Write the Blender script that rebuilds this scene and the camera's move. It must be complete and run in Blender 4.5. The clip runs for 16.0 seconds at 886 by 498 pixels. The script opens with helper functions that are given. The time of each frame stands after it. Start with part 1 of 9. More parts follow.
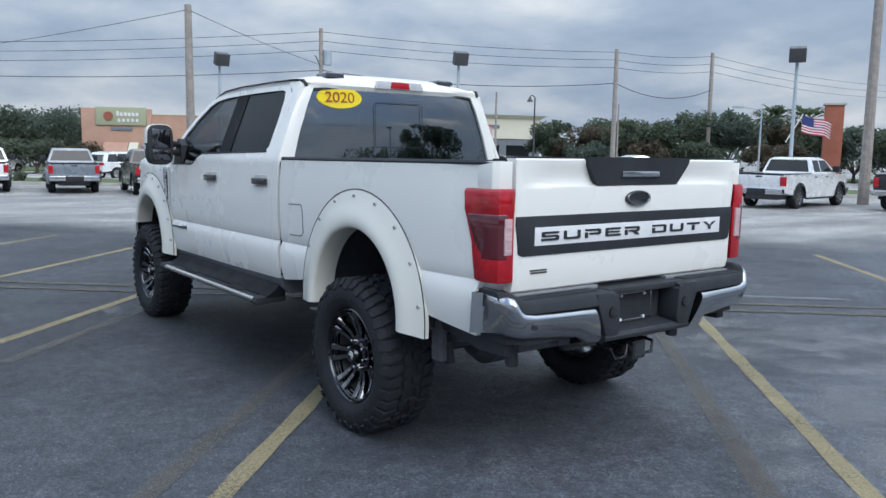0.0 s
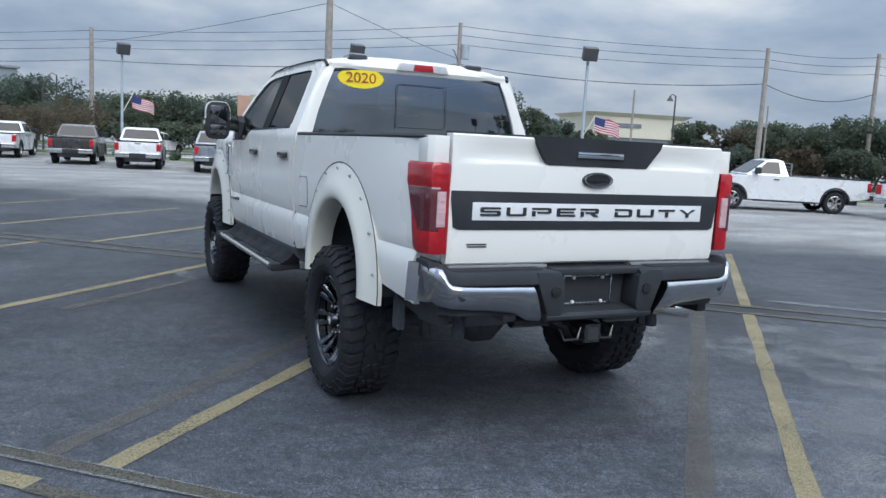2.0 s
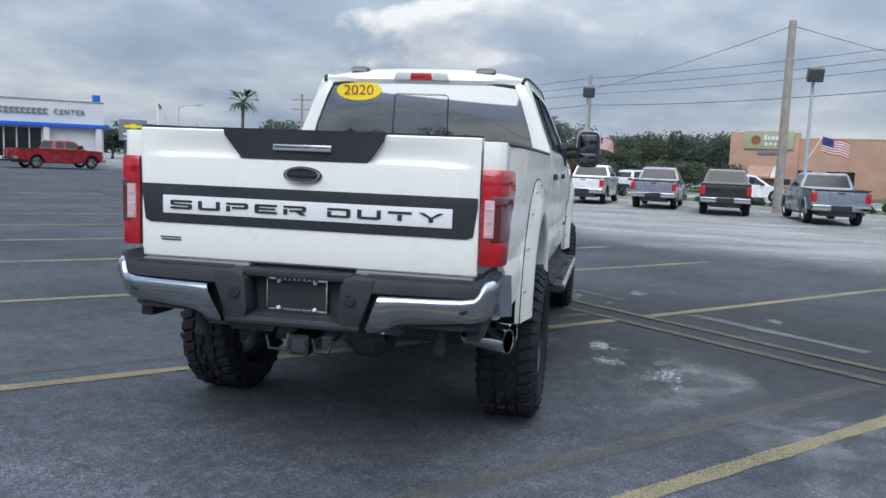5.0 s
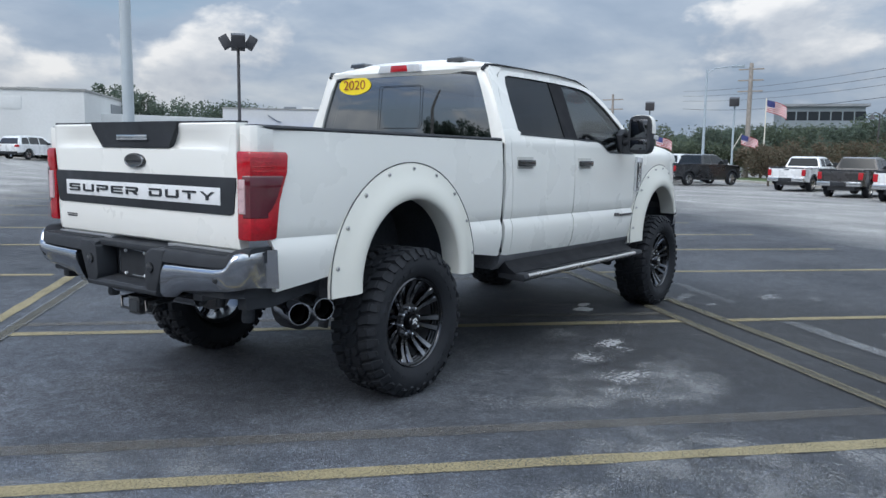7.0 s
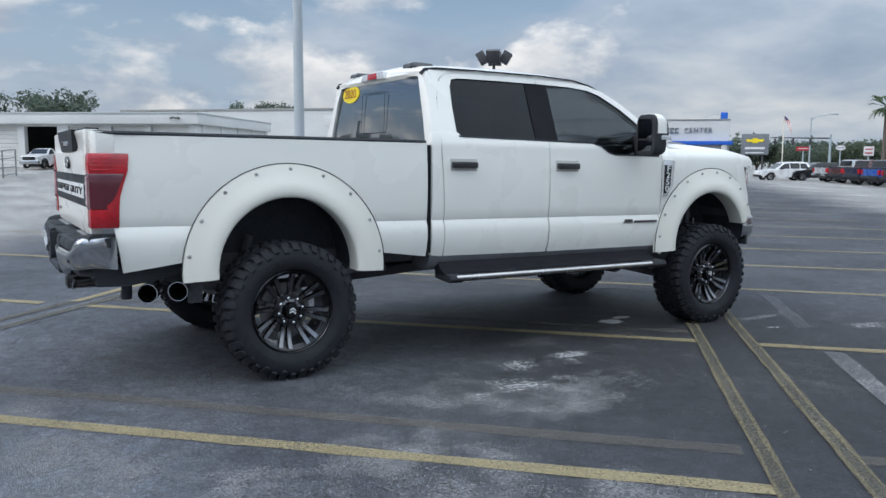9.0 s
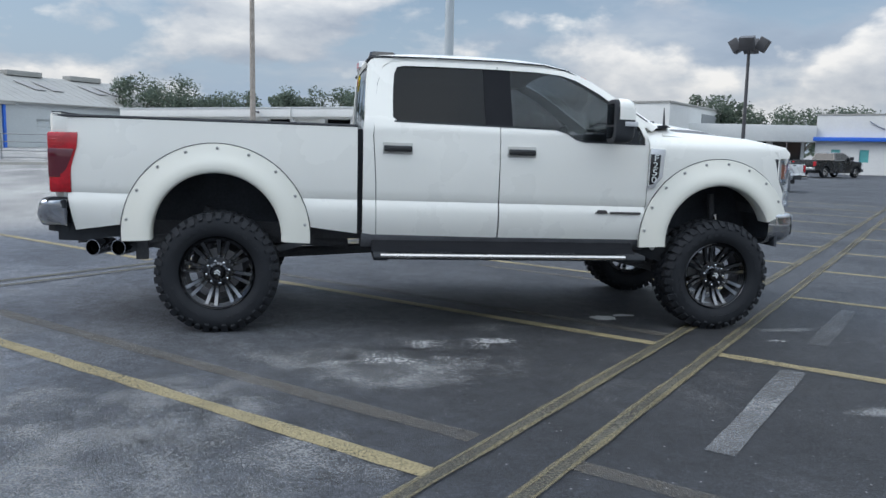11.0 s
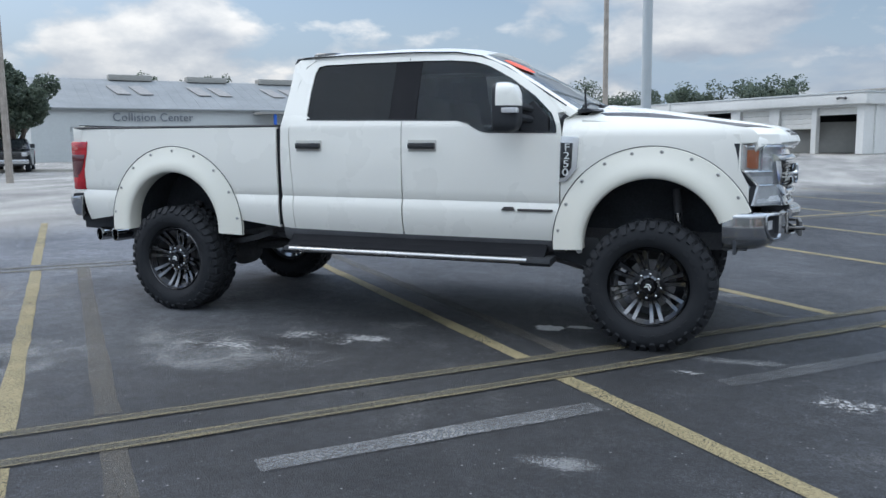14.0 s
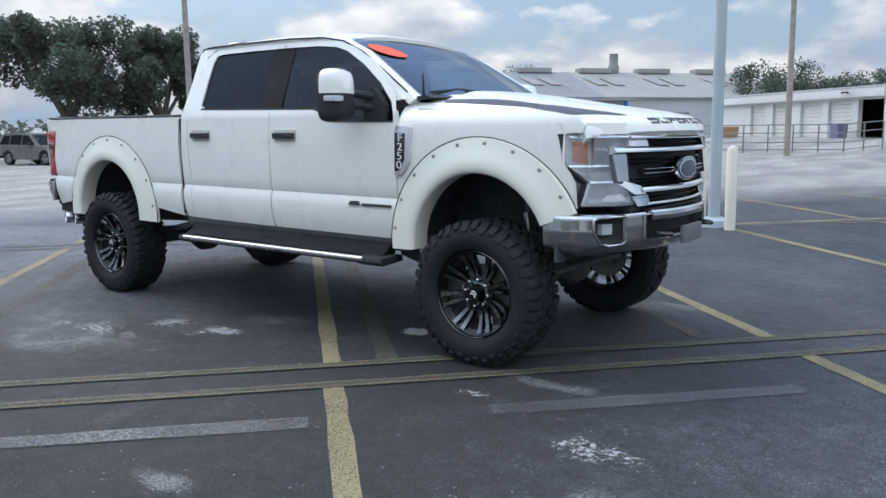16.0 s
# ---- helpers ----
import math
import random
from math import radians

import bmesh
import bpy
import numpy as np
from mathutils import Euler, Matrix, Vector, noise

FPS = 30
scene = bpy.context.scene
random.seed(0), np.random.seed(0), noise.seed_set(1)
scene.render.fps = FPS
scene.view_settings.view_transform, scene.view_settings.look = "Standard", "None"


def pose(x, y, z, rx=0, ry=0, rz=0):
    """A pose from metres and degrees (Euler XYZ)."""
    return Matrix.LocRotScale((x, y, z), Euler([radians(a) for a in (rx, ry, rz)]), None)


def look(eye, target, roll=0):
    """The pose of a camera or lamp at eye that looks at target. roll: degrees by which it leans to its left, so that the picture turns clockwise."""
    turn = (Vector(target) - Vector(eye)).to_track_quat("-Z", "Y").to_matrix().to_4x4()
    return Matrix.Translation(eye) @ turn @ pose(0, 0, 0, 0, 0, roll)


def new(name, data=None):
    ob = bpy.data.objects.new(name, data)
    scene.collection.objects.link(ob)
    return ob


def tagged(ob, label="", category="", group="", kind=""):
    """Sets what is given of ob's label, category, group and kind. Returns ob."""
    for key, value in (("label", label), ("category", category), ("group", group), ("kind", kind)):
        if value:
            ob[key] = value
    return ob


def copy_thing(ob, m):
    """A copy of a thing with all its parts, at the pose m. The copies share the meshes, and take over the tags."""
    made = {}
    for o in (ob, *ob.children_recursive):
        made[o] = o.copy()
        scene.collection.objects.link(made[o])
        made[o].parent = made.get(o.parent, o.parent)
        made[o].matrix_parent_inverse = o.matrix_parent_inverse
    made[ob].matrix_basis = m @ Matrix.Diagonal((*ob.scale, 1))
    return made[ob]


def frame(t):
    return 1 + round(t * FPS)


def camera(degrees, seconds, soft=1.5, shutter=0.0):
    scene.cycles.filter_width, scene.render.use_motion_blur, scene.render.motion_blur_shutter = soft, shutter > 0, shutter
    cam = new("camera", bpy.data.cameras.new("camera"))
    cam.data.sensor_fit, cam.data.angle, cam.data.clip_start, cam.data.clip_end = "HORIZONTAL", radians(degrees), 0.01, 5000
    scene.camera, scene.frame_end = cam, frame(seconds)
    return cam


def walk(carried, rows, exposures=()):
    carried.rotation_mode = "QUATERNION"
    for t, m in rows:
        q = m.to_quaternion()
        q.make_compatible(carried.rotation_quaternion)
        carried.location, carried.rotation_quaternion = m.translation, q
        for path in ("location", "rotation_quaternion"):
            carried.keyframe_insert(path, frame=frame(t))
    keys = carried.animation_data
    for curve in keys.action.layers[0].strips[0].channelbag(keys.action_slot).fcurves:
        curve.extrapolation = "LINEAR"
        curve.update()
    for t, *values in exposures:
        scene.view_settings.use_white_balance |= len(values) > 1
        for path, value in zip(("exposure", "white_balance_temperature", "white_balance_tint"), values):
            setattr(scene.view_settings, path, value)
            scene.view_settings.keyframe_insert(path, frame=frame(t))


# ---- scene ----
cam = camera(58.4, 16.0)
METRES, EYE, TILT, LEAN, TURN = 20.27, 1.69, 0.0, 0.0, -126.77
ROWS = [
    (0.0, 0.0, 0.0, 0.0, 0.12, -7.16, -0.94),
    (0.5, -0.001, -0.0108, -0.0002, 0.78, -7.44, -1.3),
    (1.0, 0.0051, -0.0152, 0.0006, 2.63, -7.69, -1.72),
    (1.5, 0.0245, -0.0128, -0.001, 5.92, -7.76, -2.35),
    (2.0, 0.0485, -0.0024, -0.0037, 10.7, -7.77, -3.07),
    (2.5, 0.0768, 0.0096, -0.0042, 16.33, -7.56, -3.52),
    (3.0, 0.1067, 0.0218, -0.0047, 22.62, -7.38, -3.62),
    (5.5, 0.2325, 0.1301, -0.0064, 54.28, -6.53, -1.82),
    (6.0, 0.2533, 0.1569, -0.0066, 60.4, -6.62, -1.54),
    (6.5, 0.2677, 0.1875, -0.0071, 66.43, -6.89, -1.18),
    (7.0, 0.2822, 0.2185, -0.0077, 72.28, -7.12, -0.76),
    (7.5, 0.2892, 0.2516, -0.0085, 78.08, -7.1, -0.33),
    (8.0, 0.2964, 0.2858, -0.009, 83.81, -6.86, 0.01),
    (8.5, 0.3002, 0.3192, -0.0101, 89.43, -6.63, 0.01),
    (9.0, 0.3046, 0.3528, -0.0098, 94.99, -6.5, -0.25),
    (11.5, 0.2604, 0.5162, -0.0122, 122.24, -7.19, -0.86),
    (12.0, 0.2392, 0.5415, -0.0118, 127.52, -7.1, -0.22),
    (12.5, 0.2178, 0.5671, -0.0122, 132.69, -7.05, 0.18),
    (13.0, 0.1942, 0.5909, -0.0122, 137.72, -7.08, 0.47),
    (13.5, 0.1694, 0.6135, -0.0127, 142.7, -7.18, 0.58),
    (14.0, 0.1402, 0.63, -0.0129, 147.51, -7.36, 0.69),
    (14.5, 0.1103, 0.6454, -0.0131, 151.96, -7.49, 0.74),
    (15.0, 0.0779, 0.6546, -0.0131, 155.94, -7.7, 0.72),
    (15.5, 0.0473, 0.6645, -0.013, 159.51, -7.93, 0.66),
    (16.0, 0.0175, 0.6674, -0.013, 162.82, -8.17, 0.71),
]
walk(cam, [(t, pose(-3.906, 3.32, EYE, TILT, LEAN, TURN) @ pose(METRES * x, METRES * y, METRES * z, 90 + pitch, roll, yaw)) for t, x, y, z, yaw, pitch, roll in ROWS], ((0.0, -0.02, 6120, 10), (6.0, -0.03, 6230, 10), (12.5, 0.06, 6430, 10), (16.0, 0.10, 6200, 10)))

# ---- world and light ----
world = bpy.data.worlds.new("overcast_sky")
scene.world = world
world.use_nodes = True
wt = world.node_tree
wt.nodes.clear()


def wnode(kind, **kw):
    n = wt.nodes.new(kind)
    for k, v in kw.items():
        n.inputs[k].default_value = v
    return n


SUN_AZ, SUN_EL = 172.0, 42.0   # degrees: from +x towards +y, above the horizon
w_out = wnode("ShaderNodeOutputWorld")
w_bg = wnode("ShaderNodeBackground")
w_bg.inputs[1].default_value = 1.0
w_sky = wnode("ShaderNodeTexSky")
w_sky.sky_type = "NISHITA"
w_sky.sun_disc = False
w_sky.sun_elevation = radians(SUN_EL)
w_sky.sun_rotation = radians(90 - SUN_AZ)
w_co = wnode("ShaderNodeTexCoord")
L = wt.links.new


def wmath(op, a, b=0.0, clamp=False):
    n = wnode("ShaderNodeMath")
    n.operation, n.use_clamp = op, clamp
    for v, i in ((a, 0), (b, 1)):
        if hasattr(v, "is_linked"):
            L(v, n.inputs[i])
        else:
            n.inputs[i].default_value = v
    return n.outputs[0]


def wnoise(vector, scale, detail, rough, distortion=0.0):
    n = wnode("ShaderNodeTexNoise", Scale=scale, Detail=detail, Roughness=rough, Distortion=distortion)
    L(vector, n.inputs["Vector"])
    return n.outputs[0]


def wramp(fac, stops):
    n = wnode("ShaderNodeValToRGB")
    r = n.color_ramp
    while len(r.elements) < len(stops):
        r.elements.new(0.5)
    for e, (p, c) in zip(r.elements, stops):
        e.position = p
        e.color = (c, c, c, 1) if isinstance(c, (int, float)) else (*c, 1)
    L(fac, n.inputs[0])
    return n.outputs[0]


def wmix(fac, a, b):
    n = wnode("ShaderNodeMix")
    n.data_type = "RGBA"
    for v, i in ((fac, 0), (a, 6), (b, 7)):
        if hasattr(v, "is_linked"):
            L(v, n.inputs[i])
        else:
            n.inputs[i].default_value = (*v, 1)
    return n.outputs[2]


def wstretch(vector, by, shift=(0, 0, 0)):
    n = wnode("ShaderNodeMapping")
    n.inputs["Scale"].default_value, n.inputs["Location"].default_value = by, shift
    L(vector, n.inputs[0])
    return n.outputs[0]


w_way = w_co.outputs["Generated"]
w_sep = wnode("ShaderNodeSeparateXYZ")
L(w_way, w_sep.inputs[0])
w_up = wmath("MAXIMUM", w_sep.outputs[2], 0.0)
# a flat cloud deck, drawn together towards the horizon
w_deck = wnode("ShaderNodeCombineXYZ")
w_far = wmath("ADD", w_up, 0.26)
L(wmath("DIVIDE", w_sep.outputs[0], w_far), w_deck.inputs[0])
L(wmath("DIVIDE", w_sep.outputs[1], w_far), w_deck.inputs[1])
w_deck = w_deck.outputs[0]
deck_low = wnoise(w_deck, 0.85, 6.0, 0.52, 0.2)
deck_fine = wnoise(w_deck, 2.4, 9.0, 0.55, 0.15)
deck = wmath("ADD", wmath("MULTIPLY", deck_low, 0.62), wmath("MULTIPLY", deck_fine, 0.38))
deck_shade = wramp(deck, [(0.36, (0.30, 0.385, 0.50)), (0.47, (0.41, 0.49, 0.595)), (0.56, (0.58, 0.64, 0.70)), (0.66, (0.82, 0.83, 0.83))])
# blue gaps, most of them over the oak trees and the body shop
w_dot = wnode("ShaderNodeVectorMath")
w_dot.operation = "DOT_PRODUCT"
w_dot.inputs[1].default_value = (-0.80, 0.60, 0.0)
L(w_way, w_dot.inputs[0])
gap = wmath("SUBTRACT", wnoise(w_deck, 0.9, 8.0, 0.55, 0.2), wmath("MULTIPLY", w_dot.outputs["Value"], 0.175))
gap = wramp(gap, [(0.37, 1.0), (0.45, 0.0)])
w_blue = wnode("ShaderNodeVectorMath")
w_blue.operation = "SCALE"
w_blue.inputs[3].default_value = 0.095
L(w_sky.outputs[0], w_blue.inputs[0])
sky_col = wmix(gap, deck_shade, wmix(wramp(w_up, [(0.05, 0.0), (0.22, 1.0)]), (0.42, 0.53, 0.67), w_blue.outputs[0]))
# heaped clouds low over the horizon, lit from above
heap_way = wstretch(w_way, (1.0, 1.0, 2.1))
heap = wnoise(heap_way, 3.6, 12.0, 0.54, 0.1)
heap_under = wnoise(wstretch(w_way, (1.0, 1.0, 2.1), (0, 0, 0.06)), 3.6, 12.0, 0.54, 0.1)
heap_lit = wmath("ADD", wmath("MULTIPLY", wmath("SUBTRACT", heap, heap_under), 3.2), 0.52, True)
heap_col = wramp(heap_lit, [(0.15, (0.40, 0.45, 0.53)), (0.55, (0.66, 0.69, 0.725)), (0.9, (1.0, 0.985, 0.955))])
heap_band = wramp(w_up, [(0.0, 0.6), (0.06, 1.0), (0.26, 0.85), (0.42, 0.0)])
heap_bias = wmath("MULTIPLY", wmath("SUBTRACT", 1.0, heap_band), -0.10)
heap_mask = wmath("ADD", wmath("ADD", heap, heap_bias), wmath("MULTIPLY", w_dot.outputs["Value"], 0.085))
heap_mask = wmath("MULTIPLY", wramp(heap_mask, [(0.535, 0.0), (0.60, 0.92)]), heap_band)
sky_col = wmix(heap_mask, sky_col, heap_col)
# an overcast sky grows brighter towards the zenith
zenith = wmath("ADD", wmath("MULTIPLY", wramp(w_up, [(0.06, 0.0), (0.30, 0.18), (0.62, 0.95), (1.0, 1.0)]), 2.1), 0.86)
L(zenith, w_bg.inputs[1])
L(sky_col, w_bg.inputs[0])
L(w_bg.outputs[0], w_out.inputs[0])

sun_data = bpy.data.lights.new("sun", "SUN")
sun_data.energy, sun_data.angle, sun_data.color = 1.55, radians(44), (1.0, 0.96, 0.9)
sun = new("sun", sun_data)
sun_way = Vector((math.cos(radians(SUN_AZ)) * math.cos(radians(SUN_EL)), math.sin(radians(SUN_AZ)) * math.cos(radians(SUN_EL)), math.sin(radians(SUN_EL))))
sun.matrix_world = look(sun_way * 50, (0, 0, 0))

# ---- materials ----
class Nodes:
    """A material under construction: short calls for nodes and links."""

    def __init__(self, name):
        self.m = bpy.data.materials.new(name)
        self.m.use_nodes = True
        self.t = self.m.node_tree
        self.b = self.t.nodes["Principled BSDF"]
        self.co = self.t.nodes.new("ShaderNodeTexCoord")

    def link(self, a, b):
        self.t.links.new(a, b)

    def node(self, kind, **kw):
        n = self.t.nodes.new(kind)
        for k, v in kw.items():
            n.inputs[k].default_value = v
        return n

    def noise(self, scale, detail=5.0, rough=0.55, stretch=None, distortion=0.0):
        n = self.node("ShaderNodeTexNoise", Scale=scale, Detail=detail, Roughness=rough, Distortion=distortion)
        src = self.co.outputs["Object"]
        if stretch:
            mp = self.node("ShaderNodeMapping")
            mp.inputs["Scale"].default_value = stretch
            self.link(src, mp.inputs[0])
            src = mp.outputs[0]
        self.link(src, n.inputs["Vector"])
        return n.outputs[0]

    def ramp(self, fac, stops):
        n = self.node("ShaderNodeValToRGB")
        r = n.color_ramp
        while len(r.elements) < len(stops):
            r.elements.new(0.5)
        for e, (p, c) in zip(r.elements, stops):
            e.position = p
            e.color = (c, c, c, 1) if isinstance(c, (int, float)) else (*c, 1)
        self.link(fac, n.inputs[0])
        return n.outputs[0]

    def mix(self, fac, a, b, blend="MIX"):
        n = self.node("ShaderNodeMix")
        n.data_type, n.blend_type = "RGBA", blend
        for v, i in ((fac, 0), (a, 6), (b, 7)):
            if hasattr(v, "is_linked"):
                self.link(v, n.inputs[i])
            else:
                n.inputs[i].default_value = v if i == 0 else (*v, 1)
        return n.outputs[2]

    def math(self, op, a, b=0.0):
        n = self.node("ShaderNodeMath")
        n.operation = op
        for v, i in ((a, 0), (b, 1)):
            if hasattr(v, "is_linked"):
                self.link(v, n.inputs[i])
            else:
                n.inputs[i].default_value = v
        return n.outputs[0]

    def bump(self, height, strength, distance=0.01):
        n = self.node("ShaderNodeBump", Strength=strength, Distance=distance)
        self.link(height, n.inputs["Height"])
        self.link(n.outputs[0], self.b.inputs["Normal"])

    def set(self, **kw):
        for k, v in kw.items():
            i = self.b.inputs[k.replace("_", " ")]
            if hasattr(v, "is_linked"):
                self.link(v, i)
            else:
                i.default_value = (*v, 1) if isinstance(v, tuple) else v
        return self.m


def plain(name, color, rough=0.5, metal=0.0, vary=0.12, scale=3.0, bump=0.0, coat=0.0, fine=60.0, spec=0.5):
    """A surface of one colour with two scales of variation."""
    n = Nodes(name)
    a = n.ramp(n.noise(scale), [(0.3, 1 - vary), (0.7, 1 + vary)])
    b = n.ramp(n.noise(fine, 3), [(0.3, 1 - vary * 0.6), (0.7, 1 + vary * 0.6)])
    c = n.mix(1.0, n.mix(1.0, color, a, "MULTIPLY"), b, "MULTIPLY")
    r = n.ramp(n.noise(scale * 2.3), [(0.3, max(0.02, rough * 0.85)), (0.7, min(1, rough * 1.15))])
    if bump:
        n.bump(n.noise(fine, 4), bump, 0.004)
    n.set(Base_Color=c, Roughness=r, Metallic=metal, Specular_IOR_Level=spec, Coat_Weight=coat, Coat_Roughness=0.04)
    return n.m


def glow(name, color, strength):
    n = Nodes(name)
    n.set(Base_Color=color, Emission_Color=color, Emission_Strength=strength)
    return n.m


WHITE_PAINT = plain("white_car_paint", (0.82, 0.815, 0.765), 0.28, vary=0.004, scale=0.6, coat=0.4, fine=40)
# the white paint greyed for shade in the bolt and handle recesses
RECESS_SHADE = plain("shaded_recess_white", (0.50, 0.50, 0.47), 0.5, vary=0.03)
FLARE_WHITE = plain("flare_white_paint", (0.76, 0.752, 0.675), 0.34, vary=0.006, scale=0.8, coat=0.5, fine=40)
BLACK_PLASTIC = plain("black_textured_plastic", (0.032, 0.035, 0.040), 0.6, vary=0.2, scale=4, bump=0.15, fine=220, spec=0.22)
BLACK_GLOSS = plain("gloss_black", (0.016, 0.017, 0.019), 0.12, vary=0.1, coat=0.6)
RIM_BLACK = plain("gloss_black_alloy", (0.055, 0.057, 0.062), 0.13, 1.0, vary=0.1, coat=0.2)
SPOKE_BLACK = plain("polished_black_spoke", (0.155, 0.16, 0.17), 0.10, 1.0, vary=0.1)
CHROME = plain("chrome", (0.60, 0.615, 0.635), 0.07, 1.0, vary=0.03)
BUMPER_CHROME = plain("dulled_bumper_chrome", (0.46, 0.47, 0.485), 0.13, 1.0, vary=0.05, scale=5)
PILLAR_BLACK = plain("matt_black_pillar", (0.014, 0.015, 0.018), 0.6, vary=0.05, spec=0.1)
STEEL = plain("brushed_steel", (0.52, 0.51, 0.50), 0.25, 1.0, vary=0.12)
DARK_METAL = plain("dark_underbody_metal", (0.10, 0.103, 0.112), 0.8, 0.0, vary=0.25, bump=0.2)
LINER = plain("black_arch_liner", (0.060, 0.066, 0.076), 0.85, vary=0.25, bump=0.2, spec=0.2)
# shade inside the exhaust tips, put into a near-black colour
BORE_SHADE = plain("shaded_bore_black", (0.006, 0.006, 0.006), 0.9, spec=0.1)
RED_LENS = plain("red_lens", (0.40, 0.006, 0.014), 0.14, vary=0.25, scale=11, coat=0.5, fine=70)
RED_SMOKE = plain("smoked_red_lens", (0.085, 0.005, 0.013), 0.12, vary=0.1, coat=0.8)
CLEAR_LENS = plain("clear_lens", (0.52, 0.53, 0.545), 0.14, 0.0, vary=0.12, scale=12, coat=0.8)
PINK_LENS = plain("pinkish_clear_lens", (0.58, 0.40, 0.41), 0.12, vary=0.15, scale=14, coat=0.8)
AMBER = plain("amber_lens", (0.50, 0.17, 0.08), 0.15, vary=0.1, coat=0.6)
ORANGE_TAG = plain("orange_sticker", (0.9, 0.10, 0.03), 0.5, vary=0.05)
YELLOW_TAG = plain("yellow_sticker", (0.85, 0.66, 0.01), 0.45, vary=0.04)
RED_INK = plain("dark_red_ink", (0.30, 0.055, 0.02), 0.5)
GREY_GRAPHIC = plain("charcoal_decal", (0.055, 0.05, 0.05), 0.4, vary=0.1)
SILVER_PLATE = plain("white_emblem_plate", (0.74, 0.75, 0.75), 0.3, vary=0.04)
BARREL = plain("dull_wheel_barrel", (0.20, 0.205, 0.215), 0.3, 0.8, vary=0.12)
BRAKE_STEEL = plain("worn_brake_steel", (0.30, 0.30, 0.31), 0.45, 0.6, vary=0.15)
BADGE_SILVER = plain("bright_badge_metal", (0.78, 0.79, 0.80), 0.22, 0.6, vary=0.05)
SILL_GREY = plain("grey_sill_trim", (0.24, 0.25, 0.26), 0.4, vary=0.08)
INTERIOR = plain("dark_interior", (0.045, 0.047, 0.052), 0.8)
SEAT = plain("grey_leather_seat", (0.10, 0.095, 0.09), 0.6)


def tyre_rubber():
    n = Nodes("tyre_rubber")
    dust = n.ramp(n.noise(7, 6), [(0.35, 0.0), (0.75, 0.5)])
    c = n.mix(dust, (0.020, 0.022, 0.026), (0.034, 0.036, 0.040))
    n.bump(n.noise(180, 3), 0.2, 0.003)
    return n.set(Base_Color=c, Roughness=0.75, Specular_IOR_Level=0.18)


RUBBER = tyre_rubber()


def tinted_glass(name, tint, rough=0.02, least=0.09, most=0.75):
    """Car glass: a dark see-through film with a mirror sheen that grows at glancing angles."""
    n = Nodes(name)
    n.t.nodes.remove(n.b)
    tr = n.node("ShaderNodeBsdfTransparent")
    tr.inputs[0].default_value = (*tint, 1)
    gl = n.node("ShaderNodeBsdfGlossy", Roughness=rough)
    gl.inputs[0].default_value = (0.9, 0.95, 1.0, 1)
    lw = n.node("ShaderNodeLayerWeight", Blend=0.5)
    sheen = n.math("ADD", n.math("MULTIPLY", n.math("POWER", lw.outputs["Facing"], 2.4), most), least)
    mx = n.node("ShaderNodeMixShader")
    n.link(sheen, mx.inputs[0])
    n.link(tr.outputs[0], mx.inputs[1])
    n.link(gl.outputs[0], mx.inputs[2])
    n.link(mx.outputs[0], n.t.nodes["Material Output"].inputs[0])
    return n.m


TINT = tinted_glass("tinted_window", (0.12, 0.13, 0.145), least=0.02, most=0.20)
TINT_REAR = tinted_glass("rear_window_glass", (0.05, 0.055, 0.062), least=0.20, most=0.5)
DARK_MIRROR = plain("dark_mirror_glass", (0.13, 0.135, 0.145), 0.05, 1.0, vary=0.02)
TINT_FRONT = tinted_glass("front_door_window", (0.50, 0.52, 0.53), least=0.02, most=0.20)
LAMP_GLASS = tinted_glass("clear_lamp_cover", (0.93, 0.94, 0.95), least=0.05, most=0.5)
TINT_LIGHT = tinted_glass("light_window", (0.50, 0.53, 0.53), least=0.10, most=0.45)

UX, UY = math.cos(radians(46.2)), math.sin(radians(46.2))     # along the double lines
NX, NY = UY, -UX                                              # along the stall lines


def un(u, n):
    """World x, y of a place given along and across the rows of stalls."""
    return u * UX + n * NX, u * UY + n * NY


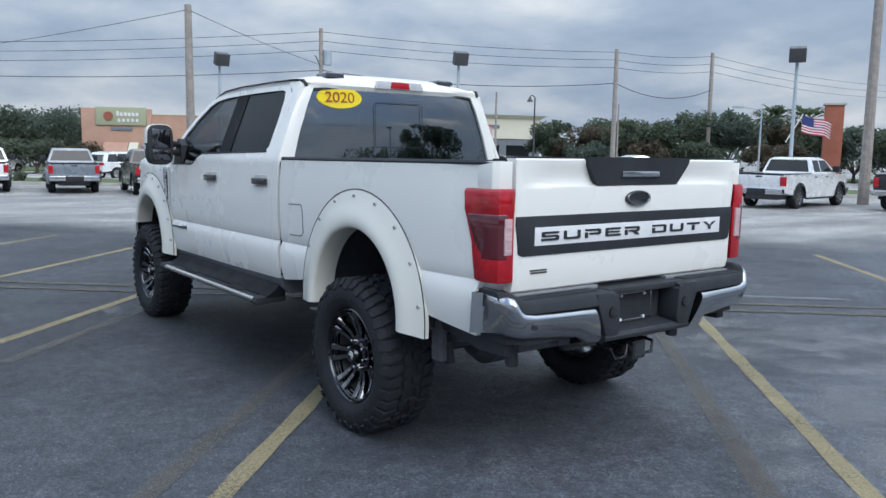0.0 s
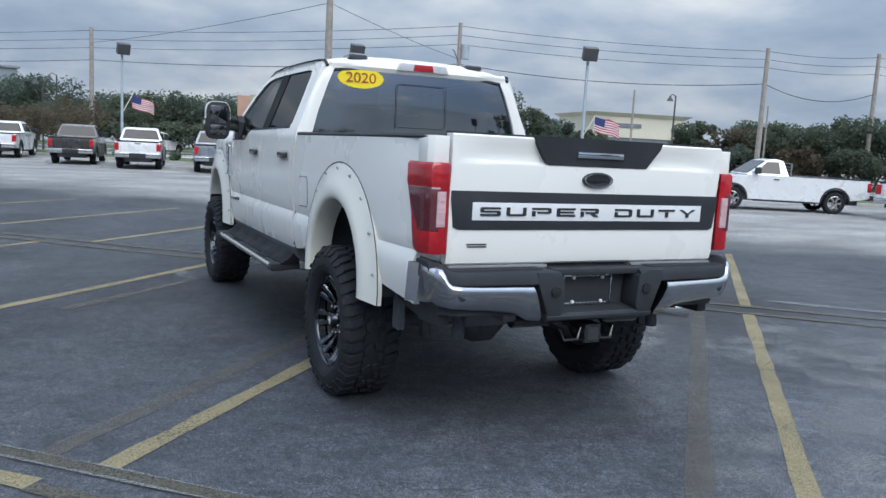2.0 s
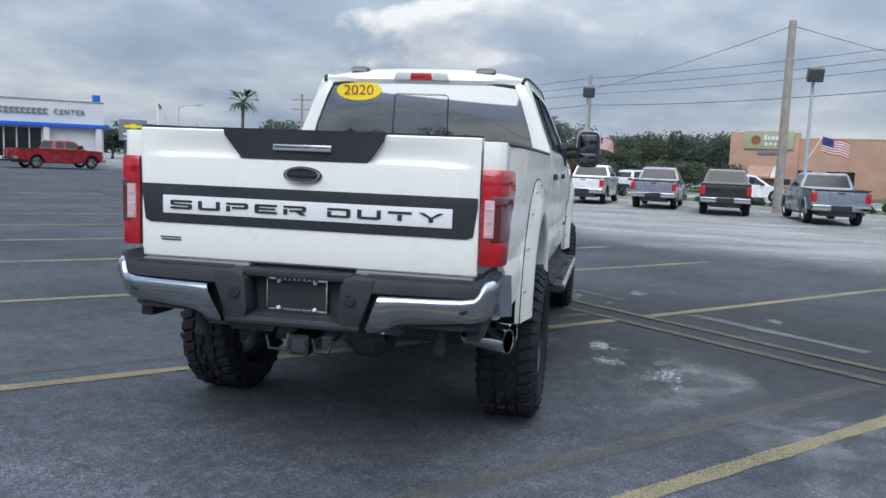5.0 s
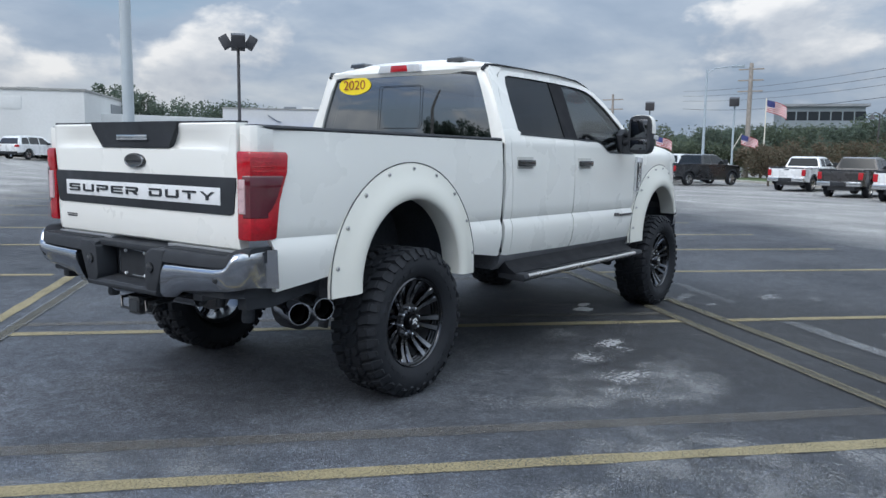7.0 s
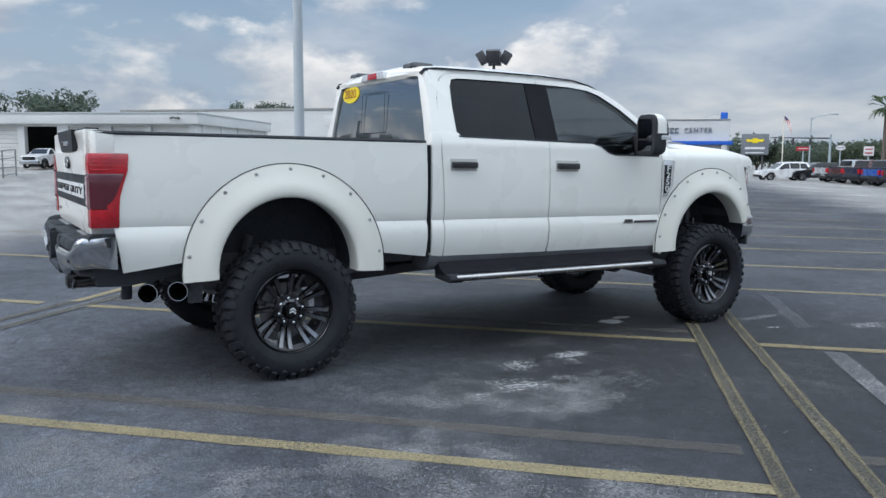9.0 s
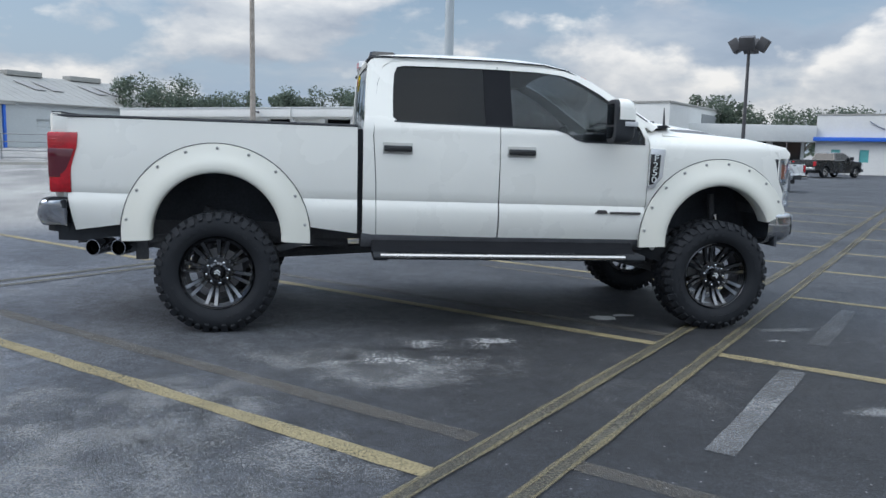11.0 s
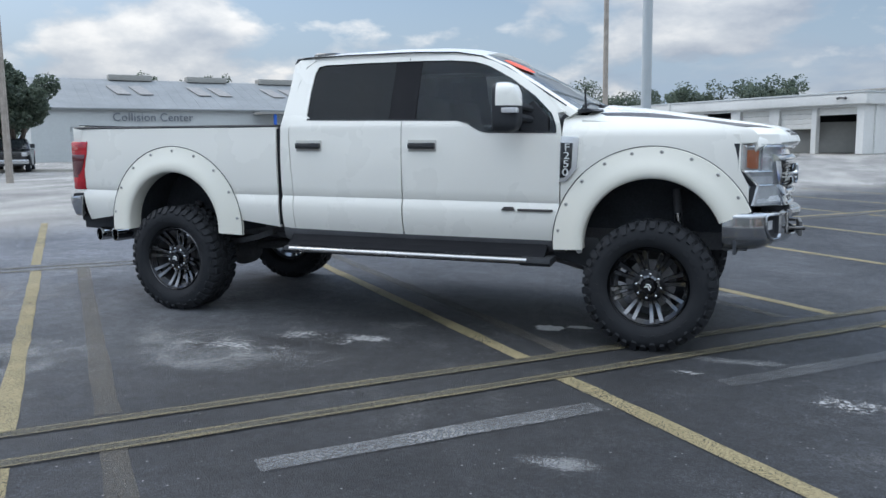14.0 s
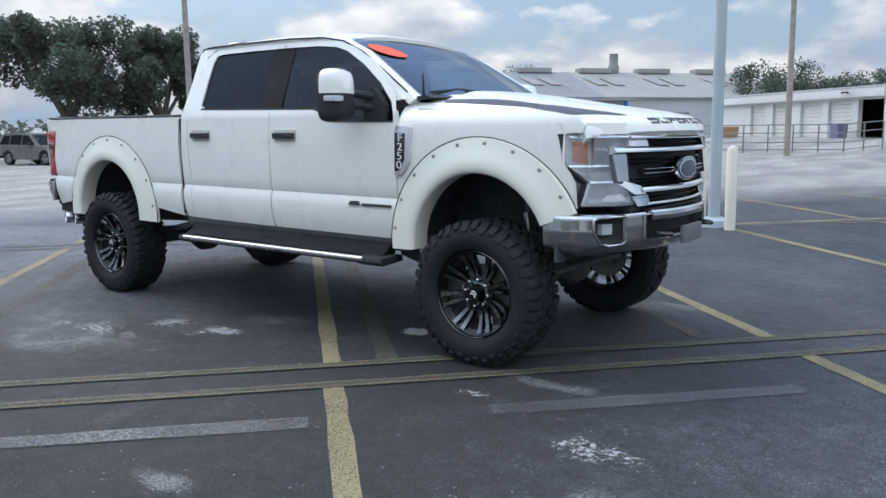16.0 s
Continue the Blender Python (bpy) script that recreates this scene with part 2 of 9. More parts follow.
def asphalt():
    """Sealed asphalt in the stalls, worn paler in the aisles, with grit, flecks and hairline cracks."""
    n = Nodes("asphalt")
    sep = n.node("ShaderNodeSeparateXYZ")
    n.link(n.co.outputs["Object"], sep.inputs[0])
    across = n.math("ADD", n.math("MULTIPLY", sep.outputs[0], NX), n.math("MULTIPLY", sep.outputs[1], NY))
    edge = n.math("ADD", across, n.math("MULTIPLY", n.math("SUBTRACT", n.noise(0.22, 4), 0.5), 5.0))
    off = n.math("ABSOLUTE", n.math("SUBTRACT", edge, 2.2))
    old = n.ramp(n.math("MULTIPLY", off, 0.05), [(0.38, 0.0), (0.56, 1.0)])
    big = n.noise(0.45, 5, 0.6)
    mid = n.noise(2.6, 7, 0.68)
    blotch = n.noise(9.0, 6, 0.7)
    fine = n.noise(130, 3, 0.75)
    grit = n.node("ShaderNodeTexVoronoi", Scale=120.0)
    n.link(n.co.outputs["Object"], grit.inputs["Vector"])
    seal = n.mix(n.ramp(big, [(0.38, 0.0), (0.64, 1.0)]), (0.024, 0.027, 0.033), (0.046, 0.050, 0.058))
    # paler behind the truck: the asphalt's sheen there is put into the colour
    sheen_run = n.math("SUBTRACT", n.math("MULTIPLY", sep.outputs[0], 0.9), n.math("MULTIPLY", sep.outputs[1], -0.25))
    sheen_run = n.math("ADD", sheen_run, n.math("MULTIPLY", n.math("SUBTRACT", mid, 0.5), 2.0))
    seal = n.mix(1.0, seal, n.ramp(n.math("ADD", n.math("MULTIPLY", sheen_run, 0.1), 0.3), [(0.06, 2.7), (0.15, 2.05), (0.54, 1.08)]), "MULTIPLY")
    # darker within a few metres of one spot right of the truck
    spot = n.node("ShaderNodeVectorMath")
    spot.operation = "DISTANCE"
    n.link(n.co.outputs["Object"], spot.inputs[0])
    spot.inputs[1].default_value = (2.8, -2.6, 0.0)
    spot_range = n.math("ADD", spot.outputs["Value"], n.math("MULTIPLY", n.math("SUBTRACT", mid, 0.5), 2.4))
    seal = n.mix(1.0, seal, n.ramp(n.math("MULTIPLY", spot_range, 0.1), [(0.12, 0.34), (0.40, 1.0)]), "MULTIPLY")
    seal = n.mix(1.0, seal, n.ramp(blotch, [(0.35, 0.70), (0.65, 1.38)]), "MULTIPLY")
    worn = n.math("MULTIPLY", n.ramp(mid, [(0.50, 0.0), (0.74, 1.0)]), n.ramp(big, [(0.46, 0.0), (0.64, 1.0)]))
    worn = n.math("MULTIPLY", worn, n.ramp(fine, [(0.42, 0.0), (0.62, 1.0)]))
    seal = n.mix(n.math("MULTIPLY", worn, 0.6), seal, (0.22, 0.22, 0.22))
    streak = n.noise(0.7, 6, 0.6, (1.0, 0.35, 1.0))
    aged = n.mix(n.ramp(streak, [(0.35, 0.0), (0.65, 1.0)]), (0.17, 0.167, 0.16), (0.34, 0.33, 0.31))
    c = n.mix(old, seal, aged)
    speck = n.noise(46, 3, 0.7)
    c = n.mix(1.0, c, n.ramp(speck, [(0.36, 0.72), (0.50, 0.96), (0.64, 1.45)]), "MULTIPLY")
    c = n.mix(1.0, c, n.ramp(fine, [(0.37, 0.45), (0.50, 0.92), (0.63, 1.9)]), "MULTIPLY")
    chips = n.math("MULTIPLY", n.ramp(grit.outputs[0], [(0.10, 1.0), (0.24, 0.0)]), n.ramp(mid, [(0.42, 0.05), (0.66, 0.6)]))
    c = n.mix(chips, c, (0.25, 0.25, 0.25))
    fleck = n.node("ShaderNodeTexVoronoi", Scale=38.0)
    n.link(n.co.outputs["Object"], fleck.inputs["Vector"])
    rare = n.node("ShaderNodeSeparateColor")
    n.link(fleck.outputs["Color"], rare.inputs[0])
    dots = n.math("MULTIPLY", n.ramp(rare.outputs[0], [(0.955, 0.0), (0.965, 1.0)]), n.ramp(fleck.outputs["Distance"], [(0.14, 1.0), (0.26, 0.0)]))
    c = n.mix(n.math("MULTIPLY", dots, 0.8), c, (0.28, 0.28, 0.28))
    crack = n.node("ShaderNodeTexVoronoi", Scale=0.8)
    crack.feature = "DISTANCE_TO_EDGE"
    wob = n.node("ShaderNodeVectorMath")
    wob.operation = "MULTIPLY_ADD"
    nz = n.node("ShaderNodeTexNoise", Scale=3.0, Detail=6.0)
    n.link(n.co.outputs["Object"], nz.inputs["Vector"])
    n.link(nz.outputs["Color"], wob.inputs[0])
    wob.inputs[1].default_value = (0.5, 0.5, 0.5)
    n.link(n.co.outputs["Object"], wob.inputs[2])
    n.link(wob.outputs[0], crack.inputs["Vector"])
    line = n.math("MULTIPLY", n.ramp(crack.outputs[0], [(0.0, 1.0), (0.006, 0.0)]), n.ramp(big, [(0.50, 0.0), (0.60, 0.7)]))
    c = n.mix(line, c, (0.012, 0.012, 0.013))
    n.bump(n.math("ADD", fine, n.math("MULTIPLY", grit.outputs[0], 0.8)), 0.7, 0.008)
    rough = n.ramp(mid, [(0.3, 0.68), (0.7, 0.88)])
    return n.set(Base_Color=c, Roughness=rough)


ASPHALT = asphalt()


def worn_paint(name, color, cover=0.45, grain=16, most=0.95, radial=False, edge=0.13):
    """Paint worn off in flecks, so that the asphalt below shows; radial thins it out towards its rim."""
    n = Nodes(name)
    a = n.noise(grain, 8, 0.75)
    b = n.noise(2.6, 7, 0.62) if radial else n.noise(1.1, 4)
    share = 0.42 if radial else 0.3
    amount = n.math("ADD", n.math("MULTIPLY", a, 1 - share), n.math("MULTIPLY", b, share))
    if radial:
        sub = n.node("ShaderNodeVectorMath")
        sub.operation = "DISTANCE"
        mp = n.node("ShaderNodeMapping")
        mp.inputs["Scale"].default_value = (1, 1, 0)
        n.link(n.co.outputs["Generated"], mp.inputs[0])
        n.link(mp.outputs[0], sub.inputs[0])
        sub.inputs[1].default_value = (0.5, 0.5, 0.0)
        amount = n.math("SUBTRACT", n.math("ADD", amount, 0.10), n.math("MULTIPLY", n.math("POWER", sub.outputs["Value"], 2.6), 1.05))
    k = n.math("MULTIPLY", n.ramp(amount, [(cover - edge, 0.0), (cover + edge, 1.0)]), most)
    c = n.mix(1.0, color, n.ramp(n.noise(70, 4), [(0.3, 0.75), (0.7, 1.2)]), "MULTIPLY")
    n.bump(n.noise(130, 3), 0.6, 0.006)
    n.set(Base_Color=c, Roughness=0.8)
    mx = n.node("ShaderNodeMixShader")
    tr = n.node("ShaderNodeBsdfTransparent")
    n.link(k, mx.inputs[0])
    n.link(tr.outputs[0], mx.inputs[1])
    n.link(n.b.outputs[0], mx.inputs[2])
    n.link(mx.outputs[0], n.t.nodes["Material Output"].inputs[0])
    return n.m


YELLOW_LINE = worn_paint("yellow_line_paint", (0.305, 0.255, 0.140), 0.41, 80, 0.86)
OLIVE_LINE = worn_paint("worn_yellow_line_paint", (0.185, 0.157, 0.090), 0.45, 80, 0.75)
FAINT_LINE = worn_paint("blacked_out_line_paint", (0.15, 0.135, 0.11), 0.50, 60, 0.75)
OLIVE_DARK = worn_paint("blacked_olive_line_paint", (0.086, 0.080, 0.060), 0.42, 70, 0.9)
PALE_BAR = worn_paint("pale_worn_bar_paint", (0.25, 0.255, 0.26), 0.50, 60, 0.75)
FAINT_BAR = worn_paint("faint_worn_bar_paint", (0.22, 0.225, 0.23), 0.54, 60, 0.6)
WHITE_SPILL = worn_paint("white_spill", (0.62, 0.62, 0.62), 0.46, 34, 0.95, True, 0.06)
PALE_PATCH = worn_paint("pale_worn_asphalt", (0.24, 0.245, 0.25), 0.60, 70, 0.58, True, 0.04)
SCUFF = worn_paint("white_scuff", (0.34, 0.345, 0.35), 0.60, 30, 0.75, True, 0.03)
CONCRETE = plain("concrete", (0.40, 0.385, 0.35), 0.85, vary=0.15, scale=1.5, bump=0.3)
GRASS = plain("grass_ground", (0.07, 0.10, 0.03), 0.9, vary=0.35, scale=2.0, bump=0.6, fine=30)
POST_WHITE = plain("white_painted_post", (0.76, 0.72, 0.62), 0.45, vary=0.06)
OFFICE_WALL = plain("blue_grey_office_wall", (0.20, 0.235, 0.25), 0.6)
SKYLIGHT = plain("dull_skylight", (0.27, 0.265, 0.26), 0.8)
POLE_GREY = plain("painted_grey_pole", (0.36, 0.42, 0.46), 0.45, vary=0.08)
POLE_PALE = plain("pale_painted_pole", (0.43, 0.475, 0.50), 0.45, vary=0.06)
POLE_DARK = plain("dark_bronze_pole", (0.06, 0.06, 0.065), 0.5)
WOOD_POLE = plain("weathered_wood_pole", (0.30, 0.27, 0.24), 0.85, vary=0.2, scale=5)
WIRE = plain("cable", (0.05, 0.05, 0.055), 0.6)
WALL_WHITE = plain("white_painted_wall", (0.62, 0.63, 0.62), 0.7, vary=0.05, scale=0.4, fine=6)
WALL_GREY = plain("grey_metal_siding", (0.46, 0.49, 0.50), 0.6, vary=0.06, scale=0.3, fine=5)
ROOF_GREY = plain("grey_metal_roof", (0.22, 0.235, 0.245), 0.8, vary=0.1, scale=0.3, fine=4)
ROOF_LIGHT = plain("pale_metal_roof", (0.29, 0.29, 0.275), 0.8, vary=0.08, scale=0.3, fine=4)
BRICK_TAN = plain("tan_brick_wall", (0.47, 0.29, 0.21), 0.85, vary=0.12, scale=0.7, fine=20)
BRICK_RED = plain("red_brick", (0.30, 0.10, 0.06), 0.85, vary=0.15, scale=0.7, fine=20)
SAGE = plain("sage_green_panel", (0.36, 0.38, 0.25), 0.7, vary=0.05)
CREAM = plain("cream_stucco", (0.62, 0.60, 0.48), 0.8, vary=0.05, scale=0.5)
SLATE = plain("slate_grey_wall", (0.16, 0.18, 0.20), 0.7, vary=0.08)
SHOP_GLASS = plain("dark_shop_glass", (0.015, 0.018, 0.02), 0.08, vary=0.1)
BLUE = plain("blue_trim", (0.02, 0.12, 0.55), 0.4, vary=0.06)
TEAL = plain("teal_window", (0.10, 0.36, 0.36), 0.3)
SIGN_GREY = plain("grey_sign_letter", (0.17, 0.19, 0.22), 0.5)
# near-black that paints the shade inside openings
HOLE_SHADE = plain("opening_shade_black", (0.03, 0.035, 0.04), 0.8)
ROLL_DOOR = plain("white_roll_door", (0.66, 0.66, 0.63), 0.6, vary=0.05)
GALV = plain("galvanised_tube", (0.21, 0.22, 0.225), 0.5, 0.4)


def foliage(name, dark, light):
    n = Nodes(name)
    isl = n.node("ShaderNodeNewGeometry").outputs["Random Per Island"]
    c = n.mix(isl, dark, light)
    c = n.mix(1.0, c, n.ramp(n.noise(1.2), [(0.3, 0.7), (0.7, 1.25)]), "MULTIPLY")
    n.set(Base_Color=c, Roughness=0.75)
    tl = n.node("ShaderNodeBsdfTranslucent")
    n.link(c, tl.inputs[0])
    mx = n.node("ShaderNodeMixShader")
    mx.inputs[0].default_value = 0.5
    n.link(n.b.outputs[0], mx.inputs[1])
    n.link(tl.outputs[0], mx.inputs[2])
    n.link(mx.outputs[0], n.t.nodes["Material Output"].inputs[0])
    return n.m


LEAF_OAK = foliage("oak_leaves", (0.075, 0.105, 0.085), (0.150, 0.185, 0.135))
LEAF_MID = foliage("mixed_leaves", (0.07, 0.095, 0.068), (0.135, 0.16, 0.10))
LEAF_RED = foliage("reddish_leaves", (0.085, 0.085, 0.055), (0.17, 0.125, 0.085))
LEAF_PALM = foliage("palm_leaves", (0.03, 0.05, 0.025), (0.09, 0.12, 0.05))
BARK = plain("bark", (0.13, 0.11, 0.09), 0.9, vary=0.25, scale=6)
FLAG_RED = plain("flag_red", (0.42, 0.04, 0.05), 0.7)
FLAG_WHITE = plain("flag_white", (0.68, 0.68, 0.68), 0.7)
FLAG_BLUE = plain("flag_blue", (0.03, 0.04, 0.16), 0.7)


# ---- shaping helpers ----
def finish(name, bm, material, parent=None, label="", angle=35.0):
    """Turns a bmesh into ONE mesh object."""
    me = bpy.data.meshes.new(name)
    bm.normal_update()
    bm.to_mesh(me)
    bm.free()
    for p in me.polygons:
        p.use_smooth = True
    me.set_sharp_from_angle(angle=radians(angle))
    for m in material if isinstance(material, (list, tuple)) else [material]:
        me.materials.append(m)
    ob = new(name, me)
    if parent:
        ob.parent = parent
    if label:
        ob["label"] = label
    return ob


def part(name, bm, material, parent, label="", angle=35.0):
    return finish(name, bm, material, parent, label, angle)


def thing(name, label, category, group="", at=(0, 0, 0), turn=0.0, kind=""):
    ob = new(name)
    ob.empty_display_size = 0.2
    ob.matrix_basis = pose(*at, 0, 0, turn)
    return tagged(ob, label, category, group, kind)


def box(bm, x0, x1, y0, y1, z0, z1, bevel=0.0, seg=2, mi=0):
    vs = [bm.verts.new((x, y, z)) for x in (x0, x1) for y in (y0, y1) for z in (z0, z1)]
    fs = [bm.faces.new([vs[i] for i in q]) for q in ((0, 1, 3, 2), (4, 6, 7, 5), (0, 4, 5, 1), (2, 3, 7, 6), (0, 2, 6, 4), (1, 5, 7, 3))]
    for f in fs:
        f.material_index = mi
    if bevel:
        es = list({e for f in fs for e in f.edges})
        bmesh.ops.bevel(bm, geom=es, offset=bevel, segments=seg, affect="EDGES", profile=0.6)
    return bm


def loft(bm, rings, closed=True, caps=True, mi=0):
    """Skin between rings of equally many points."""
    vr = [[bm.verts.new(p) for p in ring] for ring in rings]
    n = len(rings[0])
    for a, b in zip(vr, vr[1:]):
        for i in range(n if closed else n - 1):
            f = bm.faces.new((a[i], a[(i + 1) % n], b[(i + 1) % n], b[i]))
            f.material_index = mi
    if caps and closed:
        bm.faces.new(vr[0][::-1]).material_index = mi
        bm.faces.new(vr[-1]).material_index = mi
    return vr


def rod(bm, path, r, seg=10, caps=True, mi=0):
    """A round tube along a path; r is a radius or one for each point."""
    path = [Vector(p) for p in path]
    rs = r if isinstance(r, (list, tuple)) else [r] * len(path)
    rings = []
    ref = Vector((0, 0, 1))
    for i, p in enumerate(path):
        d = (path[min(i + 1, len(path) - 1)] - path[max(i - 1, 0)]).normalized()
        side = d.cross(ref) if abs(d.dot(ref)) < 0.95 else d.cross(Vector((0, 1, 0)))
        side.normalize()
        up = side.cross(d)
        rings.append([p + (side * math.cos(a) + up * math.sin(a)) * rs[i] for a in [2 * math.pi * k / seg for k in range(seg)]])
    return loft(bm, rings, True, caps, mi)


def prism(bm, pts, axis, a, b, bevel=0.0, mi=0):
    """A flat outline pushed along an axis: pts lie in the other two axes, in order."""
    def at(p, d):
        return {"x": (d, p[0], p[1]), "y": (p[0], d, p[1]), "z": (p[0], p[1], d)}[axis]
    vr = loft(bm, [[at(p, a) for p in pts], [at(p, b) for p in pts]], mi=mi)
    if bevel:
        es = list({e for ring in vr for v in ring for e in v.link_edges})
        bmesh.ops.bevel(bm, geom=es, offset=bevel, segments=2, affect="EDGES", profile=0.6)
    bmesh.ops.recalc_face_normals(bm, faces=bm.faces)
    return bm


def revolve(bm, profile, center, axis="y", seg=48, mi=0):
    """A ring-shaped body: profile of (radius, along the axis), closed."""
    rings = []
    for k in range(seg):
        a = 2 * math.pi * k / seg
        c, s = math.cos(a), math.sin(a)
        if axis == "y":
            rings.append([(center[0] + r * c, center[1] + h, center[2] + r * s) for r, h in profile])
        else:
            rings.append([(center[0] + r * c, center[1] + r * s, center[2] + h) for r, h in profile])
    rings.append(rings[0])
    loft(bm, rings, True, False, mi)
    bmesh.ops.remove_doubles(bm, verts=bm.verts, dist=1e-5)
    bmesh.ops.recalc_face_normals(bm, faces=bm.faces)
    return bm


def letters(text, size, depth, material, parent, m, name="lettering", spread=1.0, label="", align="CENTER", wide=1.0, fit=0.0, apart=False):
    cu = bpy.data.curves.new(name, "FONT")
    cu.body, cu.size, cu.extrude, cu.align_x, cu.align_y, cu.space_character = text, size, depth, align, "CENTER", spread
    tmp = bpy.data.objects.new(name, cu)
    scene.collection.objects.link(tmp)
    me = bpy.data.meshes.new_from_object(tmp.evaluated_get(bpy.context.evaluated_depsgraph_get()))
    bpy.data.objects.remove(tmp)
    if fit:
        xs = [v.co.x for v in me.vertices]
        wide = fit / (max(xs) - min(xs))
    me.transform(m @ Matrix.Diagonal((wide, 1, 1, 1)))
    me.materials.clear()
    me.materials.append(material)
    if apart:
        return letter_pieces(me, material, parent)
    ob = new(name, me)
    if parent:
        ob.parent = parent
    if label:
        ob["label"] = label
    return ob


STROKES = {          # wide slotted capitals as bars (x0, x1, z0, z1) of a unit cell, or corner lists
    "S": [(0.07, 1.0, 0.77, 1.0), (0.0, 0.17, 0.47, 0.93), (0.07, 0.93, 0.40, 0.60), (0.83, 1.0, 0.07, 0.53), (0.0, 0.93, 0.0, 0.23)],
    "U": [(0.0, 0.17, 0.08, 1.0), (0.83, 1.0, 0.08, 1.0), (0.08, 0.92, 0.0, 0.25)],
    "P": [(0.0, 0.93, 0.77, 1.0), (0.83, 1.0, 0.42, 0.93), (0.27, 0.93, 0.34, 0.56), (0.0, 0.17, 0.0, 0.62)],
    "E": [(0.05, 1.0, 0.77, 1.0), (0.17, 0.93, 0.40, 0.60), (0.05, 1.0, 0.0, 0.23), (0.0, 0.17, 0.08, 0.92)],
    "R": [(0.0, 0.93, 0.77, 1.0), (0.83, 1.0, 0.46, 0.93), (0.27, 0.93, 0.36, 0.57), (0.0, 0.17, 0.0, 0.62), ((0.52, 0.40), (0.74, 0.40), (1.0, 0.0), (0.76, 0.0))],
    "D": [(0.0, 0.92, 0.77, 1.0), (0.0, 0.92, 0.0, 0.23), (0.83, 1.0, 0.08, 0.92), (0.0, 0.17, 0.0, 0.62)],
    "T": [(0.0, 1.0, 0.75, 1.0), (0.41, 0.59, 0.0, 0.66)],
    "Y": [((0.0, 1.0), (0.2, 1.0), (0.59, 0.42), (0.41, 0.42)), ((0.8, 1.0), (1.0, 1.0), (0.59, 0.42), (0.45, 0.42)), (0.41, 0.59, 0.0, 0.45)],
}


def wide_letters(text, width, height, depth, gap, space, material, parent, place):
    """A word in wide slotted capitals, each a mesh of its own; place turns (across, up, out) into a point."""
    total = sum(space if c == " " else width for c in text) + gap * (len(text.replace(" ", "")) - 1 - text.count(" "))
    x, was = -total / 2, ""
    for c in text:
        if c == " ":
            x, was = x + space, c
            continue
        if was not in ("", " "):
            x += gap
        bm = bmesh.new()
        for k, bar_ in enumerate(STROKES[c]):
            corners = [(bar_[0], bar_[2]), (bar_[1], bar_[2]), (bar_[1], bar_[3]), (bar_[0], bar_[3])] if not isinstance(bar_[0], tuple) else bar_
            loft(bm, [[place(x + u * width, (w - 0.5) * height, d) for u, w in corners] for d in (-0.004, depth + 0.00025 * k)])
        bmesh.ops.recalc_face_normals(bm, faces=bm.faces)
        finish("letter", bm, material, parent, "", 30)
        x, was = x + width, c


def letter_pieces(me, material, parent):
    """Each letter of a word as an object of its own."""
    bm = bmesh.new()
    bm.from_mesh(me)
    bmesh.ops.remove_doubles(bm, verts=bm.verts, dist=1e-6)
    left = set(bm.verts)
    made = []
    while left:
        stack = [left.pop()]
        own = set(stack)
        while stack:
            for e in stack.pop().link_edges:
                for v in e.verts:
                    if v in left:
                        left.discard(v)
                        own.add(v)
                        stack.append(v)
        one = bmesh.new()
        at = {v: one.verts.new(v.co) for v in sorted(own, key=lambda q: q.index)}
        for f in bm.faces:
            if f.verts[0] in own:
                one.faces.new([at[v] for v in f.verts])
        made.append(finish("letter", one, material, parent, "", 30))
    bm.free()
    return made


def soft(t, k=3.0):
    return 0.5 * (t + math.sqrt(t * t + k * k))


def ground_z(x, y):
    """The lot falls gently towards +x and rises towards +y away from the truck."""
    near = soft(x + 9, 2.0) - soft(x - 8, 2.0)               # 0 far behind, 17 far ahead
    out = (10.5 - x) * 0.6 + (41.6 - y) * 0.8                # the apron that climbs to the garage doors
    along = (10.5 - x) * 0.8 - (41.6 - y) * 0.6
    ramp = min(1.0, max(0.0, (11.0 - out) / 10.0)) * min(1.0, max(0.0, (along + 9.0) / 7.0)) * min(1.0, max(0.0, (36.0 - along) / 8.0))
    return 0.45 * ramp * ramp * (3 - 2 * ramp) + 0.126 - 0.0097 * near - 0.0075 * (soft(x - 8) - soft(-8)) + 0.009 * (soft(y - 2) - soft(-2))


# ---- ground, lines, kerbs ----
def sheet(name, xs, ys, lift, material, inside=None):
    bm = bmesh.new()
    vs = [[bm.verts.new((x, y, ground_z(x, y) + lift)) for y in ys] for x in xs]
    for i in range(len(xs) - 1):
        for j in range(len(ys) - 1):
            bm.faces.new((vs[i][j], vs[i + 1][j], vs[i + 1][j + 1], vs[i][j + 1]))
    return finish(name, bm, material)


steps = [-1500, -700, -350, -200, -120, -90, -70, -55, -45, -38, -32, -27, -23, -19, -16, -13, -10, -8, -6, -4, -2, 0, 2, 4, 6, 8, 10, 12, 14, 16, 19, 22, 26, 30, 34, 38, 43, 48, 55, 62, 70, 80, 95, 120, 200, 350, 700, 1500]
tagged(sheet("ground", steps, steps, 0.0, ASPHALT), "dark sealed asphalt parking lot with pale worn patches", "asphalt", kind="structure")


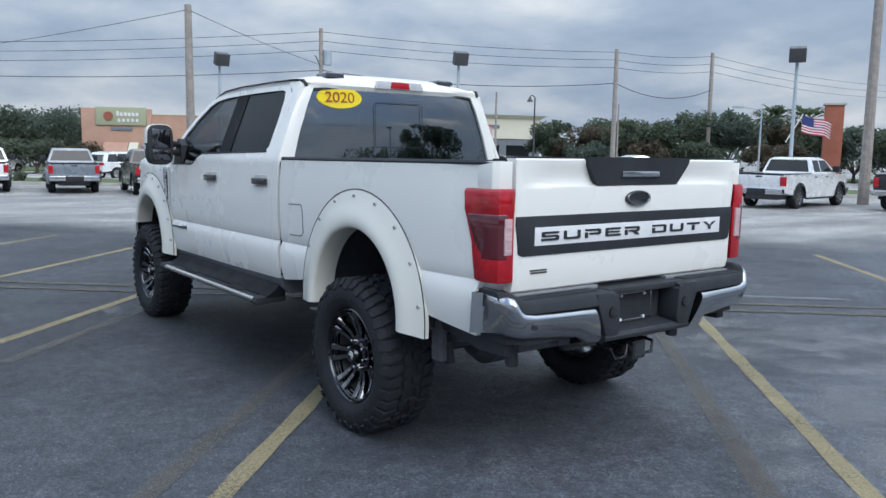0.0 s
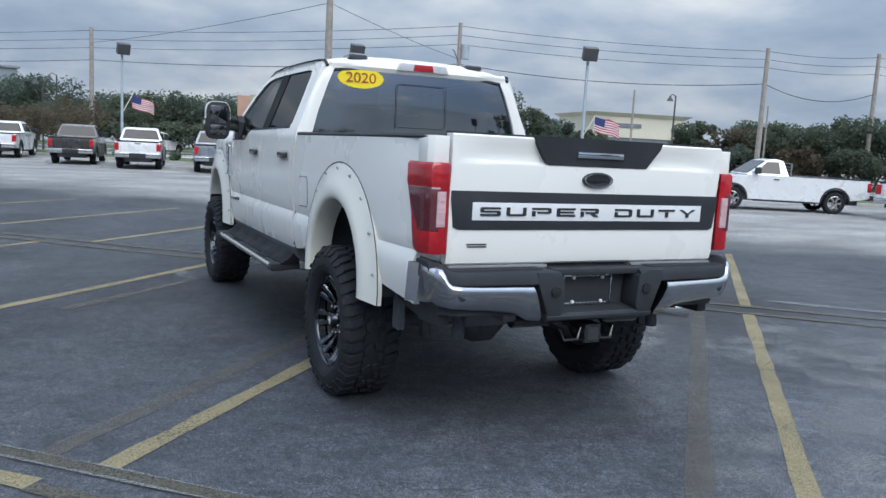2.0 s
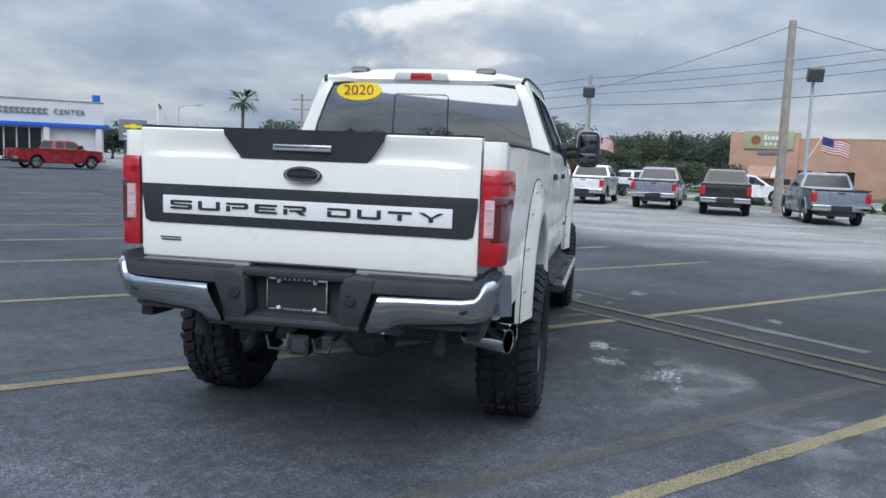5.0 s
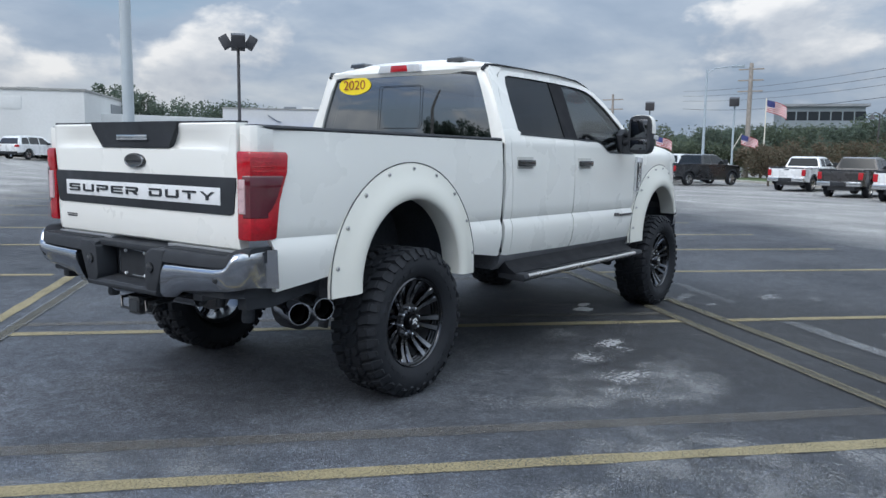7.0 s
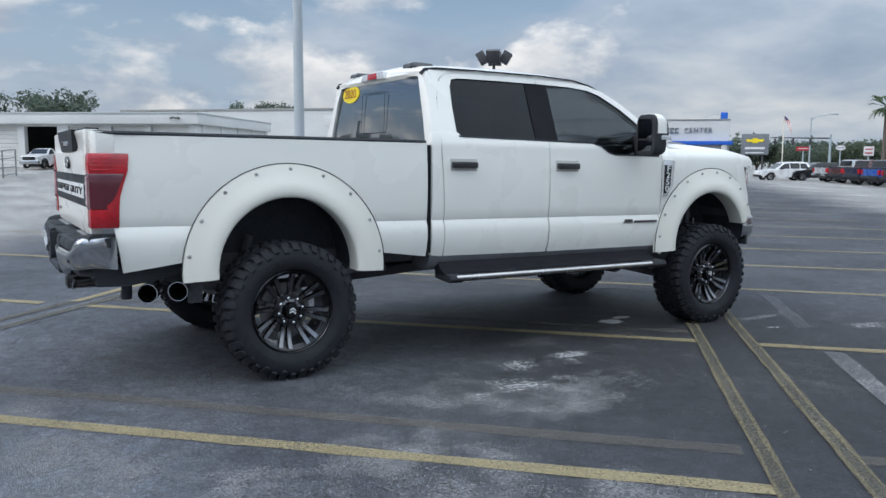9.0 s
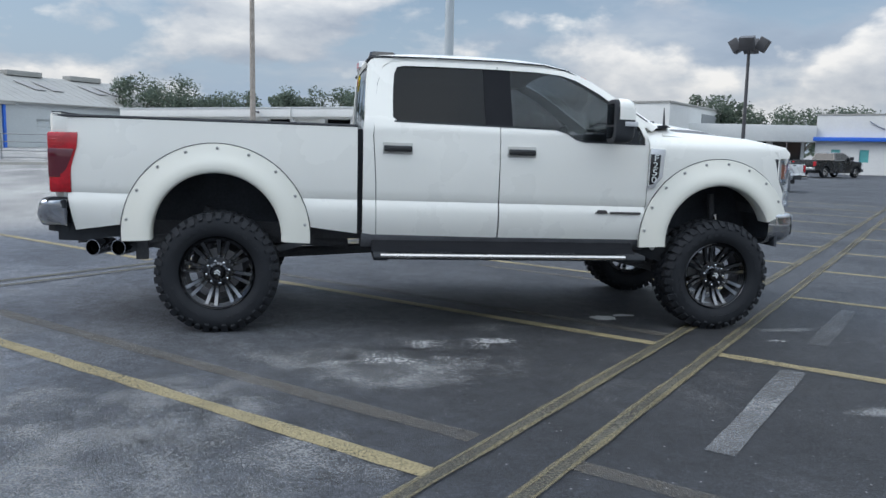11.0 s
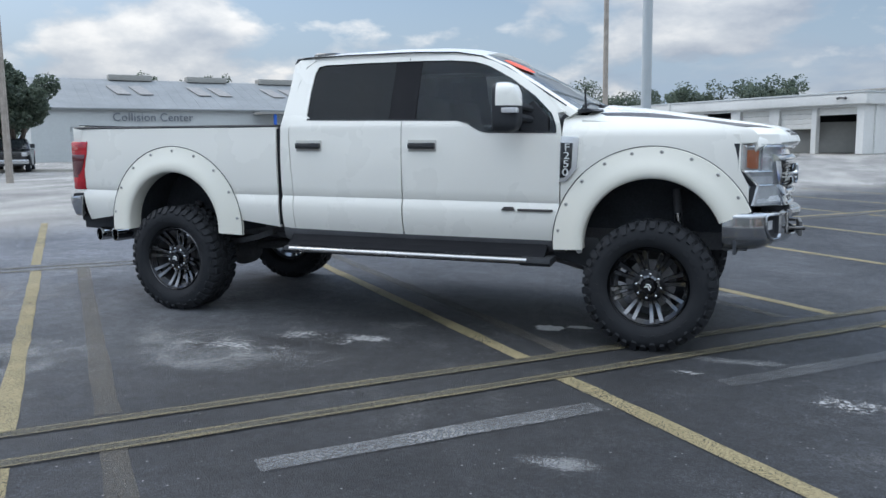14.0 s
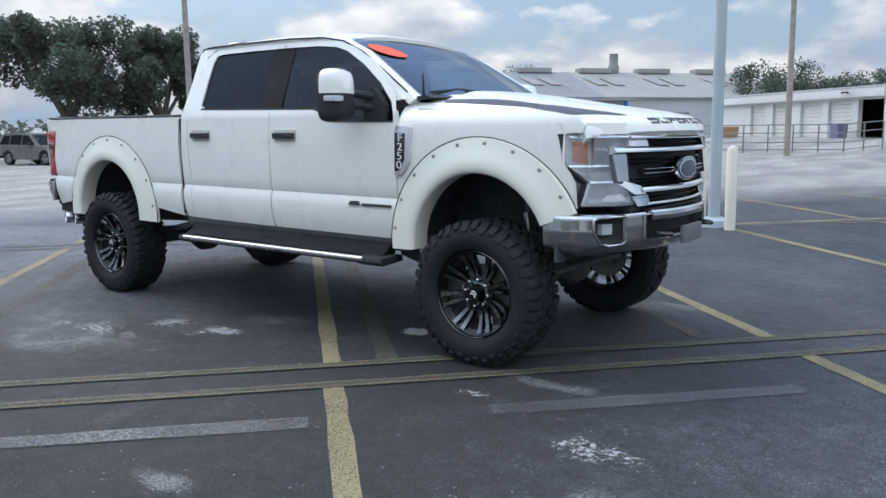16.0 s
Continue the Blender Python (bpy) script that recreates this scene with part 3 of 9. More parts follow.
def stripe(name, u0, n0, u1, n1, width, material, label, lift=0.006):
    """A painted stripe laid over the asphalt, with slightly ragged edges."""
    a, b = Vector(un(u0, n0)), Vector(un(u1, n1))
    d = (b - a)
    length = d.length
    d.normalize()
    s = Vector((-d.y, d.x))
    k = max(2, int(length / 0.25))
    bm = bmesh.new()
    rows = []
    for i in range(k + 1):
        p = a + d * length * i / k
        w = width / 2 + random.uniform(-0.006, 0.006)
        row = []
        for e in (-w, w):
            q = p + s * (e + random.uniform(-0.004, 0.004))
            row.append(bm.verts.new((q.x, q.y, ground_z(q.x, q.y) + lift)))
        rows.append(row)
    for r0, r1 in zip(rows, rows[1:]):
        bm.faces.new((r0[0], r1[0], r1[1], r0[1]))
    bmesh.ops.recalc_face_normals(bm, faces=bm.faces)
    ob = finish(name, bm, material)
    for f in ob.data.polygons:
        if f.normal.z < 0:
            ob.data.flip_normals()
            break
    return tagged(ob, label, "road marking", "parking lot lines", "structure")


YL, OL, FL = "yellow painted parking stall line, worn", "faded olive-yellow painted double line", "old blacked-out stall line showing through"
for u in (-14.2, -11.1, -8.0, -4.98, -1.93, 1.145, 4.19, 7.05, 9.6, 12.2, 14.8, 17.4, 20.0, 22.6):
    stripe("stall_line", u, -2.2, u, 3.46 - 0.012 * u, 0.115, YELLOW_LINE, YL)
for u in (-11.1, -8.0, -4.98, -1.93, 1.135, 4.175, 6.55, 8.95, 11.6, 14.2, 16.8, 19.4, 22.0, 24.6):
    stripe("stall_line", u, 3.955 - 0.02 * u, u, 9.05, 0.115, YELLOW_LINE, YL)
for u in (-14.2, -11.1, -8.0, -4.98, -1.95, 1.145, 4.19, 7.05, 9.6, 12.2, 14.8, 17.4, 20.0):
    stripe("stall_line", u, -2.72, u, -8.2, 0.115, YELLOW_LINE, YL)
for n, k in ((3.505, 0.012), (3.905, 0.018)):                # the double line, not quite square to the stalls
    stripe("double_line", -18, n + 18 * k, 27, n - 27 * k, 0.088, OLIVE_DARK, OL, 0.009)
    for e in (-0.038, 0.038):
        stripe("line_edge", -18, n + 18 * k + e, 27, n - 27 * k + e, 0.024, OLIVE_LINE, "olive-yellow edge of a blacked-over line", 0.011)
stripe("double_line", -18, -2.25, 30, -2.25, 0.10, OLIVE_DARK, OL, 0.007)
for e in (-0.048, 0.048):
    stripe("line_edge", -18, -2.25 + e, 30, -2.25 + e, 0.018, PALE_BAR, "pale edge of a blacked-over line", 0.011)
stripe("double_line", -18, -2.62, 1.3, -2.50, 0.10, OLIVE_DARK, OL, 0.007)
stripe("double_line", 1.3, -2.47, 30, -2.80, 0.115, YELLOW_LINE, "yellow painted line along the stalls, worn", 0.007)
for u in (-1.44, 1.50):
    stripe("old_line", u, -2.3, u, 3.42, 0.13, FAINT_LINE, FL)
stripe("old_line", -1.44, 3.97, -1.44, 5.6, 0.13, FAINT_LINE, FL)
stripe("old_line", 3.72, 0.3, 3.72, 3.3, 0.12, FAINT_LINE, FL)
for u0, u1 in ((-0.87, 0.985), (1.93, 3.74), (-3.9, -2.2)):
    stripe("pale_bar", u0, 4.465, u1, 4.465, 0.15, FAINT_BAR if u0 > 1 else PALE_BAR, "pale grey worn painted bar on asphalt", 0.009)


def blot(name, x, y, rx, ry, material, label, seed):
    rnd = random.Random(seed)
    bm = bmesh.new()
    vs = []
    for k in range(26):
        a = 2 * math.pi * k / 26
        q = 0.75 + 0.45 * rnd.random()
        px, py = x + rx * q * math.cos(a), y + ry * q * math.sin(a)
        vs.append(bm.verts.new((px, py, ground_z(px, py) + 0.002 + 0.00007 * seed)))
    bm.faces.new(vs)
    return tagged(finish(name, bm, material), label, "stain", "", "structure")


blot("white_spill", 3.23, -0.62, 0.13, 0.10, WHITE_SPILL, "white dried paint spill on asphalt", 3)
blot("white_spill", 3.46, -0.52, 0.12, 0.05, WHITE_SPILL, "small white dried paint spill on asphalt", 4)
# worn-through zones in the seal coat, and crisp scuffs where it has flaked off
for k, (x, y, rx, ry) in enumerate([(1.25, -2.15, 0.75, 0.42), (0.75, -1.80, 0.55, 0.30), (2.25, -0.95, 0.40, 0.16), (-0.2, -3.1, 0.75, 0.5), (0.15, -2.5, 0.5, 0.3), (-0.2, -2.75, 0.6, 0.4), (3.9, -3.2, 0.22, 0.08), (-1.5, -1.65, 0.5, 0.3), (0.5, -3.6, 0.7, 0.4), (4.6, -1.15, 0.4, 0.08), (4.5, 1.24, 0.32, 0.12), (5.46, -2.3, 0.17, 0.09), (-0.6, -3.8, 0.9, 0.7), (-2.2, -0.9, 0.9, 0.7), (-2.6, 0.6, 0.8, 0.6), (-1.9, -2.0, 0.9, 0.7), (-1.0, -2.9, 0.8, 0.6)]):
    blot("pale_patch", x, y, rx * 1.35, ry * 1.35, PALE_PATCH, "pale worn patch in the asphalt", 10 + k)
for k, (x, y, rx, ry) in enumerate([(1.72, -1.52, 0.36, 0.17), (2.0, -1.42, 0.22, 0.10), (5.20, -1.90, 0.22, 0.15), (4.32, -1.53, 0.10, 0.06), (1.2, -1.85, 0.42, 0.2)]):
    blot("white_scuff", x, y, rx * 1.3, ry * 1.3, SCUFF, "flaked white scuff in the seal coat", 50 + k)


def strip_on_ground(name, pts, width, height, material, label, category):
    """A low solid strip (kerb, verge) along a line of places."""
    bm = bmesh.new()
    rings = []
    fine = []
    for (x0, y0), (x1, y1) in zip(pts, pts[1:]):
        k = max(1, int(math.hypot(x1 - x0, y1 - y0) / 4))
        fine += [(x0 + (x1 - x0) * i / k, y0 + (y1 - y0) * i / k) for i in range(k)]
    fine.append(pts[-1])
    for i, (x, y) in enumerate(fine):
        a, b = Vector(fine[max(i - 1, 0)]), Vector(fine[min(i + 1, len(fine) - 1)])
        d = (b - a).normalized()
        s = Vector((-d.y, d.x)) * width / 2
        z = ground_z(x, y)
        rings.append([(x - s.x, y - s.y, z - 0.1), (x + s.x, y + s.y, z - 0.1), (x + s.x * 0.94, y + s.y * 0.94, z + height), (x - s.x * 0.94, y - s.y * 0.94, z + height)])
    loft(bm, rings)
    bmesh.ops.recalc_face_normals(bm, faces=bm.faces)
    return tagged(finish(name, bm, material, angle=20), label, category, "", "structure")


ROW_DIR = Vector((0.66, 0.75)).normalized()      # along the far kerb
KERB0 = Vector((33.2, -6.5))


def kerb_pt(s, off=0.0):
    p = KERB0 + ROW_DIR * s + Vector((ROW_DIR.y, -ROW_DIR.x)) * off
    return (p.x, p.y)


strip_on_ground("kerb", [kerb_pt(-60, 1.0), kerb_pt(60, 1.0)], 0.3, 0.14, CONCRETE, "pale concrete kerb at the lot's edge", "kerb")
strip_on_ground("verge", [kerb_pt(-60, 4.2), kerb_pt(60, 4.2)], 6.0, 0.10, GRASS, "grass verge between lot and road", "grass")
strip_on_ground("pavement", [kerb_pt(-80, 8.4), kerb_pt(80, 8.4)], 2.4, 0.08, CONCRETE, "concrete pavement beside the road", "pavement")
strip_on_ground("far_verge", [kerb_pt(-80, 27.0), kerb_pt(80, 27.0)], 8.0, 0.10, GRASS, "grass verge across the road", "grass")
strip_on_ground("kerb", [(-60, 30), (-38, 25.6), (-24, 26.5), (-12, 30.6), (-6, 33)], 0.25, 0.13, CONCRETE, "pale concrete kerb beside the back lane", "kerb")


# ---- the lifted pickup ----
RAKE = 0.0105
truck = thing("pickup_truck", "white lifted crew-cab pickup with wide bolted fender flares, parked on asphalt", "pickup truck")
truck.matrix_basis = pose(0.004, 0.011, 0, 0, 0, -0.54)


def tpart(name, bm, material, parent=None, label="", angle=35.0, raked=True):
    for v in bm.verts:                    # the short overhang behind the bed's lamps
        if v.co.x < -1.0:
            v.co.x = -1.0 + (v.co.x + 1.0) * 0.9
    if raked:
        for v in bm.verts:
            v.co.z -= RAKE * v.co.x
    return part(name, bm, material, parent or truck, label, angle)


def crease(x):
    return 1.064 - 0.0045 * x


def side_y(x, z):
    """Half width of the body at a place along it and a height."""
    return side_profile(x, z) - 0.05 * min(1.0, max(0.0, (-0.42 - x) / 0.75)) ** 2


def side_profile(x, z):
    zc = crease(x)
    if z >= 1.615:
        return 0.985 - (z - 1.615) * 0.385
    if z >= zc:
        k = (z - zc) / (1.615 - zc)
        return 0.985 + 0.013 * math.sin(math.pi * min(1, k * 1.05)) + 0.001 * k - 0.007 * max(0.0, 1 - (z - zc) / 0.016)
    if z >= zc - 0.045:
        return 0.985 + (zc - z) / 0.045 * 0.019 - 0.007
    k = (zc - 0.045 - z) / 0.25
    return 0.997 + 0.006 * math.sin(math.pi * min(1, k)) - 0.045 * max(0, k) ** 2


def nose(x):
    """How far the fenders draw in towards the front."""
    return 0.0 if x < 3.9 else -0.10 * ((x - 3.9) / 0.9) ** 2


def panel(outline, side, zs=(), xs=(), thick=0.03, out=0.0, yf=None):
    """A shaped sheet of the body's side with the outline (x, z), bent to the body and given thickness."""
    yf = yf or (lambda x, z: side_y(x, z) + nose(x))
    bm = bmesh.new()
    bm.faces.new([bm.verts.new((x, 0, z)) for x, z in outline])
    for z in zs:
        bmesh.ops.bisect_plane(bm, geom=bm.verts[:] + bm.edges[:] + bm.faces[:], dist=1e-5, plane_co=(0, 0, z), plane_no=(0, 0, 1))
    for x in xs:
        bmesh.ops.bisect_plane(bm, geom=bm.verts[:] + bm.edges[:] + bm.faces[:], dist=1e-5, plane_co=(x, 0, 0), plane_no=(1, 0, 0))
    for d in (0.016, 0.0, -0.045):
        bmesh.ops.bisect_plane(bm, geom=bm.verts[:] + bm.edges[:] + bm.faces[:], dist=1e-5, plane_co=(0, 0, 1.064 + d), plane_no=(0.0045, 0, 1))
    for v in bm.verts:
        v.co.y = side * (yf(v.co.x, v.co.z) + out)
    ex = bmesh.ops.extrude_face_region(bm, geom=bm.faces[:])
    for v in ex["geom"]:
        if isinstance(v, bmesh.types.BMVert):
            v.co.y -= side * thick
    bmesh.ops.recalc_face_normals(bm, faces=bm.faces)
    return bm


def arch(cx, r, z0, a0=180.0, a1=0.0, k=22, h=None):
    h = h or r
    return [(cx + r * math.cos(radians(a0 + (a1 - a0) * i / k)), z0 + h * math.sin(radians(a0 + (a1 - a0) * i / k))) for i in range(k + 1)]


ZS = (0.82, 0.86, 0.92, 0.97, 1.14, 1.2, 1.28, 1.36, 1.44, 1.52, 1.58)
RX, FX = 0.0, 4.04          # the wheel arches' centres

for s in (1, -1):
    # bed side with the arch and the lamp cut out
    lines = [(-1.02, 0.79)] + arch(RX, 0.575, 0.775)[1:-1] + [(1.046, 0.795), (1.046, 1.612), (-1.10, 1.612), (-1.165, 1.60), (-1.17, 1.503), (-0.972, 1.503), (-0.985, 1.40), (-1.03, 1.25), (-1.036, 1.065), (-1.07, 1.065)]
    bm = panel(lines, s, ZS, [-0.9, -0.6, -0.3, 0, 0.3, 0.6, 0.9])
    tpart("bed_side", bm, WHITE_PAINT)
    # rail cap
    bm = bmesh.new()
    loft(bm, [[(x, s * 0.86, 1.612), (x, s * (yo - 0.004), 1.612), (x, s * yo, 1.622), (x, s * (yo - 0.008), 1.634), (x, s * 0.86, 1.634)] for x, yo in ((-1.16, 0.952), (-0.9, 0.972), (-0.4, 0.986), (1.040, 0.987))])
    bmesh.ops.recalc_face_normals(bm, faces=bm.faces)
    tpart("rail_cap", bm, BLACK_PLASTIC, label="black plastic bed rail cap")
    # white post at the back corner, beside the gate
    bm = bmesh.new()
    prism(bm, [(-1.188, s * 0.85), (-1.05, s * 0.85), (-1.05, s * 0.955), (-1.16, s * 0.952), (-1.186, s * 0.925)], "z", 1.496, 1.628, 0.004)
    tpart("corner_post", bm, WHITE_PAINT)
    # inner wheel tub and the inside of the bed
    bm = bmesh.new()
    box(bm, -1.12, 1.03, s * 0.93 if s < 0 else 0.86, -0.86 if s < 0 else 0.93, 1.37, 1.61)
    tpart("bed_inner_wall", bm, DARK_METAL)

    # added dark strip that stands in for the shade between bed and cab
    bm = bmesh.new()
    box(bm, 1.048, 1.084, min(s * 0.92, s * 0.976), max(s * 0.92, s * 0.976), 0.82, 1.60, 0.002)
    tpart("bed_gap_shade", bm, PILLAR_BLACK)
    # cab corner behind the rear door
    lines = [(1.086, 0.80), (1.19, 0.786), (1.185, 1.2), (1.165, 1.55), (1.20, 1.95), (1.25, 2.10), (1.33, 2.15), (1.33, 2.185), (1.20, 2.175), (1.135, 2.12), (1.125, 1.9), (1.090, 1.6)]
    tpart("cab_corner", panel(lines, s, ZS + (1.62, 1.7, 1.8, 1.9, 2.0, 2.1)), WHITE_PAINT)
    # doors: a lower skin and a window frame
    def door(name, low, frame_out, frame_in):
        d = tpart(name, panel(low, s, ZS + (1.60, 1.63), [1.6, 2.5, 3.0]), WHITE_PAINT)
        bm = bmesh.new()
        n = len(frame_out)
        fo = [bm.verts.new((x, s * side_y(x, z), z)) for x, z in frame_out]
        fi = [bm.verts.new((x, s * (side_y(x, z) - 0.002), z)) for x, z in frame_in]
        fj = [bm.verts.new((x, s * (side_y(x, z) - 0.03), z)) for x, z in frame_in]
        for i in range(n - 1):
            bm.faces.new((fo[i], fo[i + 1], fi[i + 1], fi[i]))
            bm.faces.new((fi[i], fi[i + 1], fj[i + 1], fj[i]))
        bmesh.ops.recalc_face_normals(bm, faces=bm.faces)
        tpart("window_frame", bm, WHITE_PAINT, d)
        return d

    rear_low = [(1.196, 0.781), (2.157, 0.779), (2.163, 1.66), (1.36, 1.672), (1.318, 1.70), (1.175, 1.70), (1.172, 1.55), (1.192, 1.2)]
    f_out = [(1.175, 1.70), (1.20, 1.93), (1.235, 2.07), (1.30, 2.128), (1.42, 2.143), (1.8, 2.150), (2.163, 2.150)]
    f_in = [(1.318, 1.70), (1.322, 1.90), (1.335, 2.04), (1.36, 2.095), (1.42, 2.108), (1.8, 2.112), (2.163, 2.112)]
    rear_door = door("rear_door", rear_low, f_out, f_in)
    front_low = [(2.17, 0.779), (3.385, 0.777), (3.405, 1.55), (3.39, 1.62), (3.37, 1.63), (3.37, 1.556), (2.86, 1.560), (2.79, 1.575), (2.70, 1.625), (2.62, 1.650), (2.168, 1.66)]
    f_out = [(2.168, 2.150), (2.5, 2.145), (2.72, 2.125), (2.86, 2.085), (3.05, 1.985), (3.25, 1.845), (3.36, 1.73), (3.395, 1.62)]
    f_in = [(2.168, 2.112), (2.5, 2.106), (2.70, 2.088), (2.82, 2.052), (3.01, 1.950), (3.20, 1.815), (3.33, 1.69), (3.37, 1.60)]
    front_door = door("front_door", front_low, f_out, f_in)

    # dark linings inside the doors
    bm = panel([(1.2, 0.85), (3.36, 0.85), (3.36, 1.54), (2.80, 1.55), (2.62, 1.63), (1.3, 1.65), (1.2, 1.6)], s, (1.0, 1.2, 1.4), thick=0.02, out=-0.05)
    tpart("door_lining", bm, INTERIOR)
    # side glass
    gy = lambda x, z: side_y(x, z) - 0.016
    rg = [(1.318, 1.70), (1.36, 1.672), (2.163, 1.66), (2.163, 2.112), (1.8, 2.112), (1.42, 2.108), (1.36, 2.095), (1.335, 2.04), (1.322, 1.90)]
    g = tpart("side_window", panel(rg, s, (1.8, 1.95), thick=0.004, yf=gy), TINT, rear_door, "dark tinted glass")
    fg = [(2.168, 1.66), (2.62, 1.65), (2.70, 1.625), (2.79, 1.575), (2.86, 1.560), (3.37, 1.556), (3.37, 1.60), (3.33, 1.69), (3.20, 1.815), (3.01, 1.950), (2.82, 2.052), (2.70, 2.088), (2.5, 2.106), (2.168, 2.112)]
    g = tpart("side_window", panel(fg, s, (1.8, 1.95), thick=0.004, yf=gy), TINT_FRONT, front_door, "dark tinted glass")
    # black pillar trim between the windows, and the dark quarter divider
    bm = panel([(2.05, 1.664), (2.27, 1.659), (2.27, 2.110), (2.05, 2.112)], s, (1.8, 1.95), thick=0.012, yf=lambda x, z: side_y(x, z) - 0.010)
    tpart("pillar_trim", bm, PILLAR_BLACK, front_door)
    # belt seal
    bm = panel([(1.33, 1.664), (2.62, 1.645), (2.70, 1.62), (2.79, 1.57), (2.86, 1.554), (3.37, 1.550), (3.37, 1.560), (2.86, 1.566), (2.79, 1.582), (2.70, 1.632), (2.62, 1.657), (1.33, 1.678)], s, (), thick=0.012, out=0.003)
    tpart("belt_seal", bm, BLACK_PLASTIC, front_door)
    # handles
    for dx, dr in ((1.355, rear_door), (2.34, front_door)):
        bm = bmesh.new()
        y0 = side_y(dx, 1.48)
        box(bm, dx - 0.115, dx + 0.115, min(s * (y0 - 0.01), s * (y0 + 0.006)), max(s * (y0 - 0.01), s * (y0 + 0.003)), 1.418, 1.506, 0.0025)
        tpart("handle_bezel", bm, RECESS_SHADE, dr)
        bm = bmesh.new()
        box(bm, dx - 0.11, dx + 0.11, min(s * (y0 + 0.004), s * (y0 + 0.034)), max(s * (y0 + 0.004), s * (y0 + 0.034)), 1.438, 1.484, 0.010)
        tpart("door_handle", bm, BLACK_GLOSS, dr, "gloss black handle")

    # front fender
    lines = [(3.395, 0.80)] + arch(FX, 0.575, 0.775)[1:15] + [(4.53, 1.02), (4.66, 1.045), (4.655, 1.19), (4.60, 1.30), (4.60, 1.478), (4.70, 1.480), (4.71, 1.52), (4.665, 1.572), (4.30, 1.632), (3.9, 1.660), (3.45, 1.680), (3.41, 1.65), (3.413, 1.55)]
    tpart("front_fender", panel(lines, s, ZS + (1.55, 1.565, 1.595, 1.61, 1.625, 1.64), [3.6, 3.8, 4.0, 4.2, 4.4], yf=lambda x, z: side_y(x, min(z, 1.60)) + nose(x) - max(0, z - 1.52) ** 2 * 5.0), WHITE_PAINT)

    # wide flares with bolts
    def flare(name, cx, a0, a1, seed):
        bm = bmesh.new()
        rings = []
        k = 30
        for i in range(k + 1):
            a = radians(a0 + (a1 - a0) * i / k)
            c, q = math.cos(a), math.sin(a)
            ro, ri, z0 = 0.690, 0.472, 0.765
            def pt(r, y):
                return (cx + r * c, s * (y + nose(cx + r * c) * 0.7), z0 + r * q)
            y0 = 0.992
            rings.append([pt(ro, y0 - 0.02), pt(ro, y0 + 0.004), pt(ro - 0.005, y0 + 0.011), pt(ro - 0.018, y0 + 0.014), pt(ro - 0.060, y0 + 0.024), pt(ro - 0.090, y0 + 0.034), pt(ro - 0.120, y0 + 0.044), pt(ri + 0.070, y0 + 0.052), pt(ri + 0.040, y0 + 0.055), pt(ri + 0.018, y0 + 0.053), pt(ri + 0.005, y0 + 0.045), pt(ri, y0 + 0.034), pt(ri + 0.006, y0 - 0.10), pt(ri + 0.02, y0 - 0.10), pt(ri + 0.03, y0 + 0.0)])
        loft(bm, rings)
        bmesh.ops.recalc_face_normals(bm, faces=bm.faces)
        f = tpart(name, bm, FLARE_WHITE, label="white wide pocket-style flare")
        # black seal round its edge
        bm = bmesh.new()
        path = [(cx + 0.693 * math.cos(radians(a0 + (a1 - a0) * i / 40)), s * (0.999 + nose(cx + 0.693 * math.cos(radians(a0 + (a1 - a0) * i / 40)))), 0.765 + 0.693 * math.sin(radians(a0 + (a1 - a0) * i / 40))) for i in range(41)]
        rod(bm, path, 0.0030, 6)
        tpart("edge_seal", bm, BLACK_PLASTIC, f)
        # bolts near the edge, on low discs greyed like shaded round pockets
        for i in range(9):
            a = radians(a0 + (a1 - a0) * (0.075 + 0.86 * i / 8))
            r = 0.657
            x, z = cx + r * math.cos(a), 0.765 + r * math.sin(a)
            y = 1.009 + nose(x) * 0.7
            inward = Vector((-math.cos(a), 0, -math.sin(a)))
            bm = bmesh.new()
            at = Vector((x, s * y, z))
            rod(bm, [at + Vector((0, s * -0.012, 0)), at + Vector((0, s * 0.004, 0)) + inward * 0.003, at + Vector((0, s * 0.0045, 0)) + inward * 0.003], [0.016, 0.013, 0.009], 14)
            tpart("bolt_pocket", bm, RECESS_SHADE, f)
            bm = bmesh.new()
            rod(bm, [at, at + Vector((0, s * 0.010, 0)), at + Vector((0, s * 0.013, 0))], [0.0065, 0.0065, 0.0035], 8)
            tpart("bolt", bm, BRAKE_STEEL, f)
        # dark arch liner
        bm = bmesh.new()
        rings = []
        for i in range(25):
            a = radians(-4 + 188 * i / 24)
            rings.append([(cx + 0.53 * math.cos(a), s * 0.99, 0.775 + 0.53 * math.sin(a)), (cx + 0.56 * math.cos(a), s * 0.45, 0.775 + 0.56 * math.sin(a)), (cx + 0.58 * math.cos(a), s * 0.45, 0.775 + 0.58 * math.sin(a)), (cx + 0.55 * math.cos(a), s * 0.99, 0.775 + 0.55 * math.sin(a))])
        loft(bm, rings)
        box(bm, cx - 0.54, cx + 0.54, min(s * 0.43, s * 0.46), max(s * 0.43, s * 0.46), 0.80, 1.32)
        bmesh.ops.recalc_face_normals(bm, faces=bm.faces)
        tpart("arch_liner", bm, LINER)

    flare("rear_flare", RX, 184, -4, 1)
    flare("front_flare", FX, 184, 22, 2)

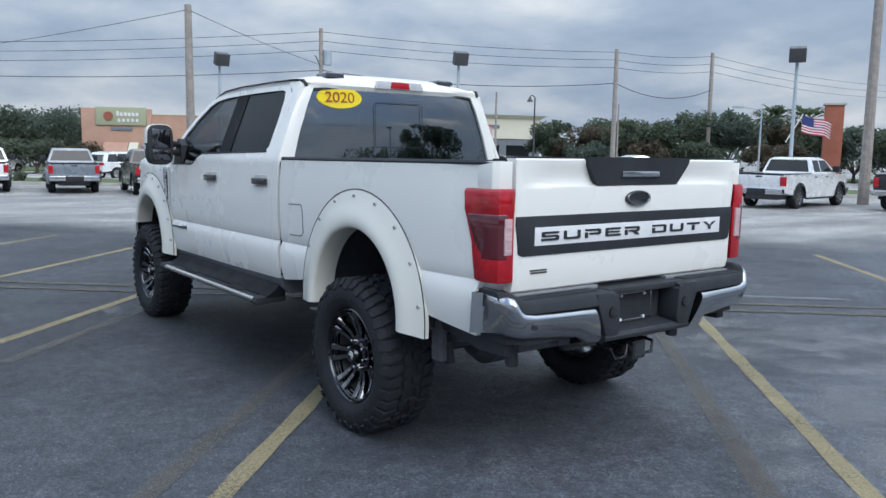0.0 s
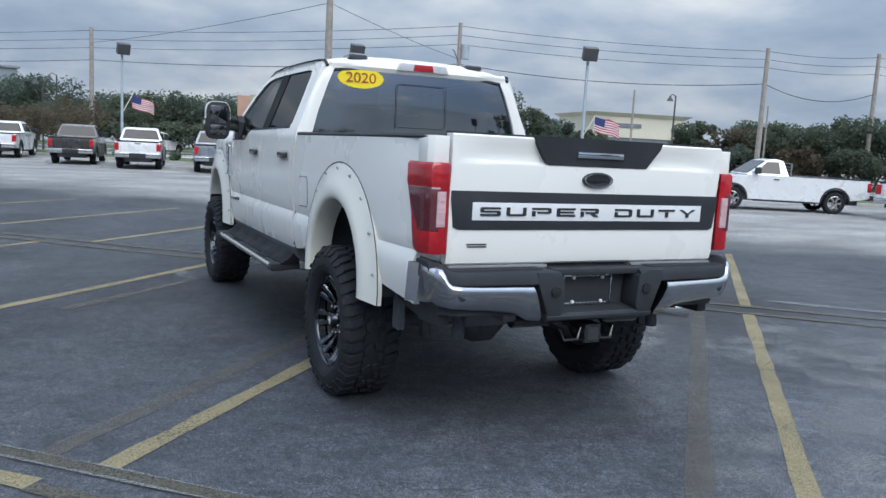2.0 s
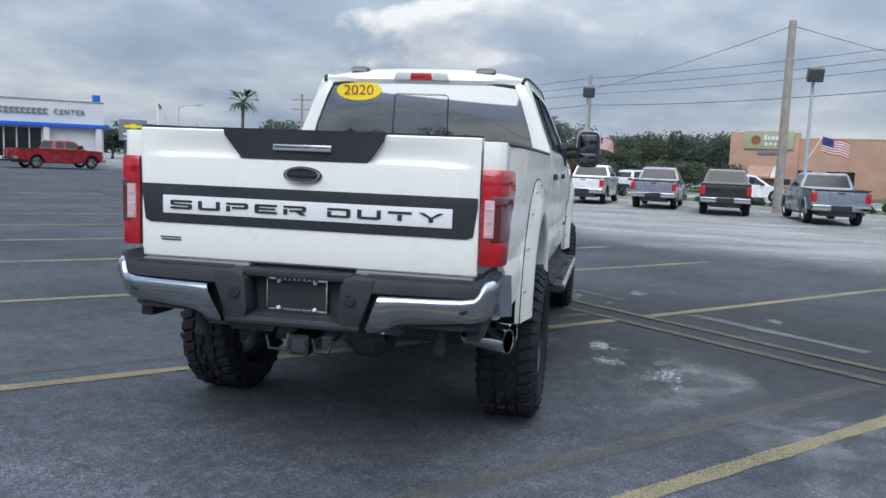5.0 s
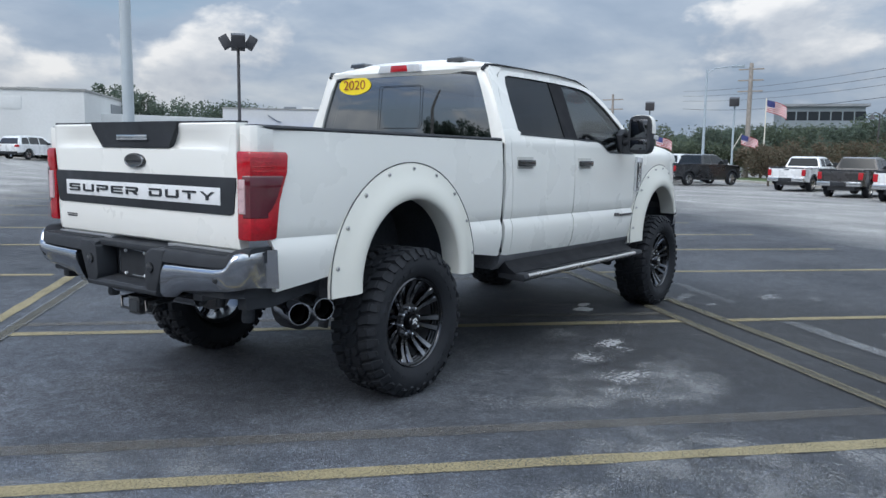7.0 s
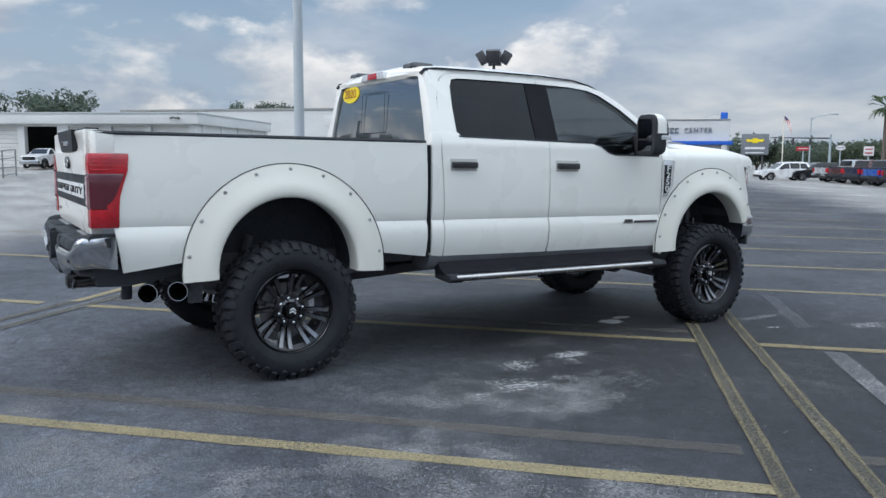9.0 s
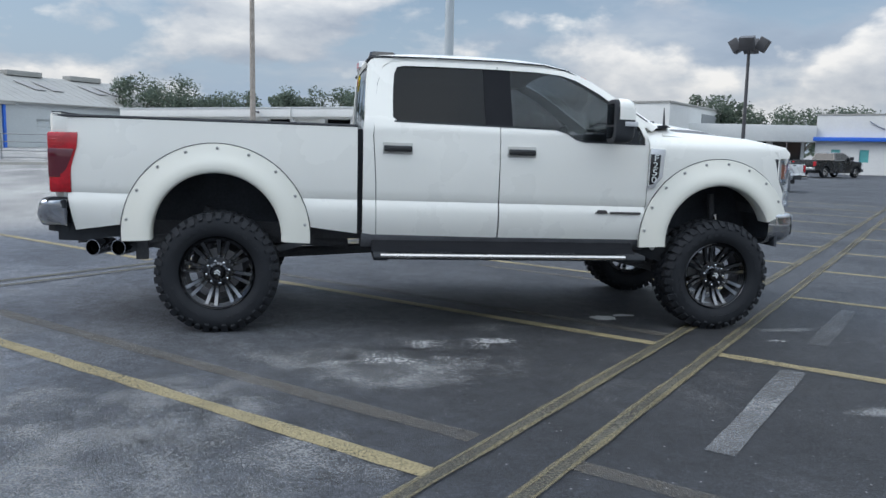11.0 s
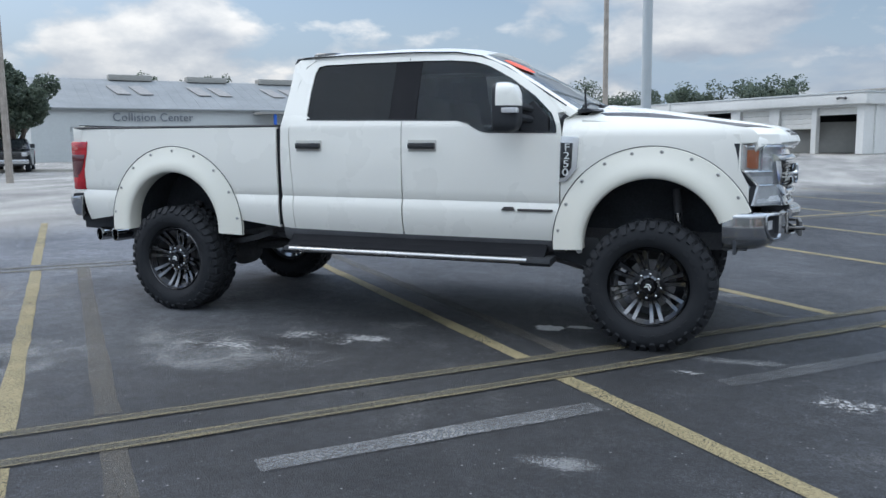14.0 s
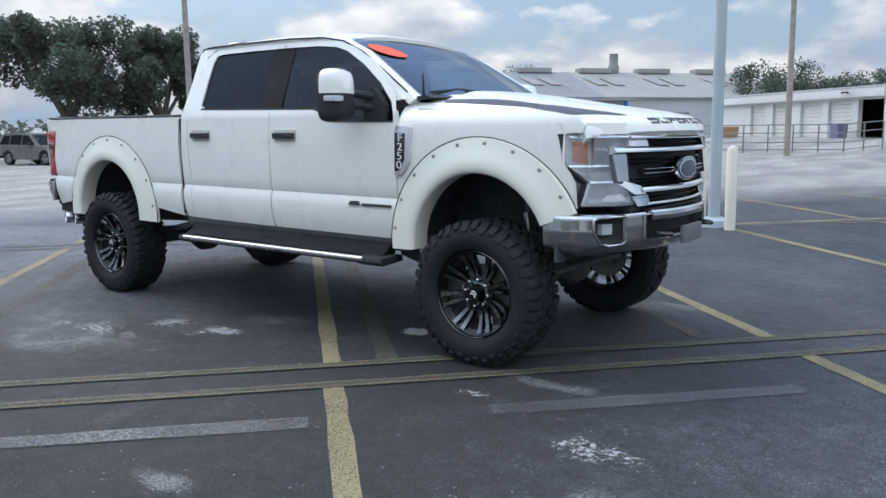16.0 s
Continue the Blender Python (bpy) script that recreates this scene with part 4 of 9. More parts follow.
    # tail lamp: red shell, smoked window, clear reverse lens
    def lamp_ring(z, grow=0.0, xf=-0.972, yi=0.852):
        ym = side_y(xf, z) + 0.002
        return [(-1.150, s * 0.862, z), (-1.205 - grow, s * yi, z), (-1.212 - grow, s * 0.90, z), (-1.200 - grow, s * (0.935 + grow), z), (-1.165, s * (0.950 + grow), z), (-1.11, s * (0.962 + grow), z), (xf, s * (ym + grow), z), (xf, s * 0.93, z), (-1.08, s * 0.92, z)]
    bm = bmesh.new()
    loft(bm, [lamp_ring(z, gr, xf) for z, gr, xf in ((1.066, 0.0, -1.040), (1.078, 0.006, -1.038), (1.165, 0.006, -1.036), (1.25, 0.004, -1.028), (1.32, 0.004, -1.006), (1.384, 0.005, -0.985), (1.40, 0.008, -0.980), (1.488, 0.008, -0.972), (1.502, 0.0, -0.976))])
    bmesh.ops.recalc_face_normals(bm, faces=bm.faces)
    lamp = tpart("tail_lamp", bm, RED_LENS, label="red tail lamp with smoked middle lens")
    bm = bmesh.new()
    loft(bm, [lamp_ring(z, gr, xf, 0.92) for z, gr, xf in ((1.174, 0.004, -1.15), (1.180, 0.009, -1.13), (1.205, 0.009, -1.09), (1.25, 0.009, -1.058), (1.32, 0.009, -1.026), (1.375, 0.010, -1.004), (1.384, 0.006, -1.004))])
    bmesh.ops.recalc_face_normals(bm, faces=bm.faces)
    tpart("smoked_lens", bm, RED_SMOKE, lamp, "smoked dark red lens")
    bm = bmesh.new()
    box(bm, -1.2225, -1.19, min(s * 0.868, s * 0.914), max(s * 0.868, s * 0.914), 1.196, 1.366, 0.004)
    tpart("reverse_lens", bm, PINK_LENS, lamp, "clear reversing lens")
    for k in range(3):
        bm = bmesh.new()
        box(bm, -1.2255, -1.21, min(s * 0.872, s * 0.910), max(s * 0.872, s * 0.910), 1.206 + k * 0.055, 1.222 + k * 0.055, 0.002)
        tpart("reverse_reflector", bm, PINK_LENS, lamp)
    for k in range(4):
        bm = bmesh.new()
        zz = 1.408 + 0.022 * k
        rod(bm, [(-1.222, s * 0.87, zz), (-1.212, s * 0.935, zz), (-1.168, s * 0.968, zz), (-1.08, s * 0.974, zz)], 0.0012, 5)
        tpart("lens_rib", bm, RED_LENS, lamp)

    # towing mirror: tall housing with a white cap round its upper front and outer side
    def mirror_ring(x, w, h, zc, grow=0.0, low=-9.0, yc=1.195):
        ring = []
        for k in range(24):
            a = 2 * math.pi * k / 24
            cy, cz = math.copysign(abs(math.cos(a)) ** 0.55, math.cos(a)), math.copysign(abs(math.sin(a)) ** 0.45, math.sin(a))
            ring.append((x, s * (yc + (w + grow) * cy), max(zc + (h + grow) * cz, low)))
        return ring
    body_ = ((2.985, 0.092, 0.150, 1.722), (2.992, 0.104, 0.166, 1.722), (3.03, 0.110, 0.172, 1.722), (3.09, 0.108, 0.170, 1.722), (3.135, 0.094, 0.154, 1.720), (3.160, 0.066, 0.118, 1.716), (3.168, 0.03, 0.06, 1.712))
    bm = bmesh.new()
    loft(bm, [mirror_ring(*q) for q in body_])
    bmesh.ops.recalc_face_normals(bm, faces=bm.faces)
    mir = tpart("towing_mirror", bm, BLACK_PLASTIC, label="tall black towing mirror with a white cap")
    bm = bmesh.new()
    loft(bm, [mirror_ring(x, w, h, zc, 0.004, 1.735) for x, w, h, zc in ((3.018, 0.108, 0.170, 1.722),) + body_[2:]] + [mirror_ring(3.173, 0.02, 0.05, 1.722, 0.0, 1.735)])
    bmesh.ops.recalc_face_normals(bm, faces=bm.faces)
    tpart("mirror_cap", bm, WHITE_PAINT, mir, "white painted mirror cap")
    bm = bmesh.new()
    box(bm, 2.980, 2.988, min(s * 1.118, s * 1.272), max(s * 1.118, s * 1.272), 1.695, 1.855, 0.006)
    tpart("mirror_glass", bm, DARK_MIRROR, mir)
    bm = bmesh.new()
    box(bm, 2.980, 2.988, min(s * 1.118, s * 1.272), max(s * 1.118, s * 1.272), 1.588, 1.680, 0.006)
    tpart("wide_angle_glass", bm, DARK_MIRROR, mir)
    bm = bmesh.new()
    box(bm, 3.06, 3.166, min(s * 1.20, s * 1.312), max(s * 1.20, s * 1.312), 1.683, 1.722, 0.010)
    tpart("mirror_lamp", bm, CLEAR_LENS, mir, "clear turn lamp with a bright rim")
    bm = bmesh.new()
    for zz in (1.66, 1.735):
        rod(bm, [(3.210, s * 0.94, zz - 0.02), (3.13, s * 1.04, zz), (3.09, s * 1.12, zz)], 0.026, 8)
    prism(bm, [(3.110, 1.57), (3.310, 1.56), (3.305, 1.66), (3.200, 1.78), (3.110, 1.72)], "y", s * 0.925, s * 0.985)
    tpart("mirror_arm", bm, BLACK_PLASTIC, mir)

    # running board
    bm = bmesh.new()
    prism(bm, [(s * 1.11, 0.615), (s * 1.125, 0.632), (s * 1.115, 0.655), (s * 0.94, 0.665), (s * 0.90, 0.66), (s * 0.90, 0.63)], "x", 1.22, 3.26)
    board = tpart("running_board", bm, BLACK_PLASTIC, label="black running board with a bright edge strip")
    bm = bmesh.new()
    rod(bm, [(1.22, s * 1.112, 0.642), (1.6, s * 1.114, 0.642), (3.0, s * 1.114, 0.642), (3.19, s * 1.112, 0.642)], 0.021, 12)
    tpart("edge_strip", bm, STEEL, board)
    for x0, x1 in ((1.165, 1.275), (3.135, 3.36)):
        bm = bmesh.new()
        prism(bm, [(s * 1.11, 0.605), (s * 1.132, 0.63), (s * 1.12, 0.662), (s * 0.94, 0.67), (s * 0.90, 0.66), (s * 0.90, 0.62)], "x", x0, x1, 0.008)
        tpart("end_cap", bm, BLACK_PLASTIC, board)
    # sloping shroud from the rocker down to the step
    bm = bmesh.new()
    prism(bm, [(s * 0.93, 0.775), (s * 0.985, 0.700), (s * 1.05, 0.668), (s * 1.05, 0.655), (s * 0.91, 0.655), (s * 0.90, 0.76)], "x", 1.16, 3.30, 0.004)
    tpart("step_shroud", bm, PILLAR_BLACK, board)
    for k in range(14):
        bm = bmesh.new()
        x = 1.55 + k * 0.035 if k < 7 else 2.55 + (k - 7) * 0.035
        box(bm, x, x + 0.018, min(s * 0.96, s * 1.09), max(s * 0.96, s * 1.09), 0.660, 0.669)
        tpart("tread_rib", bm, BLACK_PLASTIC, board)
    for x in (1.45, 2.25, 3.1):
        bm = bmesh.new()
        rod(bm, [(x, s * 0.62, 0.74), (x, s * 0.86, 0.70), (x, s * 0.96, 0.64)], 0.025, 8)
        tpart("bracket", bm, DARK_METAL, board)
    # dark suspension bracket behind the front wheel, with two bright bushings
    bm = bmesh.new()
    prism(bm, [(3.33, 0.80), (3.33, 0.66), (3.40, 0.64), (3.66, 0.565), (3.70, 0.60), (3.66, 0.80)], "y", s * 0.86, s * 0.885, 0.004)
    brk = tpart("suspension_bracket", bm, BLACK_PLASTIC)
    for bx, bz, br in ((3.42, 0.715, 0.017), (3.52, 0.705, 0.022)):
        bm = bmesh.new()
        rod(bm, [(bx, s * 0.88, bz), (bx, s * 0.893, bz)], br, 14)
        tpart("bushing", bm, SILVER_PLATE, brk)
    # rocker below the doors
    bm = bmesh.new()
    prism(bm, [(s * 0.965, 0.80), (s * 0.95, 0.735), (s * 0.90, 0.685), (s * 0.70, 0.69), (s * 0.70, 0.80)], "x", 1.08, 3.42)
    tpart("rocker_panel", bm, DARK_METAL)

    # fender badge
    bm = bmesh.new()
    b0 = side_y(3.5, 1.4) - 0.004
    prism(bm, [(3.400, 1.205), (3.452, 1.212), (3.522, 1.30), (3.536, 1.512), (3.530, 1.522), (3.412, 1.528), (3.404, 1.48)], "y", s * b0, s * (b0 + 0.028), 0.004)
    badge = tpart("fender_badge", bm, BADGE_SILVER, label="chrome-edged black fender vent badge")
    bm = bmesh.new()
    prism(bm, [(3.404, 1.232), (3.440, 1.238), (3.486, 1.308), (3.496, 1.478), (3.410, 1.482)], "y", s * (b0 + 0.01), s * (b0 + 0.031), 0.003)
    tpart("badge_inset", bm, BLACK_GLOSS, badge)
    for k, ch in enumerate("F250"):
        m = Matrix.Translation((3.456 - 0.004 * k, s * (b0 + 0.032), 1.448 - 0.058 * k - RAKE * 3.46)) @ (pose(0, 0, 0, 90, 0, 0) if s < 0 else pose(0, 0, 0, 90, 0, 180))
        letters(ch, 0.072, 0.002, SILVER_PLATE, badge, m, "badge_character", wide=1.35)
    # door lettering too small to read: bars
    bm = bmesh.new()
    yb = side_y(3.2, 1.0)
    box(bm, 3.09, 3.35, min(s * (yb - 0.01), s * (yb + 0.014)), max(s * (yb - 0.01), s * (yb + 0.014)), 0.988, 1.006, 0.002)
    tpart("door_emblem_bar", bm, GREY_GRAPHIC, front_door)
    bm = bmesh.new()
    prism(bm, [(2.965, 0.992), (3.01, 0.99), (3.07, 0.992), (3.055, 1.018), (2.99, 1.018)], "y", s * (yb - 0.01), s * (yb + 0.014))
    tpart("door_emblem", bm, GREY_GRAPHIC, front_door)

# fuel door on the left bed side: a thin raised outline
bm = bmesh.new()
rod(bm, [(0.90, side_y(0.9, 1.33) + 0.001, 1.325), (0.72, side_y(0.72, 1.33) + 0.001, 1.33), (0.70, side_y(0.7, 1.3) + 0.001, 1.29), (0.70, side_y(0.7, 1.15) + 0.001, 1.15), (0.73, side_y(0.7, 1.13) + 0.001, 1.125), (0.90, side_y(0.9, 1.12) + 0.001, 1.12)], 0.0035, 6)
tpart("fuel_door_seam", bm, DARK_METAL)

# bed floor, front wall, cab back wall
bm = bmesh.new()
box(bm, -1.12, -0.585, -0.86, 0.86, 0.98, 1.02)
box(bm, -0.585, 0.585, -0.42, 0.42, 0.98, 1.02)
box(bm, 0.585, 1.0, -0.86, 0.86, 0.98, 1.02)
box(bm, 1.0, 1.034, -0.93, 0.93, 0.82, 1.60)
tpart("bed_floor", bm, DARK_METAL)
bm = bmesh.new()
box(bm, 1.095, 1.125, -0.96, 0.96, 0.80, 1.60)
tpart("cab_back", bm, BLACK_PLASTIC)

# tailgate: one skin with a lip along its top
prof = [(-1.176, 1.008), (-1.192, 1.018), (-1.202, 1.06), (-1.205, 1.19), (-1.205, 1.385), (-1.213, 1.496), (-1.211, 1.508), (-1.190, 1.520), (-1.184, 1.534), (-1.188, 1.560), (-1.200, 1.600), (-1.211, 1.628), (-1.211, 1.636), (-1.203, 1.643), (-1.13, 1.645), (-1.13, 1.02)]
bm = bmesh.new()
rings = []
for y in (-0.842, -0.83, -0.80, -0.74, -0.67, -0.6, -0.3, 0, 0.3, 0.6, 0.67, 0.74, 0.80, 0.83, 0.842):
    shrink = 0.006 if abs(y) > 0.84 else 0.0
    flush = min(1.0, max(0.0, (abs(y) - 0.60) / 0.20))        # the hollow runs out towards the corners
    rings.append([((x + (-1.211 - x) * flush if 1.51 < z < 1.63 else x) + (shrink if x < -1.14 else 0), y, z) for x, z in prof])
loft(bm, rings)
bmesh.ops.recalc_face_normals(bm, faces=bm.faces)
gate = tpart("tailgate", bm, WHITE_PAINT, label="white tailgate with a black band")
bm = bmesh.new()
prism(bm, [(0.836, 1.372), (-0.836, 1.372), (-0.836, 1.330), (-0.82, 1.195), (-0.79, 1.183), (0.79, 1.183), (0.82, 1.195), (0.836, 1.330)], "x", -1.212, -1.20, 0.003)
tpart("black_band", bm, BLACK_PLASTIC, gate, "matt black band")
bm = bmesh.new()
box(bm, -1.2155, -1.205, -0.722, 0.722, 1.230, 1.318, 0.002)
tpart("letter_plate", bm, SILVER_PLATE, gate)
wide_letters("SUPER DUTY", 0.113, 0.043, 0.004, 0.034, 0.105, BLACK_PLASTIC, gate, lambda a, b, d: (-1.1945 - d, -a, 1.274 + b + 0.0125))
bm = bmesh.new()
loft(bm, [[(x, y, z) for y, z in ((0.40, 1.652), (-0.40, 1.652), (-0.39, 1.615), (-0.31, 1.512), (0.31, 1.512), (0.39, 1.615))] for x in (-1.232, -1.19)])
for v in bm.verts:
    if v.co.z < 1.55:
        v.co.x += 0.014
    elif v.co.z < 1.63:
        v.co.x += 0.002
bmesh.ops.recalc_face_normals(bm, faces=bm.faces)
tpart("handle_applique", bm, BLACK_PLASTIC, gate, "black plastic handle surround")
bm = bmesh.new()
box(bm, -1.236, -1.205, -0.145, 0.145, 1.552, 1.583, 0.006)
tpart("gate_handle", bm, CHROME, gate, "chrome handle")
bm = bmesh.new()
prism(bm, [(0.42, 1.643), (-0.842, 1.643), (-0.842, 1.652), (0.842, 1.652), (0.842, 1.643)], "x", -1.2, -1.12)
tpart("top_cap", bm, BLACK_PLASTIC, gate)
bm = bmesh.new()
loft(bm, [[(x, 0.095 * k * math.cos(a), 1.442 + 0.041 * k * math.sin(a)) for a in [2 * math.pi * i / 32 for i in range(32)]] for x, k in ((-1.205, 1.0), (-1.222, 1.0), (-1.226, 0.95), (-1.224, 0.86), (-1.224, 0.01))])
bmesh.ops.recalc_face_normals(bm, faces=bm.faces)
tpart("oval_emblem", bm, BLACK_GLOSS, gate, "dark oval emblem")
bm = bmesh.new()
loft(bm, [[(x, 0.088 * k * math.cos(a), 1.442 + 0.037 * k * math.sin(a)) for a in [2 * math.pi * i / 32 for i in range(32)]] for x, k in ((-1.2255, 1.0), (-1.2275, 0.98), (-1.2275, 0.9), (-1.2255, 0.88))], True, False)
tpart("oval_rim", bm, STEEL, gate)
bm = bmesh.new()
for y0, y1, z in ((0.74, 0.63, 1.108), (0.735, 0.63, 1.096)):
    box(bm, -1.2075, -1.20, y1, y0, z, z + 0.007)
tpart("dealer_decal_bars", bm, GREY_GRAPHIC, gate)

# rear bumper
def bpart(name, bm, material, parent=None, label="", angle=35.0):
    """A part of the rear bumper, given in true places behind the bed."""
    for v in bm.verts:
        if v.co.x < -1.0:
            v.co.x = -1.0 + (v.co.x + 1.0) / 0.9
    return tpart(name, bm, material, parent, label, angle)


def bumper_face(y):
    """Where the bumper's rear face lies at a place across."""
    y = abs(y)
    return -1.318 + 0.018 * (y / 0.81) ** 3 + (0.0 if y < 0.84 else 2.2 * (y - 0.84) ** 1.5)


def bumper_end(s):
    """One chrome end: high at the corner, stepped down beside the pad, slanting at its inner end."""
    bm = bmesh.new()
    st = [(-1.06, 0.938, 1.016, 0.822), (-1.13, 0.940, 1.016, 0.821), (-1.19, 0.936, 1.015, 0.820)]
    for y, zt, zb in ((0.925, 1.010, 0.817), (0.90, 1.002, 0.814), (0.885, 0.980, 0.812), (0.872, 0.950, 0.811), (0.855, 0.932, 0.809), (0.80, 0.925, 0.805), (0.70, 0.922, 0.797), (0.58, 0.920, 0.787), (0.50, 0.919, 0.777), (0.46, 0.918, 0.755), (0.43, 0.918, 0.738), (0.385, 0.917, 0.732)):
        st.append((bumper_face(y), y, zt, zb))
    rings = []
    for i, (x, y, zt, zb) in enumerate(st):
        m = zt - zb
        ax, ay = (st[min(i + 1, len(st) - 1)][0] - st[max(i - 1, 0)][0], st[min(i + 1, len(st) - 1)][1] - st[max(i - 1, 0)][1])
        ln_ = math.hypot(ax, ay)
        ox, oy = ay / ln_, -ax / ln_                     # outward
        if ox > 0:
            ox, oy = -ox, -oy
        lean = lambda k: (0.075 * (0.5 - k)) if i == len(st) - 1 else 0.0
        ring = []
        for k, d in ((0.0, -0.045), (0.02, -0.030), (0.12, -0.016), (0.35, -0.002), (0.60, 0.009), (0.80, 0.014), (0.93, 0.009), (1.0, -0.006), (1.0, -0.05), (0.0, -0.06)):
            ring.append((x + ox * d, s * (y + oy * d - lean(k) * (1 if d > -0.03 else 0.6)), zb + m * k))
        rings.append(ring)
    loft(bm, rings)
    bmesh.ops.recalc_face_normals(bm, faces=bm.faces)
    return bm


# dark core, hidden behind chrome and pads
bm = bmesh.new()
loft(bm, [[(x, y, z) for x, y in ((-1.08, 0.875), (-1.08, -0.875), (-1.18, -0.875), (-1.245, -0.80), (-1.255, -0.40), (-1.17, -0.26), (-1.17, 0.26), (-1.255, 0.40), (-1.245, 0.80), (-1.18, 0.875))] for z in (0.77, 0.90, 0.985)])
bmesh.ops.recalc_face_normals(bm, faces=bm.faces)
bumper = bpart("rear_bumper", bm, BLACK_PLASTIC, label="rear bumper with chrome ends and black step pad")
for s in (1, -1):
    be = bpart("chrome_end", bumper_end(s), BUMPER_CHROME, bumper, "chrome bumper end", 50)
    bm = bmesh.new()
    rod(bm, [(-1.27, s * 0.806, 0.878), (-1.304, s * 0.806, 0.878), (-1.307, s * 0.806, 0.878)], [0.024, 0.024, 0.019], 16)
    bpart("parking_sensor", bm, BLACK_PLASTIC, be)
    # step pad, rising to a cap at the corner
    bm = bmesh.new()
    rings = []
    for y, zt in ((0.25, 0.982), (0.30, 0.990), (0.60, 0.992), (0.80, 0.994), (0.86, 0.998), (0.885, 1.022), (0.92, 1.032), (0.945, 1.030)):
        xf = bumper_face(y) + 0.012
        rings.append([(-1.03, s * y, zt), (xf + 0.035, s * y, zt), (xf + 0.012, s * y, zt - 0.006), (xf, s * y, zt - 0.022), (xf - 0.002, s * y, zt - 0.065), (xf + 0.03, s * y, zt - 0.08), (-1.03, s * y, zt - 0.08)])
    loft(bm, rings)
    bmesh.ops.recalc_face_normals(bm, faces=bm.faces)
    pad = bpart("step_pad", bm, BLACK_PLASTIC, bumper)
    for k in range(7):
        bm = bmesh.new()
        box(bm, -1.262 + k * 0.021, -1.252 + k * 0.021, min(s * 0.34, s * 0.84), max(s * 0.34, s * 0.84), 0.988, 0.9975, 0.002)
        bpart("pad_rib", bm, BLACK_PLASTIC, pad)
    # cheek between chrome and plate pocket
    bm = bmesh.new()
    prism(bm, [(s * 0.385, 0.925), (s * 0.318, 0.735), (s * 0.245, 0.745), (s * 0.225, 0.80), (s * 0.235, 0.955), (s * 0.30, 0.985), (s * 0.40, 0.985)], "x", -1.308, -1.18, 0.012)
    bpart("cheek", bm, BLACK_PLASTIC, bumper)
    bm = bmesh.new()
    rod(bm, [(-1.30, s * 0.285, 0.885), (-1.318, s * 0.285, 0.885), (-1.320, s * 0.285, 0.885)], [0.030, 0.028, 0.02], 14)
    bpart("socket_cover", bm, BLACK_GLOSS, bumper)
    # bright sill strip under the gate
    bm = bmesh.new()
    box(bm, -1.188, -1.10, min(s * 0.27, s * 0.83), max(s * 0.27, s * 0.83), 0.990, 1.006, 0.003)
    bpart("gate_sill", bm, SILL_GREY, bumper, "grey sill strip under the tailgate")
bm = bmesh.new()
box(bm, -1.268, -1.10, -0.27, 0.27, 0.958, 0.992, 0.012)
bpart("pocket_hood", bm, BLACK_PLASTIC, bumper)
bm = bmesh.new()
prism(bm, [(-1.295, 0.772), (-1.312, 0.758), (-1.308, 0.738), (-1.28, 0.728), (-1.16, 0.728), (-1.16, 0.79), (-1.20, 0.785)], "y", -0.33, 0.33, 0.005)
bpart("lower_lip", bm, BLACK_PLASTIC, bumper)
bm = bmesh.new()
prism(bm, [(-1.214, 0.783), (-1.296, 0.771), (-1.296, 0.767), (-1.214, 0.775)], "y", -0.21, 0.21)
bpart("lip_step", bm, SILL_GREY, bumper)
# plate and frame (the plate stays blank)
bm = bmesh.new()
box(bm, -1.196, -1.184, -0.138, 0.172, 0.792, 0.952, 0.003)
plate = bpart("plate_panel", bm, BLACK_PLASTIC, bumper)
bm = bmesh.new()
for y0, y1, z0, z1 in ((-0.138, 0.172, 0.940, 0.953), (-0.138, 0.172, 0.789, 0.804), (-0.138, -0.130, 0.80, 0.945), (0.164, 0.172, 0.80, 0.945)):
    box(bm, -1.203, -1.194, y0, y1, z0, z1, 0.002)
bpart("plate_frame", bm, CHROME, bumper, "chrome plate frame")
for k in range(9):
    for z in (0.793, 0.943):
        bm = bmesh.new()
        box(bm, -1.2055, -1.20, -0.09 + k * 0.0245, -0.075 + k * 0.0245, z, z + 0.007)
        bpart("plate_frame_bar", bm, BLACK_PLASTIC, bumper)
for yy in (-0.075, 0.108):
    for zz in (0.934, 0.806):
        bm = bmesh.new()
        rod(bm, [(-1.19, yy, zz), (-1.207, yy, zz), (-1.209, yy, zz)], [0.009, 0.009, 0.005], 10)
        bpart("plate_screw", bm, SILVER_PLATE, bumper)

# roof, rear window, windscreen
def roof_ring(x, zt, half, zs_):
    """Across the roof at one place: from the left drip rail over the top to the right one."""
    pts = []
    for i in range(17):
        k = -1 + 2 * i / 16
        pts.append((x, half * k, zs_ + (zt - zs_) * (1 - abs(k) ** 3.2)))
    return pts


bm = bmesh.new()
ro = [(1.135, 2.170, 0.735, 2.138), (1.16, 2.204, 0.75, 2.154), (1.25, 2.234, 0.768, 2.164), (1.5, 2.254, 0.776, 2.172), (2.0, 2.262, 0.778, 2.176), (2.4, 2.252, 0.776, 2.170), (2.62, 2.230, 0.770, 2.156), (2.78, 2.197, 0.762, 2.124)]
upper = [roof_ring(*q) for q in ro]
lower = [[(x, y, z - 0.03) for x, y, z in roof_ring(*q)] for q in ro]
loft(bm, [a + b[::-1] for a, b in zip(upper, lower)])
bmesh.ops.recalc_face_normals(bm, faces=bm.faces)
roof = tpart("roof", bm, WHITE_PAINT)
bm = bmesh.new()
loft(bm, [[(x, y * 0.97, z - 0.033) for x, y, z in roof_ring(*q)] + [(x, y * 0.97, z - 0.045) for x, y, z in roof_ring(*q)[::-1]] for q in ro])
